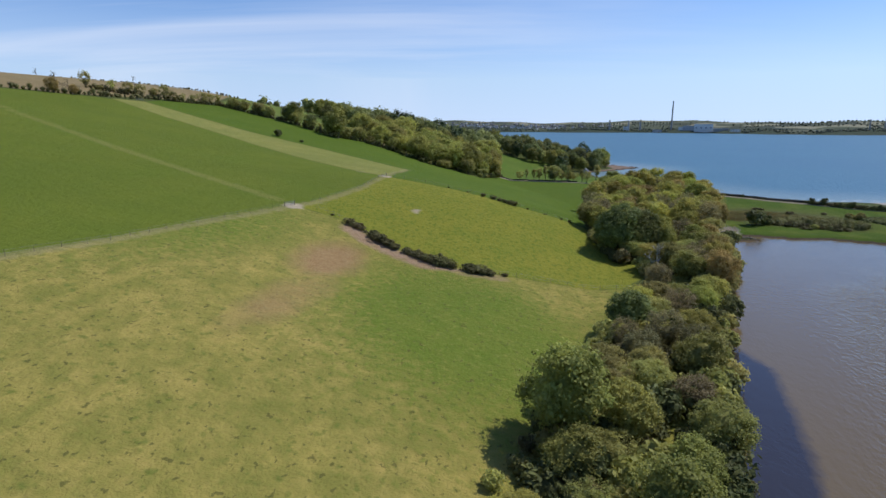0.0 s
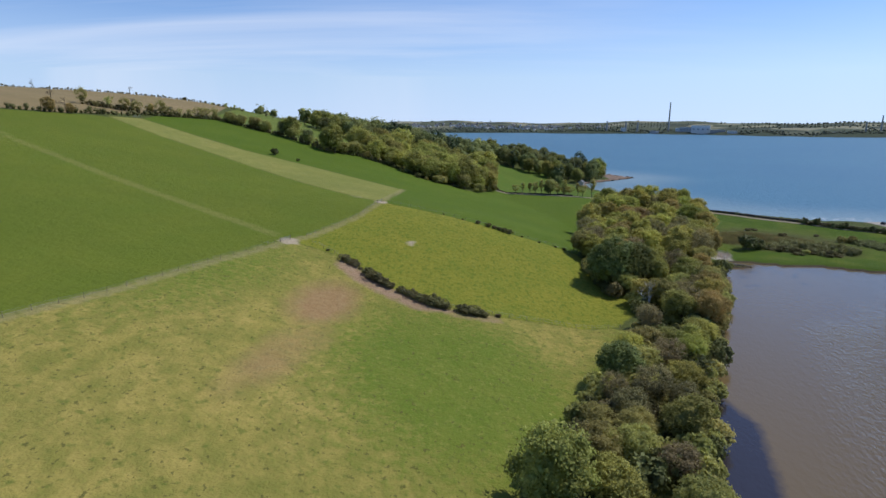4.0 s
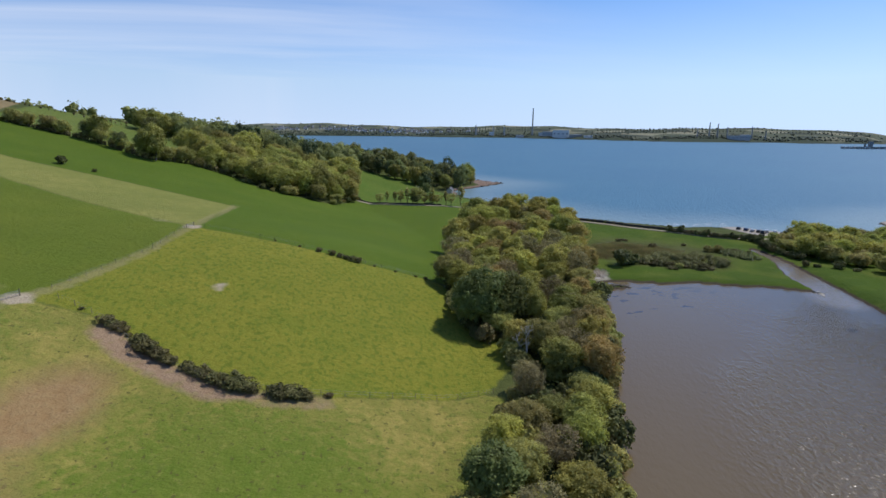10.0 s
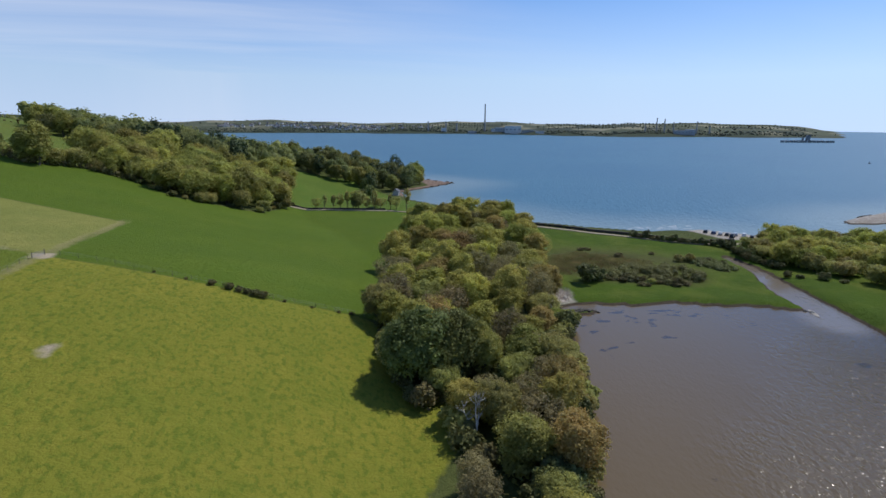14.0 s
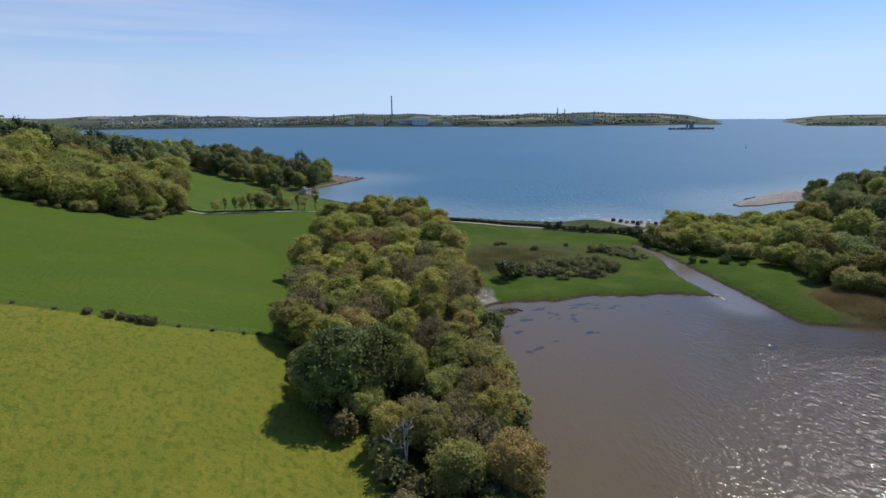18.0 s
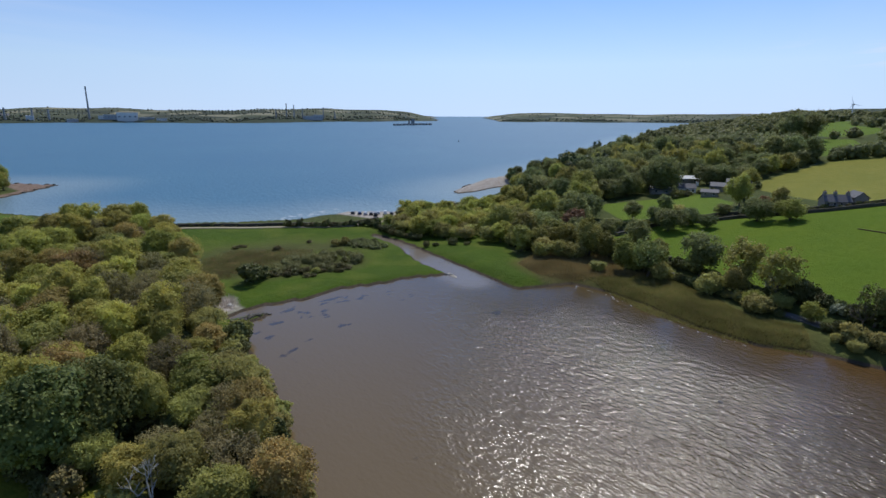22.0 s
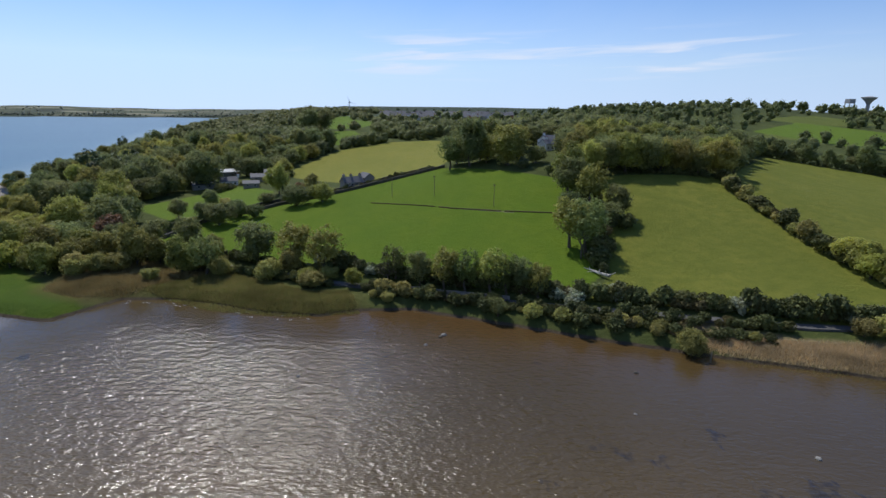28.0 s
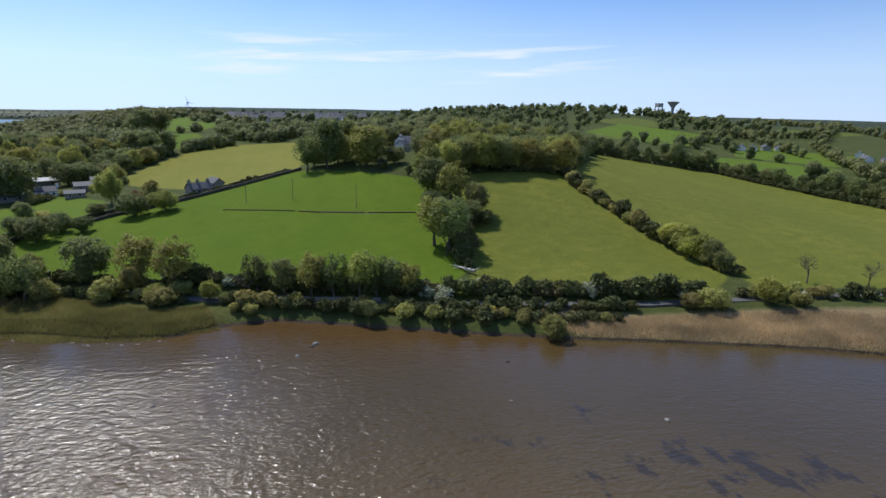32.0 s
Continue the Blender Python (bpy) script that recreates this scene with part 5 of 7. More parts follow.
canopy("wood", strewn([(442, 108), (489, 92), (500, 94), (522, 114), (608, 112), (636, 205), (560, 182), (524, 152), (470, 128)], 7.0, 61) + along([(492, 86), (519, 52), (528, 58), (503, 90)], 6, 1.5), "mixed woodland round the small bright field", "shade", (4.0, 6.0), 61, 260, 0.18, 0.7)
plant("foak1", 368, 164, 1.3, group=EAST_WOOD), plant("pine2", 352, 215, 1.6, group=EAST_WOOD), plant("pine2", 360, 208, 1.4, group=EAST_WOOD)
plant("fdark1", 606, 120, 2.0, None, 1.0, group=EAST_WOOD), plant("fdark3", 613, 105, 1.9, None, 1.05, group=EAST_WOOD)
plant("fdark2", 470, 118, 1.5, group=EAST_WOOD), plant("fdark1", 478, 108, 1.6, group=EAST_WOOD), plant("fdark3", 484, 98, 1.5, group=EAST_WOOD)

# lane, its hedges and trees
LANE_SIDE = "trees along the lane"
hedge([(236, 152), (263, 144), (285, 115), (295, 82), (308, 37)], 2.9, ["thorn1", "thorn2", "gorse2"], 0.55, 0.8, "bushes of the lane hedge", 0.4)
for key, x, y, s, tall in (("dome1", 256, 131, 0.88, 0.85), ("dome2", 267.5, 126, 0.62, 1.0), ("dome1", 264, 118.5, 0.52, 0.9), ("fdark1", 262, 138, 0.8, 0.9), ("fdark2", 289, 141, 0.75, 0.85), ("fgrey1", 284, 134, 0.8, 1.0), ("dome2", 277, 103, 0.90, 0.85), ("dome3", 278, 92, 0.86, 0.80),
                           ("pine1", 290, 110, 0.55, 1.0), ("dome3", 309, 114, 0.85, 1.35), ("foak2", 301, 98, 0.75, 0.95), ("purple", 304, 104, 0.6, 0.9), ("dome1", 288, 117, 0.5, 0.85), ("fdark3", 272, 150, 0.8, 0.9), ("fgrey1", 258, 141, 0.7, 0.8)):
    plant(key, x, y, s, None, tall, group=LANE_SIDE)

# trees and shrubs along the shore road
SHORE = "trees along the shore road"
for key, x, y, s, tall in (("fdark1", 207.5, 109, 1.2, 0.95), ("open1", 201.5, 97, 1.25, 1.0), ("open3", 195, 88, 1.2, 1.0), ("foak3", 203, 130.5, 0.9, 1.0), ("open2", 200, 122.6, 1.05, 1.0), ("fdark2", 205.5, 125, 0.7, 1.0), ("open2", 186, 67, 0.85, 1.0), ("fdark3", 180, 60.5, 0.72, 1.25), ("open1", 176.5, 54, 0.9, 1.15), ("open2", 173.5, 48.5, 0.85, 1.15),
                           ("open3", 171.5, 42, 0.95, 1.1), ("fdark1", 168, 34.5, 0.7, 1.25), ("open1", 165.5, 30.5, 0.75, 1.1), ("open2", 169.5, 38, 0.8, 1.15), ("fdark2", 224, 133, 0.9, 1.0), ("foak2", 216, 124, 0.7, 0.9), ("fgrey1", 198, 97, 1.05, 1.1), ("fgrey2", 185, 91, 0.95, 0.8),
                           ("fgrey1", 190, 86, 0.8, 0.8), ("flime2", 184.5, 79, 0.6, 0.9), ("fgrey2", 205, 128, 0.9, 0.9), ("fgrey1", 197, 137, 0.7, 0.8), ("fdark3", 232, 147, 0.9, 0.9), ("fgrey2", 207, 150, 1.0, 0.9), ("fgrey1", 203, 160, 1.0, 0.9)):
    plant(key, x, y, s, None, tall, group=SHORE)
BANK = "bushes on the lagoon bank"
hedge([(176, 74), (175, 62.5), (165, 46), (154, 27.5), (141, 4), (132, -14)], 1.9, ["sallow", "thorn1", "thorn2", "gorse1", "gorse3", "thorn3"], 0.5, 0.95, BANK, 0.9)
for key, x, y, sc in (("sallow", 173, 73, 1.5), ("sallow", 171, 68, 1.4), ("thorn2", 157.5, 48, 1.2), ("sallow", 151.5, 37.5, 1.35), ("thorn1", 144.4, 27.5, 1.25), ("thorn3", 140.8, 20.5, 1.2), ("sallow", 148, 31, 1.3), ("thorn1", 162, 55, 1.1), ("sallow", 137, 12, 1.0)):
    plant(key, x + 4.6, y - 2.4, sc * 0.85, None, 1.05, group=BANK)
plant("fgrey2", 134.5, 5.4, 0.85, None, 1.0, group=BANK), plant("fdark3", 159.5, 43, 0.5, None, 0.9, group=BANK), plant("fgrey1", 172.5, 70, 0.5, None, 0.9, group=BANK)
hedge([(181, 76), (170.5, 57), (161.5, 38), (151.5, 15), (143.5, -4), (136, -20)], 2.2, ["bramble", "thorn1", "thorn2", "thorn3", "gorse2"], 0.6, 1.0, BANK, 0.8)
hedge([(230, 164), (219, 144), (209, 128), (201, 113), (193, 98), (185, 84)], 2.5, ["bramble", "sallow", "thorn3", "bramble"], 0.8, 1.4, BANK, 1.0)
hedge([(239, 160), (228, 142), (218, 126), (210, 112), (202, 98), (194, 84)], 2.5, ["thorn1", "bramble", "thorn3"], 0.7, 1.2, BANK, 0.7)
for key, x, y, sc in (("foak3", 214, 140, 0.8), ("fgrey1", 221, 150, 1.0), ("fdark2", 226, 156, 0.9), ("fgrey2", 200, 118, 0.9), ("foak1", 209, 122, 0.75), ("fgrey2", 193, 104, 1.0), ("flime1", 188, 92, 0.6)):
    plant(key, x, y, sc, None, 0.95, group=SHORE)
TOPSIDE = "bushes of the roadside hedge"
hedge([(200, 88), (184, 62), (171, 38), (162, 20), (153, 0), (142, -24), (135, -42)], 1.9, ["thorn1", "thorn2", "thorn3", "gorse1", "thorn2", "thorn1", "thorn3", "gorse2", "thorn1", "blossom"], 1.2, 1.8, TOPSIDE, 0.8)
for x, y in ((163, 26), (161, 22), (158.5, 24)):
    plant("blossom", x, y, 1.05, group=TOPSIDE)
hedge([(130, -52), (126, -64), (118, -84), (108, -105)], 4.0, ["sallow", "thorn1", "thorn3"], 0.9, 1.3, TOPSIDE, 1.0)
plant("fgrey2", 128, -40, 1.0, None, 0.8, group=TOPSIDE), plant("fgrey1", 131, -34, 0.8, None, 0.8, group=TOPSIDE), plant("flime2", 124.5, -55, 0.85, None, 0.9, group=TOPSIDE), plant("fgrey2", 121, -62, 0.7, None, 0.8, group=TOPSIDE)

# hedgerow trees between the eastern fields
MIDDLE = "trees between the eastern fields"
for key, x, y, s, tall in (("open2", 190, 7, 1.2, 1.0), ("open1", 196, 10, 1.15, 1.0), ("fdark2", 200, 1, 0.85, 0.9), ("thorn1", 187, 3, 1.6, 1.0), ("fdark3", 207, -8, 0.75, 0.8), ("fdark2", 213, -14, 0.8, 0.9), ("open3", 222, -7, 1.1, 1.05),
                           ("fdark1", 231, -4, 1.05, 1.1), ("foak3", 240, -6, 1.1, 1.1), ("fdark3", 216, 2, 0.8, 0.9), ("thorn2", 182, 6, 1.2, 1.0), ("thorn3", 204, -13, 1.3, 1.0), ("dome3", 249, -10, 0.6, 0.9)):
    plant(key, x, y, s * 1.22, None, tall, group=MIDDLE)
hedge([(178, 8), (192, 4), (206, -9), (216, -12), (232, -8), (250, -14)], 2.4, ["bramble", "thorn3", "gorse1", "bramble"], 0.8, 1.5, MIDDLE, 1.6)
TOPROW = "trees along the top of the fields"
for i, (x, y) in enumerate(along([(255, -21), (256, -40), (254, -62), (247, -84)], 8.2, 1.0)):
    plant(("fwood1", "fdark1", "fwood2", "dome1", "fwood3")[i % 5], x, y, random.uniform(1.0, 1.35), None, 1.05, group=TOPROW)
for i, (x, y) in enumerate(along([(266, -32), (266, -46), (262, -66), (256, -88)], 9.5, 2.0)):
    plant(("dome2", "fwood2", "fdark3", "dome3")[i % 4], x, y, random.uniform(0.95, 1.2), None, 1.1, group=TOPROW)
hedge([(253, -16), (254, -40), (252, -62), (246, -82)], 2.6, ["bramble", "thorn1", "thorn3"], 0.5, 0.9, TOPROW, 0.8)
for key, x, y, s, tall in (("foak1", 286, 6, 1.9, 0.85), ("fdark1", 304, 21, 1.5, 1.3), ("fdark2", 297, 22, 1.4, 1.25), ("dome2", 309, 26, 1.0, 1.4), ("open2", 297, 32, 1.2, 1.1), ("dome1", 283, -6, 0.75, 0.9), ("thorn1", 276, 2, 1.2, 0.8), ("foak2", 312, 10, 1.3, 1.2), ("thorn1", 262, -6, 1.0, 1.1)):
    plant(key, x, y, s, None, tall, group=TOPROW)
hedge([(248, -80), (230, -71), (192, -66.5), (166, -65), (143, -65)], 1.9, ["thorn1", "sallow", "gorse1", "sallow", "thorn3"], 1.1, 1.8, "bushes of the slanting hedge", 1.3)
for key, x, y, s in (("flime1", 168, -65, 1.05), ("flime2", 163, -66, 1.1), ("flime1", 158, -63, 0.95), ("fdark2", 151, -65, 0.75), ("foak3", 155, -66, 0.8), ("fdark1", 147, -64, 0.65)):
    plant(key, x, y, s, None, 0.85, group="trees of the slanting hedge")

# woods and parkland behind the eastern fields
BACK = "trees behind the eastern fields"
HOUSE_KEEP = [(338, -34, 17), (318, -22, 12), (304, -18, 11), (290, -13, 10), (278, -9, 9)]
hedge([(330, 148), (344, 140), (352, 120), (366, 114)], 3.0, ["bramble", "thorn3", "sallow"], 0.8, 1.4, "shrubs round the farm", 1.5)
scatter([(262, -18), (290, 12), (330, 30), (372, 16), (372, -150), (350, -178), (262, -88)], 9.5,
        ["dome1", "foak1", "dome2", "foak2", "fdark3", "dome3", "fwood1", "fdark1"], 0.8, 1.15, BACK, (0.9, 1.1), HOUSE_KEEP)
canopy("wood", strewn([(374, 10), (402, -3), (505, -2), (528, 40), (600, 60), (620, 20), (470, -120), (380, -170), (374, -150)], 8.0, 25), "mixed woodland behind the eastern fields", "shade", (4.2, 6.4), 25, 220, 0.2)
hedge([(352, -176), (328, -208), (304, -240), (250, -243), (195, -244), (150, -217)], 6.4, ["fdark1", "dome1", "fdark2", "fshade2", "dome2", "fdark3"], 0.8, 1.3, "trees of the southern hedge", 1.2)
hedge([(350, -174), (302, -237), (195, -240), (150, -213)], 3.4, ["thorn1", "thorn2", "bramble"], 0.9, 1.4, "bushes of the southern hedge", 0.9)
hedge([(262, -88), (300, -126), (350, -174)], 5.2, ["fshade1", "fgrey2", "fshade3", "dome3", "fdark2"], 0.6, 1.0, "trees of the southern hedge", 1.5)
canopy("parkland_trees", strewn([(380, -190), (480, -130), (620, -60), (640, -300), (520, -420), (380, -420), (260, -300), (310, -245)], 29, 26), "scattered trees of distant parkland", "shade", (4, 7), 26, 220, 0.2)
canopy("far_wood", strewn([(616, 70), (612, 110), (640, 210), (760, 310), (1100, 400), (1500, 460), (1800, 300), (1100, -40), (560, 20)], 19, 4), "distant dark mixed woodland", "shade", (4.5, 7), 3, 90, 0.26, 0.55)
canopy("far_wood", strewn([(560, 20), (900, 0), (1100, -300), (900, -700), (520, -640), (500, -420), (640, -300), (620, -60)], 29, 5), "distant wooded farmland", "shade", (4, 7), 6)
canopy("estate_trees", strewn(FIELDS["estate"], 34, 77) + [(31 + (1240 + 60 * math.sin(q * 1.7)) * math.sin(radians(91 + 0.9 * q)), 78 + (1240 + 60 * math.sin(q * 1.7)) * math.cos(radians(91 + 0.9 * q))) for q in range(38)] + [(31 + r * math.sin(radians(a)), 78 + r * math.cos(radians(a))) for a, r in ((98.4, 900), (98.8, 905), (99.2, 910), (94, 860), (95.6, 940), (97, 800), (101, 960), (102.4, 830), (103.8, 900), (105, 780), (105.6, 950), (107, 860), (93.4, 780), (100.2, 780), (106.4, 1060), (104.4, 1080), (96.2, 1090))], "dark trees standing among the ridge houses", "pine", (3.5, 5.5), 71, 160, 0.24)
canopy("far_hedges", [p for line in ([(360, -420), (520, -520), (760, -640)], [(250, -330), (400, -500), (560, -800)], [(300, -600), (520, -760), (800, -900)], [(150, -300), (260, -460), (330, -700)], [(480, -430), (470, -600), (560, -760)])
                      for p in along(line, 11, 3)], "distant hedgerow trees", "shade", (3.5, 6.5), 8)
canopy("far_wood", strewn([(-120, 520), (60, 560), (60, 640), (20, 760), (-20, 980), (-300, 900), (-260, 600)], 15, 7), "distant woodland on the headland", "dark", (5, 8), 9)
rng = random.Random(31)


def shore(az):
    """Distance of the far shore, from the middle of the near one."""
    return 2850 - 260 * math.exp(-((az - 33) / 7) ** 2) + 120 * math.exp(-((az - 50) / 3) ** 2)


shore_spots = [(az + rng.uniform(-.1, .1), shore(az) + rng.choice([rng.uniform(6, 40), rng.uniform(30, 110)])) for az in np.arange(-6, 86, 0.06) if not 22.4 < az < 28] + [(rng.uniform(-6, 86), rng.uniform(2930, 3700)) for _ in range(420)]
shore_spots += [(az, r0 + 18 * az + rng.uniform(-12, 12)) for r0 in (2900, 3050, 2700, 2500) for az in np.arange(2, 50, 0.28) if 2940 < r0 + 18 * az < 3600 and not 22 < az < 28.2]
shore_spots = [(r * math.sin(radians(az)), r * math.cos(radians(az))) for az, r in shore_spots]
canopy("far_shore_trees", [p for p in shore_spots if zat(*p) > 3], "woods and hedgerows of the far shore, greyed for haze", "shore", (3.5, 6.5), 10, 30, 0.34, 0.3)

# ---- roads, walls, fences ----
def ribbon(points, width, lift, step=3.0):
    """A strip that follows the ground."""
    P = along(points, step) + [points[-1]]
    v, f = [], []
    for i, (x, y) in enumerate(P):
        a, b = P[max(i - 1, 0)], P[min(i + 1, len(P) - 1)]
        d = math.hypot(b[0] - a[0], b[1] - a[1]) or 1
        nx, ny = -(b[1] - a[1]) / d * width / 2, (b[0] - a[0]) / d * width / 2
        z = max(zat(x, y), zat(x + nx, y + ny), zat(x - nx, y - ny)) + lift
        v += [(x + nx, y + ny, z - 0.9), (x + nx, y + ny, z), (x - nx, y - ny, z), (x - nx, y - ny, z - 0.9)]
        if i:
            o = 4 * (i - 1)
            f += [(o, o + 1, o + 5, o + 4), (o + 1, o + 2, o + 6, o + 5), (o + 2, o + 3, o + 7, o + 6)]
    return mesh_of("strip", v, f)


ROAD = [(236, 166), (224, 146), (214, 131), (206, 117), (198, 103), (189.5, 88), (181, 72), (173, 56), (164, 37), (154, 14), (146, -4), (137, -25), (129.5, -50), (124, -72), (116, -96), (100, -130)]
tagged(part("road", ribbon(ROAD, 3.0, 0.03), ASPHALT), "narrow grey shore road beside the lagoon", "road", kind="structure")
SEA_ROAD = [(94, 383), (118, 368), (138, 338), (151, 319), (172, 294), (191.5, 270), (206, 256), (222, 252), (236, 256)]
tagged(part("road", ribbon(SEA_ROAD, 2.8, 0.25), TRACK), "pale causeway road behind the sea wall", "road", kind="structure")
tagged(part("road", ribbon([(30, 402), (60, 396), (94, 383)], 3.5, 0.25), TRACK), "pale garden track", "road", kind="structure")
tagged(part("road", ribbon([(239, 150), (264, 141), (285, 112), (295.5, 79), (309, 34)], 2.8, 0.1), ASPHALT), "narrow lane between fields", "road", kind="structure")


def wall(points, h, thick, material, label, base=0.0, cap=True):
    """A stone wall in lengths of a few metres, each with its own slight tilt and cap."""
    ob = new("stone_wall")
    P = along(points, 4.0) + [points[-1]]
    for a, b in zip(P, P[1:]):
        n = math.hypot(b[0] - a[0], b[1] - a[1])
        if n < 0.3:
            continue
        z0, z1 = zat(*a) + base, zat(*b) + base
        nx, ny = -(b[1] - a[1]) / n * thick / 2, (b[0] - a[0]) / n * thick / 2
        j = random.uniform(-0.12, 0.12)
        v = [(a[0] + nx, a[1] + ny, z0 - 0.8), (b[0] + nx, b[1] + ny, z1 - 0.8), (b[0] - nx, b[1] - ny, z1 - 0.8), (a[0] - nx, a[1] - ny, z0 - 0.8),
             (a[0] + nx * .8, a[1] + ny * .8, z0 + h + j), (b[0] + nx * .8, b[1] + ny * .8, z1 + h + j), (b[0] - nx * .8, b[1] - ny * .8, z1 + h + j), (a[0] - nx * .8, a[1] - ny * .8, z0 + h + j)]
        part("wall_length", mesh_of("wall_length", v, [(0, 1, 5, 4), (1, 2, 6, 5), (2, 3, 7, 6), (3, 0, 4, 7), (4, 5, 6, 7)]), material, ob)
    return tagged(ob, label, "wall")


wall([(122, 372), (141, 341), (154.5, 322), (175, 297.5), (194.5, 273.5), (208, 259.5), (224, 257)], 1.3, 1.2, DARK_STONE, "weed-darkened stone sea wall along the causeway")
wall([(30, 405), (60, 399), (94, 387)], 0.9, 0.5, DARK_STONE, "low garden wall at the edge of the field")
wall([(226, 152), (216, 136), (208, 121), (200, 106), (192, 91)], 1.0, 0.5, STONE, "grey stone wall along the shore road")
wall([(183.5, 74), (176, 58), (166.5, 38)], 0.9, 0.5, STONE, "grey stone wall along the shore road")
wall([(240, 146.5), (262, 138), (282.5, 110.5), (293, 78), (306.5, 33)], 1.3, 0.8, DARK_STONE, "dark mossy stone wall along the bright field")
wall([(266, 147), (288, 118), (298, 82), (311, 38)], 1.2, 0.6, DARK_STONE, "mossy stone wall along the lane")


def fence(points, step, label, wires=2):
    ob = new("wire_fence")
    v, f = [], []
    tube(v, f, (0, 0, -0.3), (0, 0, 1.15), 0.055, 0.045, 6)
    post = mesh_of("post", v, f)
    P = along(points, step, 0.08) + [points[-1]]
    for x, y in P:
        o = part("post", post, WOOD, ob)
        o.matrix_basis = pose(x, y, zat(x, y), random.uniform(-4, 4), random.uniform(-4, 4), 0)
    for q in range(wires):
        v, f = [], []
        for a, b in zip(P, P[1:]):
            tube(v, f, (*a, zat(*a) + 0.55 + 0.5 * q), (*b, zat(*b) + 0.55 + 0.5 * q), 0.014, 0.014, 3)
        part("wire", mesh_of("wire", v, f), STEEL, ob)
    return tagged(ob, label, "fence")


fence([(-92, 38), (-71, 85), (-63, 102), (-52.5, 131), (-45, 150)], 4.4, "post-and-wire fence between crop and pasture")
fence([(-38.5, 160), (-27, 188), (-23.5, 209)], 4.4, "post-and-wire fence up the field edge")
fence([(-36, 156), (-28, 151), (-17, 140), (-2, 129.8), (15, 128.4), (37, 130), (46, 131)], 4.2, "post-and-wire fence along the gorse hedge")
fence([(-19, 214), (10, 200.5), (26.5, 194.5), (38, 193), (48, 193.4)], 4.6, "post-and-wire fence along the gorse hedge")


def field_gate(x, y, turn, label):
    ob = new("field_gate")
    v, f = [], []
    tube(v, f, (0, 0, -0.3), (0, 0, 1.4), 0.09, 0.08, 8)
    post = mesh_of("gate_post", v, f)
    v, f = [], []
    tube(v, f, (0, 0, 0), (3.6, 0, 0), 0.03, 0.03, 6)
    bar = mesh_of("bar", v, f)
    for px in (-1.9, 1.9):
        part("gate_post", post, WOOD, ob).matrix_basis = pose(px, 0, 0)
    for i in range(5):
        part("bar", bar, STEEL, ob).matrix_basis = pose(-1.8, 0, 0.25 + 0.22 * i)
    ob.matrix_basis = pose(x, y, zat(x, y), 0, 0, turn)
    return tagged(ob, label, "gate")


field_gate(-43, 153.5, 60, "closed tubular steel field gate"), field_gate(-22.5, 212, 70, "closed tubular steel field gate"), field_gate(-171, 322, 40, "closed tubular steel field gate")


def boulder(seed, r):
    bm = bmesh.new()
    bmesh.ops.create_icosphere(bm, subdivisions=2, radius=r)
    for q in bm.verts:
        q.co *= 1 + 0.35 * noise.noise(q.co / r * 1.3 + Vector((seed * 3.1, 0, 0)))
        q.co.z *= 0.6
    return bm


def rock(x, y, r, seed, material, label, z=None):
    ob = part("rock", boulder(seed, r), material)
    ob.matrix_basis = pose(x, y, (zat(x, y) if z is None else z) + 0.1 * r, 0, 0, seed * 51)
    return tagged(ob, label, "rock")


for i, (x, y, r) in enumerate(((110.5, 207, 0.8), (102, 200.6, 0.7), (109.6, 213.6, 0.6))):
    rock(x, y, r, 10 + i, PALE_STONE, "pale boulder at the lagoon's edge")
for i in range(26):
    q = i / 25
    rock(103.5 + 10.8 * q + random.uniform(-.5, .5), 196.4 - 0.8 * q + random.uniform(-.9, .9), random.uniform(0.4, 0.8), 20 + i, DARK_STONE, "weed-covered stone of the old landing spit")
for i, (x, y, r) in enumerate(((152, 58, 0.7), (151, 59, 0.5), (147, 63, 0.45), (128, 22, 0.5), (113, 30, 0.35), (135, 90, 0.4), (172, 177, 0.8), (171, 178.5, 0.6), (97, 8, 0.5))):
    rock(x, y, r, 60 + i, DARK_STONE if i % 2 else STONE, "rock standing in shallow lagoon water", 0.0)
for i in range(34):
    x, y = random.choice(along([(158, 503), (184, 526), (170, 560)], 2.0, 1.5) + along([(322, 280), (340, 286), (371, 295), (400, 292)], 2.4, 1.6))
    rock(x, y, random.uniform(0.5, 1.5), 80 + i, DARK_STONE, "dark weedy rock on the foreshore")

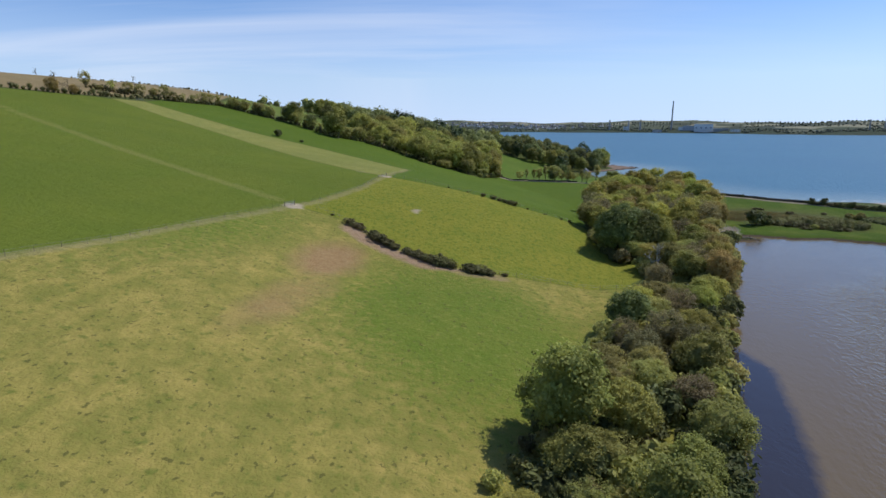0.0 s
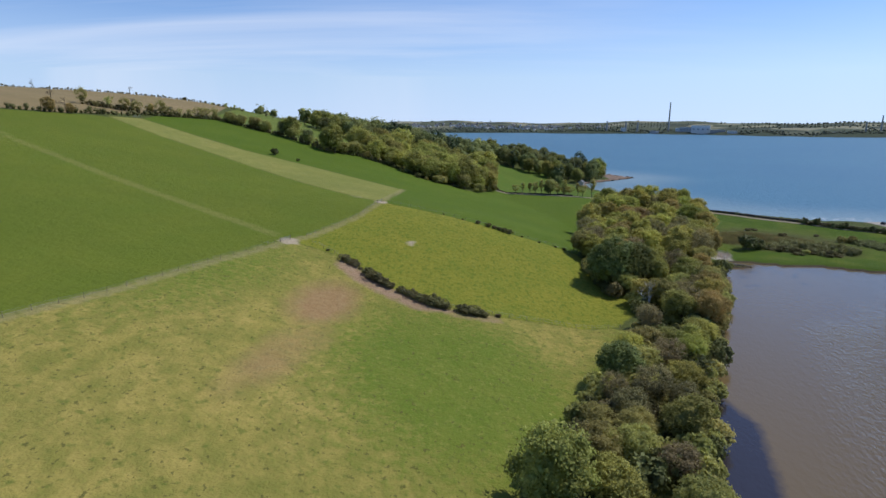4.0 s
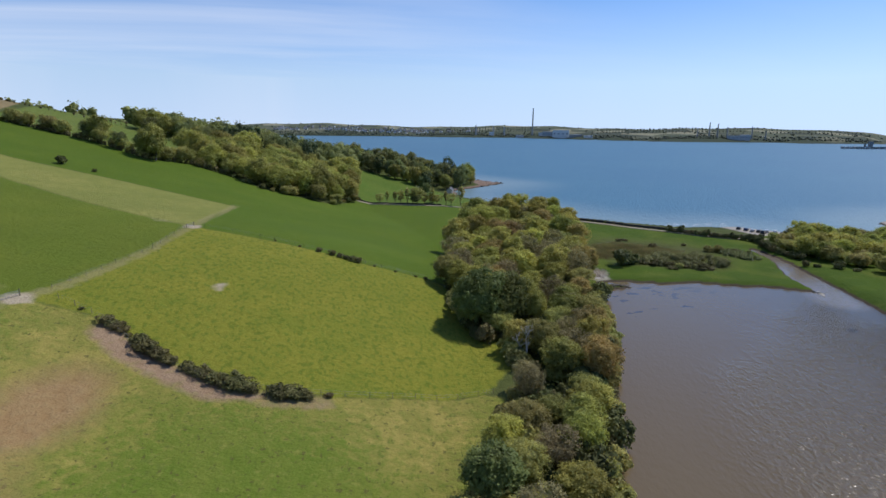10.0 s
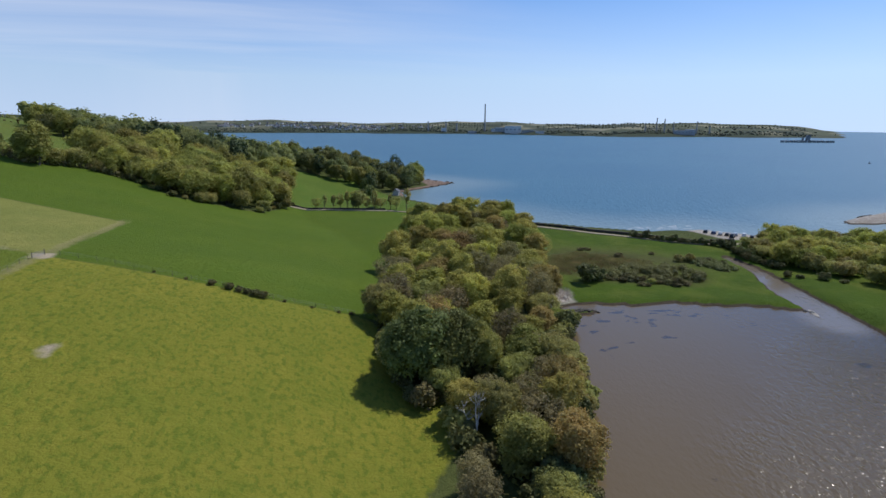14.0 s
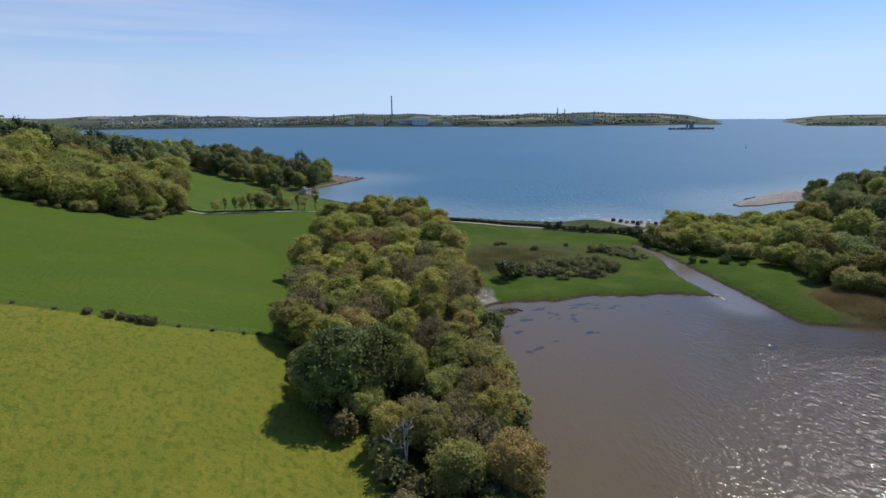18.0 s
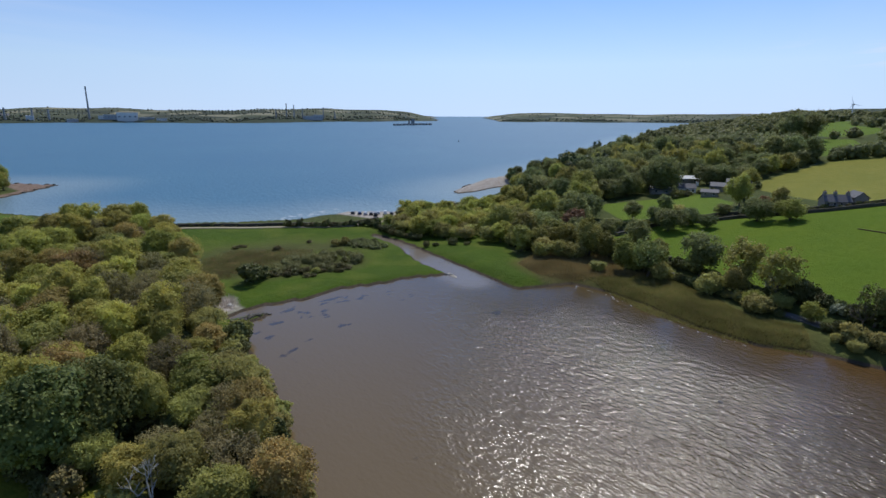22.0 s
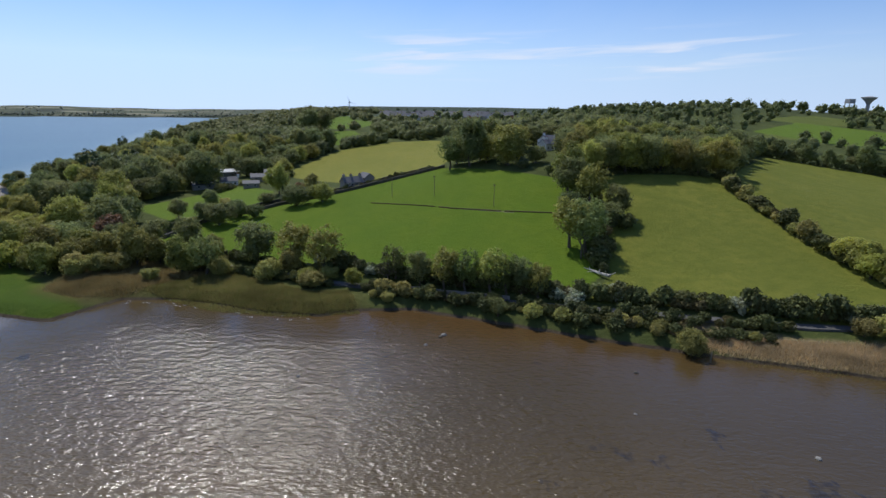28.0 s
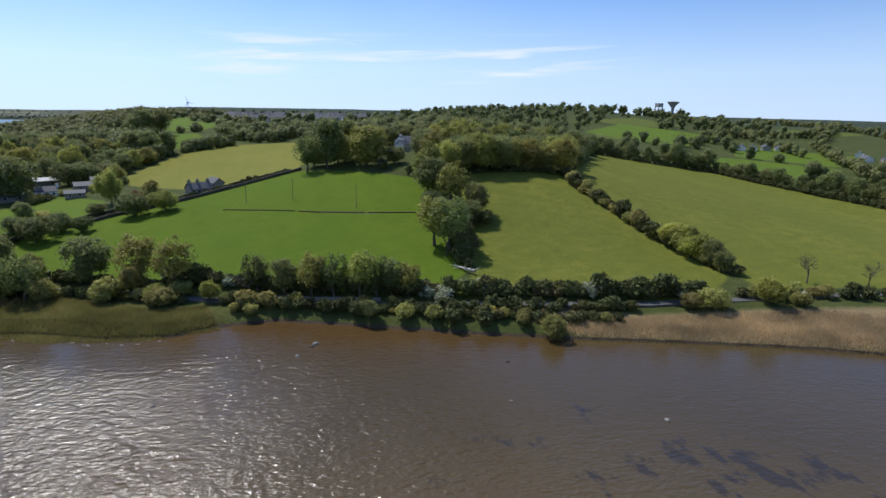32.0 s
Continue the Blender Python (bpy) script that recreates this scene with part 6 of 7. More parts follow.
# reeds: one mesh of upright blades for each bed
def reeds(outline, count, low, high, material, label, seed, fade=5.0):
    rng = np.random.default_rng(seed)
    x0, x1 = min(p[0] for p in outline), max(p[0] for p in outline)
    y0, y1 = min(p[1] for p in outline), max(p[1] for p in outline)
    P = np.stack([rng.uniform(x0, x1, count * 4), rng.uniform(y0, y1, count * 4)], 1)
    d = inside_distance(P[:, 0], P[:, 1], outline)
    P = P[d > fade * rng.uniform(0, 1, len(P)) * rng.uniform(0, 1, len(P))][:count]
    n = len(P)
    z = np.maximum(height(P[:, 0], P[:, 1]), -0.2)
    h, t = rng.uniform(low, high, n), rng.uniform(0, 3.14, n)
    w = rng.uniform(0.04, 0.09, n)
    dx, dy = np.cos(t) * w, np.sin(t) * w
    lx, ly = rng.normal(0, 0.14, n) * h, rng.normal(0, 0.14, n) * h
    a = np.stack([P[:, 0] - dx, P[:, 1] - dy, z], 1)
    b = np.stack([P[:, 0] + dx, P[:, 1] + dy, z], 1)
    c = np.stack([P[:, 0] + lx, P[:, 1] + ly, z + h], 1)
    V = np.stack([a, b, c], 1).reshape(-1, 3)
    return tagged(part("reeds", raw_mesh("reeds", V, np.arange(len(V)).reshape(-1, 3), np.zeros((0, 4), int)), material), label, "reeds", kind="stuff")


reeds([(105, 206), (110, 203.5), (114, 207), (116, 214), (112, 217), (108, 213)], 500, 0.8, 1.6, LEAF["pale"], "bleached pale reeds beside the spit", 3)
reeds(FIELDS["reed"], 26000, 0.5, 1.1, LEAF["brown"], "dry brown reed bed behind the marsh grass", 1, 6.0)
reeds([(168, 77), (167.5, 95), (174, 115), (184, 129), (189, 137), (204, 119), (192, 103), (182, 92), (181, 80)], 60000, 0.35, 0.95, LEAF["sedge"], "olive-green reed bed at the water's edge", 6, 3.0)
reeds([(146, 10), (134, 3), (119, -27), (107, -49), (90, -72), (100, -90), (116, -66), (126, -40), (134, -16)], 70000, 0.5, 1.0, LEAF["straw"], "dry straw-coloured reed bed at the water's edge", 2)

reeds([(146, 9), (135, 3), (120, -27), (108, -49), (92, -72), (88, -72), (104, -50), (116, -27), (131, 4)], 9000, 0.3, 0.7, LEAF["reed"], "green fringe of young reeds at the water", 4, 2.0)

reeds([(118, 232), (124, 228), (140, 230), (158, 226), (166, 236), (160, 246), (146, 260), (130, 256), (122, 244)], 16000, 0.3, 0.7, LEAF["reed"], "brown rushes and dead grass of the upper marsh", 5, 14.0)

def foam_flecks(points, count, spread, seed, label):
    """Short broken crests where the chop meets the shore."""
    rng = random.Random(seed)
    v, f = [], []
    for _ in range(count):
        i = rng.randrange(len(points) - 1)
        (ax, ay), (bx, by), q = points[i], points[i + 1], rng.random()
        n = math.hypot(bx - ax, by - ay)
        ux, uy, off = (bx - ax) / n, (by - ay) / n, rng.uniform(0.4, spread)
        cx, cy = ax + (bx - ax) * q - uy * off * 1.0, ay + (by - ay) * q + ux * off * 1.0
        w, d, o = rng.uniform(0.2, 0.7), rng.uniform(0.05, 0.12), len(v)
        v += [(cx - ux * w, cy - uy * w, 0.03), (cx - uy * d, cy + ux * d, 0.03), (cx + ux * w, cy + uy * w, 0.03), (cx + uy * d, cy - ux * d, 0.03), (cx, cy, 0.09)]
        f += [(o, o + 1, o + 4), (o + 1, o + 2, o + 4), (o + 2, o + 3, o + 4), (o + 3, o, o + 4)]
    tagged(part("foam", mesh_of("foam", v, f), FOAM), label, "foam", kind="stuff")


foam_flecks([(168, 88), (172, 102), (180, 116), (185, 128), (187, 140)], 46, 4.0, 4, "small white ripples breaking against the reed bed")


def gravel_bar(x, y, turn, length, width):
    bm = boulder(7, 1.0)
    for q in bm.verts:
        q.co = Vector((q.co.x * length, q.co.y * width, q.co.z * 0.4))
    ob = part("gravel_bar", bm, SHINGLE)
    ob.matrix_basis = pose(x, y, 0.02, 0, 0, turn)
    tagged(ob, "pale gravel bar at the mouth of the creek", "gravel bar")


gravel_bar(171.8, 176.5, 62, 3.2, 0.8)


def mooring_post(x, y, h):
    v, f = [], []
    tube(v, f, (0, 0, -1.0), (0.05, 0, h), 0.16, 0.13, 8)
    ob = part("mooring_post", mesh_of("mooring_post", v, f), WOOD)
    ob.matrix_basis = pose(x, y, 0, 2, 3, 0)
    tagged(ob, "dark weathered wooden post standing in the water", "post")


mooring_post(130.6, 3.4, 2.4)


def gate_pillar(x, y):
    ob = new("gate_pillar")
    bm = bmesh.new()
    bmesh.ops.create_cube(bm, size=1.0, matrix=Matrix.Translation((0, 0, 0.9)) @ Matrix.Diagonal((0.9, 0.9, 2.2, 1)))
    bmesh.ops.bevel(bm, geom=list(bm.edges), offset=0.05, segments=1, affect="EDGES")
    part("shaft", bm, DARK_STONE, ob)
    bm = bmesh.new()
    bmesh.ops.create_cube(bm, size=1.0, matrix=Matrix.Translation((0, 0, 2.1)) @ Matrix.Diagonal((1.1, 1.1, 0.22, 1)))
    bmesh.ops.bevel(bm, geom=list(bm.edges), offset=0.06, segments=1, affect="EDGES")
    part("cap", bm, DARK_STONE, ob)
    ob.matrix_basis = pose(x, y, zat(x, y), 0, 0, 30)
    tagged(ob, "dark square stone gate pillar beside the shore road", "pillar")


gate_pillar(216, 120)

# fallen bleached trunk
def fallen(x, y, turn):
    ob = new("fallen_trunk")
    v, f = [], []
    tube(v, f, (-4.6, 0, 0.4), (-1.6, 0.5, 0.5), 0.42, 0.36, 8)
    tube(v, f, (-1.6, 0.5, 0.5), (0.8, 0.1, 0.6), 0.36, 0.28, 8)
    tube(v, f, (0.8, 0.1, 0.6), (4.2, -0.6, 0.35), 0.28, 0.12, 8)
    part("trunk", mesh_of("trunk", v, f), PALE_BARK, ob)
    for a, b in (((1.0, 0.2, 0.6), (3.2, 1.6, 1.2)), ((2.4, 0, 0.5), (4.4, -1.5, 0.9)), ((-1, 0.2, 0.6), (0.4, -1.4, 1.1)), ((-3.6, 0.2, 0.5), (-4.6, 1.6, 1.9)), ((-2.4, 0.4, 0.5), (-1.8, 2.0, 1.5)), ((0.2, 0.2, 0.6), (1.4, 2.2, 0.5)), ((-4.2, 0, 0.4), (-5.6, -1.0, 1.4))):
        v, f = [], []
        tube(v, f, a, b, 0.16, 0.06, 6)
        part("branch", mesh_of("branch", v, f), PALE_BARK, ob)
    ob.matrix_basis = pose(x, y, zat(x, y), 0, 3, turn) @ Matrix.Scale(1.1, 4)
    tagged(ob, "bleached fallen tree trunk lying on the grass", "log")


fallen(176.5, 9.2, 20)

# ---- buildings ----
def box(bm, x0, x1, y0, y1, z0, z1):
    v = [bm.verts.new(p) for p in ((x0, y0, z0), (x1, y0, z0), (x1, y1, z0), (x0, y1, z0), (x0, y0, z1), (x1, y0, z1), (x1, y1, z1), (x0, y1, z1))]
    for q in ((0, 3, 2, 1), (4, 5, 6, 7), (0, 1, 5, 4), (1, 2, 6, 5), (2, 3, 7, 6), (3, 0, 4, 7)):
        bm.faces.new([v[i] for i in q])


def box_mesh(name, *size):
    bm = bmesh.new()
    box(bm, *size)
    mesh = bpy.data.meshes.new(name)
    bm.to_mesh(mesh)
    bm.free()
    return mesh


def gabled(L, W, eaves, ridge):
    bm = bmesh.new()
    p = [bm.verts.new(q) for q in ((-L, -W, -1), (L, -W, -1), (L, W, -1), (-L, W, -1), (-L, -W, eaves), (L, -W, eaves), (L, W, eaves), (-L, W, eaves), (-L, 0, ridge), (L, 0, ridge))]
    for q in ((0, 1, 5, 4), (2, 3, 7, 6), (1, 2, 6, 9, 5), (3, 0, 4, 8, 7)):
        bm.faces.new([p[i] for i in q])
    return bm


def roof_slab(L, W, eaves, ridge, side):
    """One slope with its overhang and thickness."""
    o, t = 0.35, 0.18
    k = (ridge - eaves) / W
    y0, y1 = side * (W + o), 0.0
    z0, z1 = eaves - k * o + 0.03, ridge + 0.03
    bm = bmesh.new()
    v = [bm.verts.new(q) for q in ((-L - o, y0, z0), (L + o, y0, z0), (L + o, y1, z1), (-L - o, y1, z1), (-L - o, y0, z0 + t), (L + o, y0, z0 + t), (L + o, y1, z1 + t), (-L - o, y1, z1 + t))]
    for q in ((0, 3, 2, 1), (4, 5, 6, 7), (0, 1, 5, 4), (1, 2, 6, 5), (2, 3, 7, 6), (3, 0, 4, 7)):
        bm.faces.new([v[i] for i in q])
    bmesh.ops.recalc_face_normals(bm, faces=bm.faces)
    return bm


def house(x, y, turn, L, W, eaves, ridge, walls, roof, label, chimneys=(), windows=3, storeys=1, name="house", z=None, category="house", group=""):
    ob = new(name)
    part("wall", gabled(L, W, eaves, ridge), walls, ob)
    for side in (-1, 1):
        part("roof", roof_slab(L, W, eaves, ridge, side), roof, ob)
    for cx in chimneys:
        c = part("chimney", box_mesh("chimney", cx - 0.55, cx + 0.55, -0.5, 0.5, ridge - 0.8, ridge + 1.3), walls, ob)
        part("chimney_pot", box_mesh("chimney_pot", cx - 0.2, cx + 0.2, -0.2, 0.2, ridge + 1.3, ridge + 1.8), BRICK, c)
    for side in (-1, 1):
        for s in range(storeys):
            for i in range(windows):
                wx = -L + (i + 0.5) * 2 * L / windows
                zz = 0.9 + s * 2.7
                w = part("window", box_mesh("window", wx - 0.6, wx + 0.6, side * W - 0.06, side * W + 0.06, zz, zz + 1.3), RENDER_WHITE, ob)
                part("pane", box_mesh("pane", wx - 0.5, wx + 0.5, side * W - 0.09, side * W + 0.09, zz + 0.1, zz + 1.2), GLASS, w)
    part("door", box_mesh("door", -0.1, 0.9, -W - 0.07, -W + 0.05, 0, 2.05), WOOD, ob)
    ob.matrix_basis = pose(x, y, zat(x, y) if z is None else z, 0, 0, turn)
    return tagged(ob, label, category, group)


house(300, 79, 118, 4.9, 2.6, 2.6, 4.9, RENDER_GREY, SLATE, "grey stone cottage with slate roof and three chimneys", (-4.3, 0.4, 4.3), 4)
house(306, 72, 28, 3.4, 2.6, 2.6, 4.6, RENDER_GREY, SLATE, "grey stone outbuilding with slate roof", (), 1, 1, "outbuilding", None, "outbuilding")
house(358, 128, 105, 7.5, 3.6, 2.6, 4.2, STONE, SLATE, "long grey farm shed with dark roof", (), 3, 1, "farm_shed", None, "shed")
house(372, 124, 100, 6, 3.4, 2.8, 4.4, STONE, SLATE, "grey farm shed with dark roof", (), 3, 1, "farm_shed", None, "shed")
house(350, 146, 112, 4.4, 3.0, 2.8, 4.8, RENDER_WHITE, SLATE, "white farmhouse with slate roof", (-5.2, 5.2), 3)
house(388, 154, 118, 6.5, 3.2, 2.6, 4.0, STONE, TIN, "long farm shed with pale tin roof", (), 2, 1, "farm_shed", None, "shed")
house(378, 165, 112, 4, 2.8, 2.6, 4.2, RENDER_WHITE, SLATE, "small white farm building with slate roof", (), 2, 1, "farm_shed", None, "shed")
house(345, 158, 112, 5.5, 3, 2.4, 3.8, STONE, SLATE, "low grey farm shed with slate roof", (), 2, 1, "farm_shed", None, "shed")
house(338, 132, 100, 4, 2.6, 2.4, 3.6, STONE, SLATE, "small grey store with dark roof", (), 2, 1, "farm_shed", None, "shed")
house(338, -34, 118, 7.5, 4.0, 4.6, 7.0, RENDER_WHITE, SLATE, "white country house half hidden among trees", (-6.8, 6.8), 5, 1)
house(327, -27, 118, 3.2, 2.8, 3.8, 6.0, RENDER_WHITE, SLATE, "white gabled wing of the country house", (0,), 2, 1)
house(420, 222, 110, 7, 4, 2.8, 4.6, RENDER_GREY, TIN, "low pale-roofed house among shore trees", (-6,), 3, 1)
house(116, 452, 60, 2.4, 2.0, 2.8, 4.4, PALE_STONE, SLATE, "small stone boathouse by the shore", (), 1)
for x, y, t, walls in ((405, -398, 130, RENDER_WHITE), (404, -412, 128, RENDER_WHITE), (404, -430, 136, RENDER_GREY), (400, -444, 130, RENDER_WHITE), (394, -456, 130, RENDER_WHITE), (352, -490, 120, RENDER_WHITE), (334, -468, 140, RENDER_WHITE), (322, -484, 50, RENDER_GREY)):
    house(x, y, t, 7, 3.6, 2.8, 5.0, walls, SLATE, "distant bungalow on the valley side", (-5.5,), 3, 1, "bungalow", None, "house", "bungalows of the valley")
for row in range(4):
    for i in range(13):
        az, r = 93.2 + 1.0 * i + 0.42 * (row % 2) + 0.2 * math.sin(i * 2.3), 790 + 84 * row + 22 * math.sin(i * 1.3 + row)
        x, y = 31 + r * math.sin(radians(az)), 78 + r * math.cos(radians(az))
        house(x, y, 8 * math.sin(i * 0.7) - az + 4 * (i % 3), 6.5, 3.8, 5.0, 7.6, (RENDER_GREY, BRICK, RENDER_GREY, RENDER_WHITE)[(i + row) % 4], SLATE, "distant two-storey house on the ridge", (3,) if i % 2 else (), 0, 2, "ridge_house", None, "house", "houses on the ridge")

# poles in the bright field and a low bank across it
def pole(x, y, h=8.5):
    ob = new("utility_pole")
    v, f = [], []
    tube(v, f, (0, 0, -0.5), (0, 0, h), 0.14, 0.09, 8)
    part("post", mesh_of("post", v, f), WOOD, ob)
    part("crossarm", box_mesh("crossarm", -0.9, 0.9, -0.06, 0.06, h - 0.6, h - 0.45), WOOD, ob)
    ob.matrix_basis = pose(x, y, zat(x, y), 0, 0, 30)
    tagged(ob, "wooden utility pole in the field", "pole", "poles in the field")


pole(259, 45), pole(237, 25), pole(268, 62)
for run, wide in (([(264, 71), (258, 63), (252, 54.5), (246, 46.5)], 0.5), ([(245, 45.2), (240.6, 39.6), (235.6, 31.4), (231, 23.6)], 0.7), ([(230.4, 22.4), (227, 15.4), (223.4, 7.4), (221.6, 4)], 0.6)):
    tagged(part("field_bank", ribbon(run, wide, 0.22, 1.5), EARTH), "low worn brown earth bank across the bright field", "bank")
tagged(part("farm_track", ribbon([(243, 43), (238.6, 36.8), (233.2, 28.2), (228, 19.6)], 0.4, -0.02, 1.5), TRACK), "faint dry farm track across the field", "track")

# ---- water towers and wind turbine on the eastern skyline ----
def ring(name, profile, sides=20):
    """A turned shape from a list of (radius, height)."""
    v, f = [], []
    for r, z in profile:
        v += [(r * math.cos(6.28318 * i / sides), r * math.sin(6.28318 * i / sides), z) for i in range(sides)]
    for j in range(len(profile) - 1):
        for i in range(sides):
            f.append((j * sides + i, j * sides + (i + 1) % sides, (j + 1) * sides + (i + 1) % sides, (j + 1) * sides + i))
    f.append(tuple((len(profile) - 1) * sides + i for i in range(sides)))
    return mesh_of(name, v, f)


def water_tower(x, y):
    ob = new("water_tower")
    part("shaft", ring("shaft", [(3.0, -14), (2.4, 6), (2.4, 12)]), CONCRETE, ob)
    part("bowl", ring("bowl", [(2.4, 12), (5, 16), (9.5, 20.5), (9.7, 21.5)]), CONCRETE, ob)
    part("roof", ring("roof", [(9.7, 21.5), (5, 22.4), (0.5, 22.8)]), CONCRETE, ob)
    ob.matrix_basis = pose(x, y, 59)
    tagged(ob, "funnel-shaped concrete water tower on the skyline", "water tower")


def tank_tower(x, y):
    ob = new("tank_tower")
    part("tank", box_mesh("tank", -4.5, 4.5, -4.5, 4.5, 12, 18), CONCRETE, ob)
    for a in (-3.8, 3.8):
        for b in (-3.8, 3.8):
            part("leg", box_mesh("leg", a - 0.5, a + 0.5, b - 0.5, b + 0.5, -14, 12), CONCRETE, ob)
    ob.matrix_basis = pose(x, y, 60)
    tagged(ob, "square concrete water tank on legs", "water tower")


water_tower(729, -640), tank_tower(741, -622)


def wind_turbine(x, y):
    ob = new("wind_turbine")
    v, f = [], []
    tube(v, f, (0, 0, -20), (0, 0, 30), 1.2, 0.7, 8)
    part("tower", mesh_of("tower", v, f), RENDER_WHITE, ob)
    part("nacelle", box_mesh("nacelle", -2, 2, -0.9, 0.9, 29.5, 31.3), RENDER_WHITE, ob)
    for a in (100, 220, 340):
        v, f = [], []
        tube(v, f, (0, -1.2, 30.4), (13 * math.sin(radians(a)), -1.2, 30.4 + 13 * math.cos(radians(a))), 0.5, 0.12, 5)
        part("blade", mesh_of("blade", v, f), RENDER_WHITE, ob)
    ob.matrix_basis = pose(x, y, 34, 0, 0, -70)
    tagged(ob, "small white wind turbine on the horizon", "wind turbine")


wind_turbine(1180, 82)

# ---- far shore: power station, town, refinery, jetty ----
def polar(az, r, x0=30, y0=77):
    return x0 + r * math.sin(radians(az)), y0 + r * math.cos(radians(az))


def stack(az, r, h, rad, label, category="chimney"):
    x, y = polar(az, shore(az) - 50)
    base = zat(x, y)
    ob = new("chimney_stack")
    part("shaft", ring("shaft", [(rad * 1.35, -3), (rad, h * 0.5), (rad * 0.8, h)], 14), CONCRETE, ob)
    part("rim", ring("rim", [(rad * 0.95, h - 2), (rad * 0.95, h + 0.5), (rad * 0.7, h + 0.5)], 14), STEEL, ob)
    ob.matrix_basis = pose(x, y, base)
    tagged(ob, label, category)


stack(22.05, 2850, 132, 3.2, "tall slender concrete power station chimney")
for az in (16.3, 18.1, 19.2):
    stack(az, 2860, 46, 4.0, "dark power station exhaust stack")
for az, h in ((38.6, 62), (39.3, 58), (40.1, 44), (42.1, 52), (37.6, 40), (43.2, 36)):
    stack(az, 2740, h, 2.6, "slim steel refinery stack")


def block(az, r, w, d, h, material, label):
    x, y = polar(az, shore(az) - 60 + 0.3 * (r - 2820))
    base = zat(x, y)
    ob = new("industrial_building")
    part("wall", box_mesh("wall", -w / 2, w / 2, -d / 2, d / 2, -3, h), material, ob)
    part("roof", box_mesh("roof", -w / 2 - 0.5, w / 2 + 0.5, -d / 2 - 0.5, d / 2 + 0.5, h, h + 0.8), TIN, ob)
    for i in range(4):
        part("window", box_mesh("window", -w / 2 + w * (i + 0.3) / 4, -w / 2 + w * (i + 0.7) / 4, -d / 2 - 0.2, -d / 2 + 0.2, h * 0.45, h * 0.6), STEEL, ob)
    ob.matrix_basis = pose(x, y, base, 0, 0, -az)
    tagged(ob, label, "industrial building")


for az, r, w, h, mt in ((24.9, 2830, 78, 34, RENDER_WHITE), (23.6, 2825, 50, 20, TIN), (23.0, 2830, 30, 14, RENDER_WHITE), (17.9, 2840, 26, 18, RENDER_WHITE), (26.4, 2835, 60, 12, CONCRETE), (20.8, 2840, 40, 10, TIN), (27.6, 2840, 40, 9, RENDER_WHITE), (40.8, 2720, 60, 16, TIN), (41.6, 2720, 40, 22, TIN)):
    block(az, r, w, 24, h, mt, "pale industrial building on the far shore")
for i in range(150):
    az = random.choice([random.uniform(-4, 9), random.uniform(9, 17), random.uniform(-4, 4), random.uniform(4, 12)])
    x, y = polar(az, shore(az) + random.choice([random.uniform(40, 130), random.uniform(120, 420)]))
    house(x, y, random.uniform(0, 180), 7, 4.5, 5.5, 9, random.choice([RENDER_WHITE, RENDER_WHITE, RENDER_GREY]), SLATE, "small pale house of the town across the harbour", (), 0, 2, "town_house", None, "house", "houses of the far town")


def sea_jetty(x0, y0, x1, y1):
    ob = new("tanker_jetty")
    n, a = math.hypot(x1 - x0, y1 - y0), math.degrees(math.atan2(y1 - y0, x1 - x0))
    part("deck", box_mesh("deck", 40, n - 40, -4, 4, 5, 7), CONCRETE, ob)
    for i in range(12):
        q = 10 + (n - 20) * i / 11
        part("dolphin", box_mesh("dolphin", q - 4, q + 4, -4, 4, -2, 6.5), CONCRETE, ob)
    part("loading_tower", box_mesh("loading_tower", n / 2 - 5, n / 2 + 5, -4, 4, 7, 22), STEEL, ob)
    part("crane", box_mesh("crane", n / 2 - 18, n / 2 - 14, -2, 2, 7, 17), STEEL, ob)
    ob.matrix_basis = pose(x0, y0, 0, 0, 0, a)
    tagged(ob, "tanker jetty with mooring dolphins in the harbour", "jetty")


sea_jetty(1545, 1400, 1715, 1350)


def buoy(x, y):
    ob = new("buoy")
    part("float", ring("float", [(1.2, -0.5), (1.6, 0.2), (1.4, 0.9), (0.4, 1.2)], 12), STEEL, ob)
    part("mast", ring("mast", [(0.25, 1.2), (0.15, 3.6)], 8), STEEL, ob)
    ob.matrix_basis = pose(x, y, 0)
    tagged(ob, "dark navigation buoy in the harbour", "buoy")


buoy(*polar(55.6, 980))

# ---- parked cars on the beach ----
PAINT = {n: Mat("car_paint_" + n).done(c, 0.3, 0.6) for n, c in (("white", (0.75, 0.75, 0.74)), ("black", (0.02, 0.02, 0.024)), ("silver", (0.42, 0.43, 0.45)), ("blue", (0.03, 0.05, 0.12)), ("red", (0.25, 0.02, 0.02)))}


def shell(profile, half):
    bm = bmesh.new()
    L = [bm.verts.new((x, -half, z)) for x, z in profile]
    R = [bm.verts.new((x, half, z)) for x, z in profile]
    bm.faces.new(L), bm.faces.new(R[::-1])
    for i in range(len(L)):
        j = (i + 1) % len(L)
        bm.faces.new((L[j], L[i], R[i], R[j]))
    bmesh.ops.recalc_face_normals(bm, faces=bm.faces)
    bmesh.ops.bevel(bm, geom=list(bm.edges), offset=0.05, segments=1, affect="EDGES")
    return bm


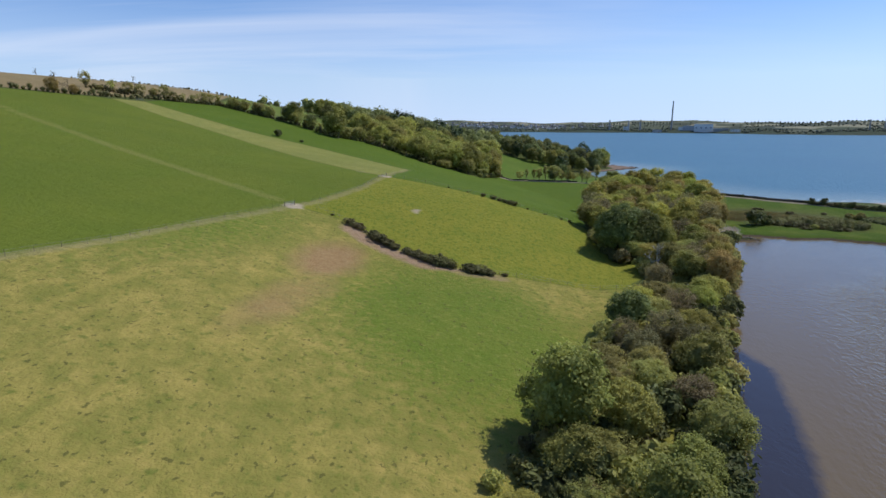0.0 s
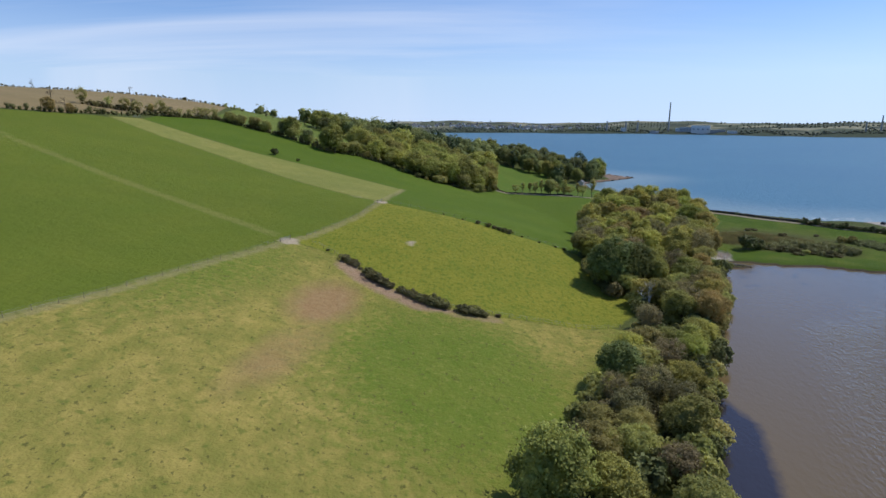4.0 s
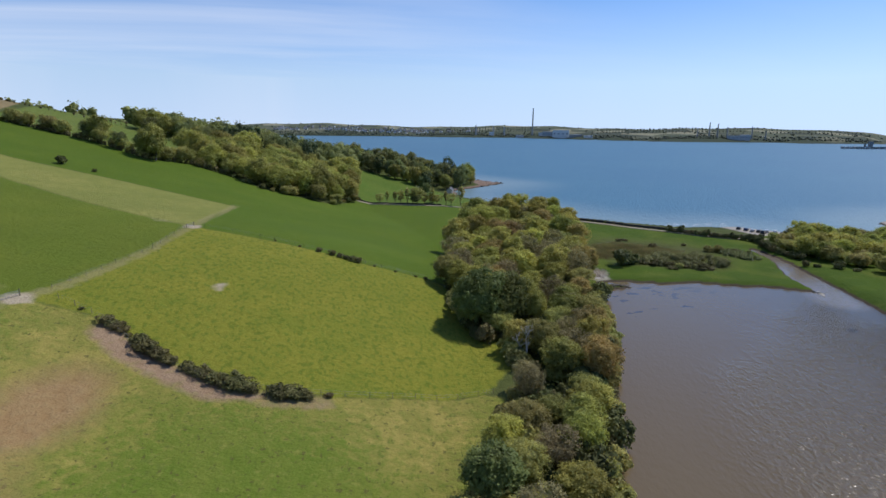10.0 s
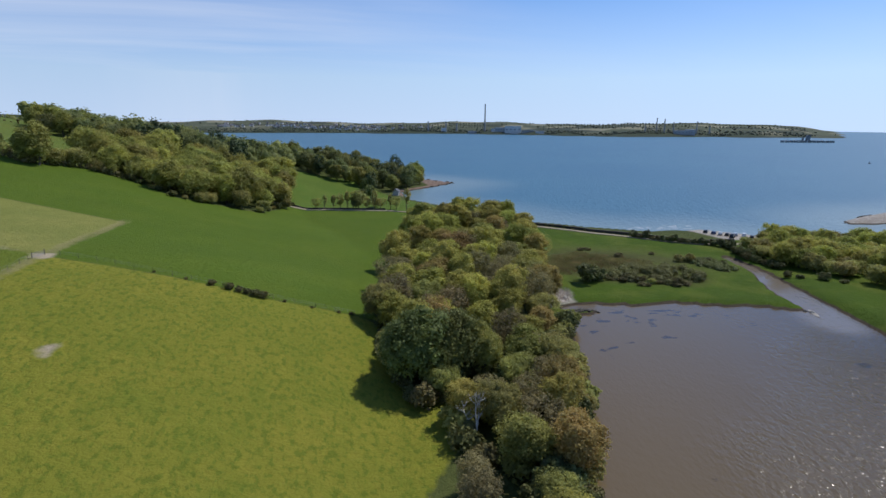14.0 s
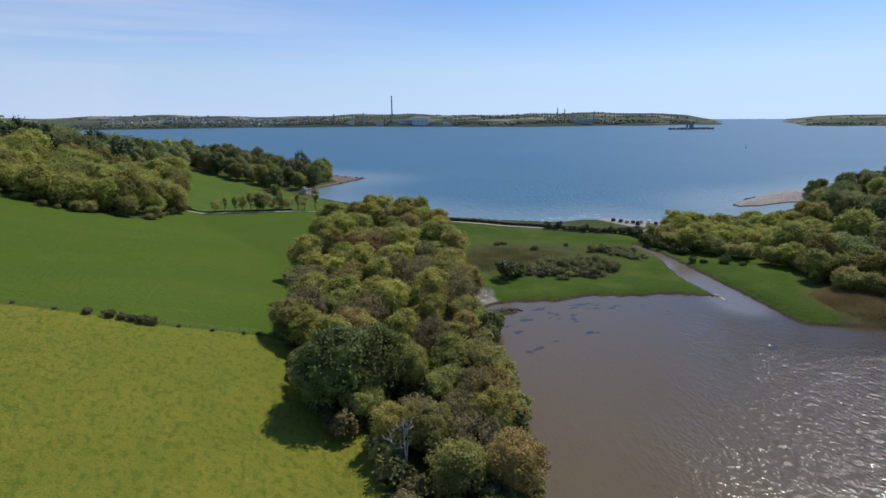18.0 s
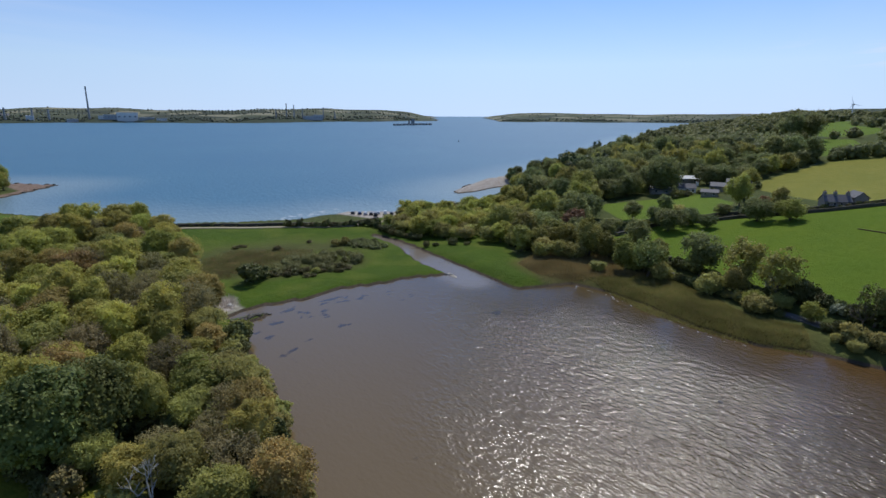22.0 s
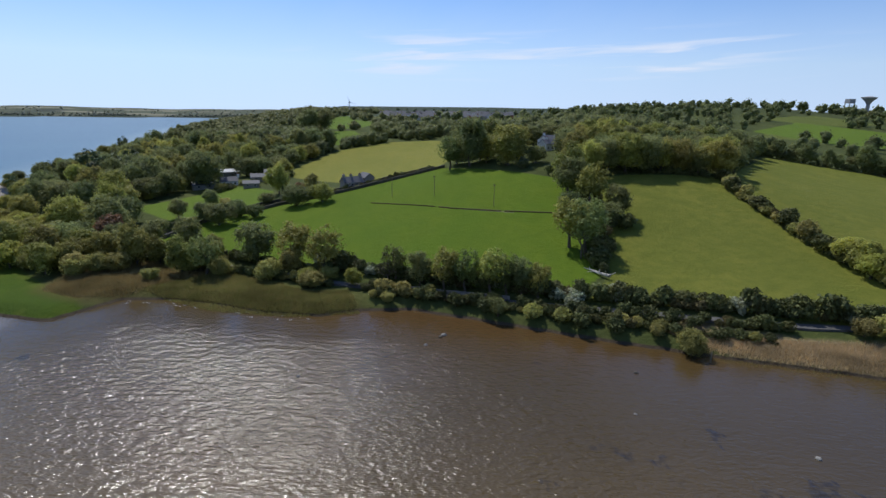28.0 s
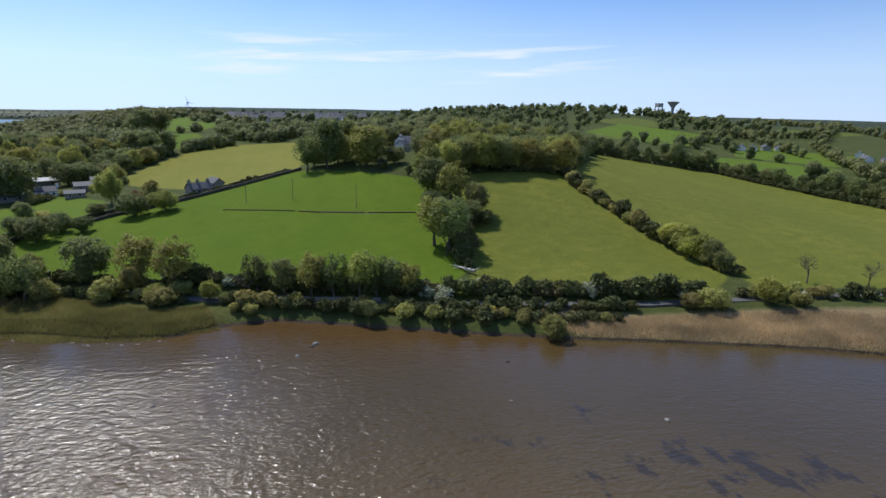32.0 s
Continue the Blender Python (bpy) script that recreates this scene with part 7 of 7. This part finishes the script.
def car(x, y, turn, paint, van=False):
    ob = new("van" if van else "car")
    top = 1.95 if van else 1.42
    part("body", shell([(-2.1, 0.35), (2.1, 0.35), (2.12, 0.72), (1.2, 0.92), (-2.1, 0.95)], 0.86), PAINT[paint], ob)
    part("cabin", shell([(-1.95, 0.93), (1.1, 0.93), (0.5, top), (-1.6, top)], 0.76), PAINT[paint], ob)
    part("windscreen", box_mesh("windscreen", -1.4, 0.55, -0.79, 0.79, 1.0, top - 0.12), GLASS, ob)
    v, f = [], []
    tube(v, f, (0, -0.12, 0), (0, 0.12, 0), 0.33, 0.33, 12)
    wheel = mesh_of("wheel", v, f)
    for wx in (-1.3, 1.3):
        for wy in (-0.8, 0.8):
            part("wheel", wheel, RUBBER, ob).matrix_basis = pose(wx, wy, 0.33)
    ob.matrix_basis = pose(x, y, zat(x, y) + 0.05, 0, 0, turn)
    tagged(ob, f"{paint} {'van' if van else 'car'} parked on the shingle beach", "van" if van else "car", "cars on the beach")


for x, y, t, p, van in ((227, 277, 40, "black", False), (228.5, 273.5, 38, "blue", False), (229.5, 270.5, 44, "silver", False), (231, 268, 40, "black", False), (229.5, 263.5, 35, "black", True), (235, 267, 42, "silver", False), (236, 263, 40, "white", True), (238, 260.5, 40, "black", False)):
    car(x, y, t, p, van)
# two cars on the shore road
car(124.5, -71, 65, "silver"), car(119, -88, 63, "white")

# broken surf on the bar off the beach
v, f = [], []
rng = random.Random(8)
for i in range(40):
    q = i / 39
    cx, cy = 198 + 36 * q + rng.uniform(-2, 2), 300 - 4 * q + rng.uniform(-5, 5)
    w, d = rng.uniform(0.5, 1.8), rng.uniform(0.2, 0.5)
    b = len(v)
    v += [(cx - w, cy + 0.5 * w, 0.04), (cx, cy - d, 0.04), (cx + w, cy - 0.5 * w, 0.04), (cx, cy + d, 0.12)]
    f += [(b, b + 1, b + 3), (b + 1, b + 2, b + 3)]
tagged(part("surf", mesh_of("surf", v, f), FOAM), "broken white surf on the bar", "surf", kind="stuff")
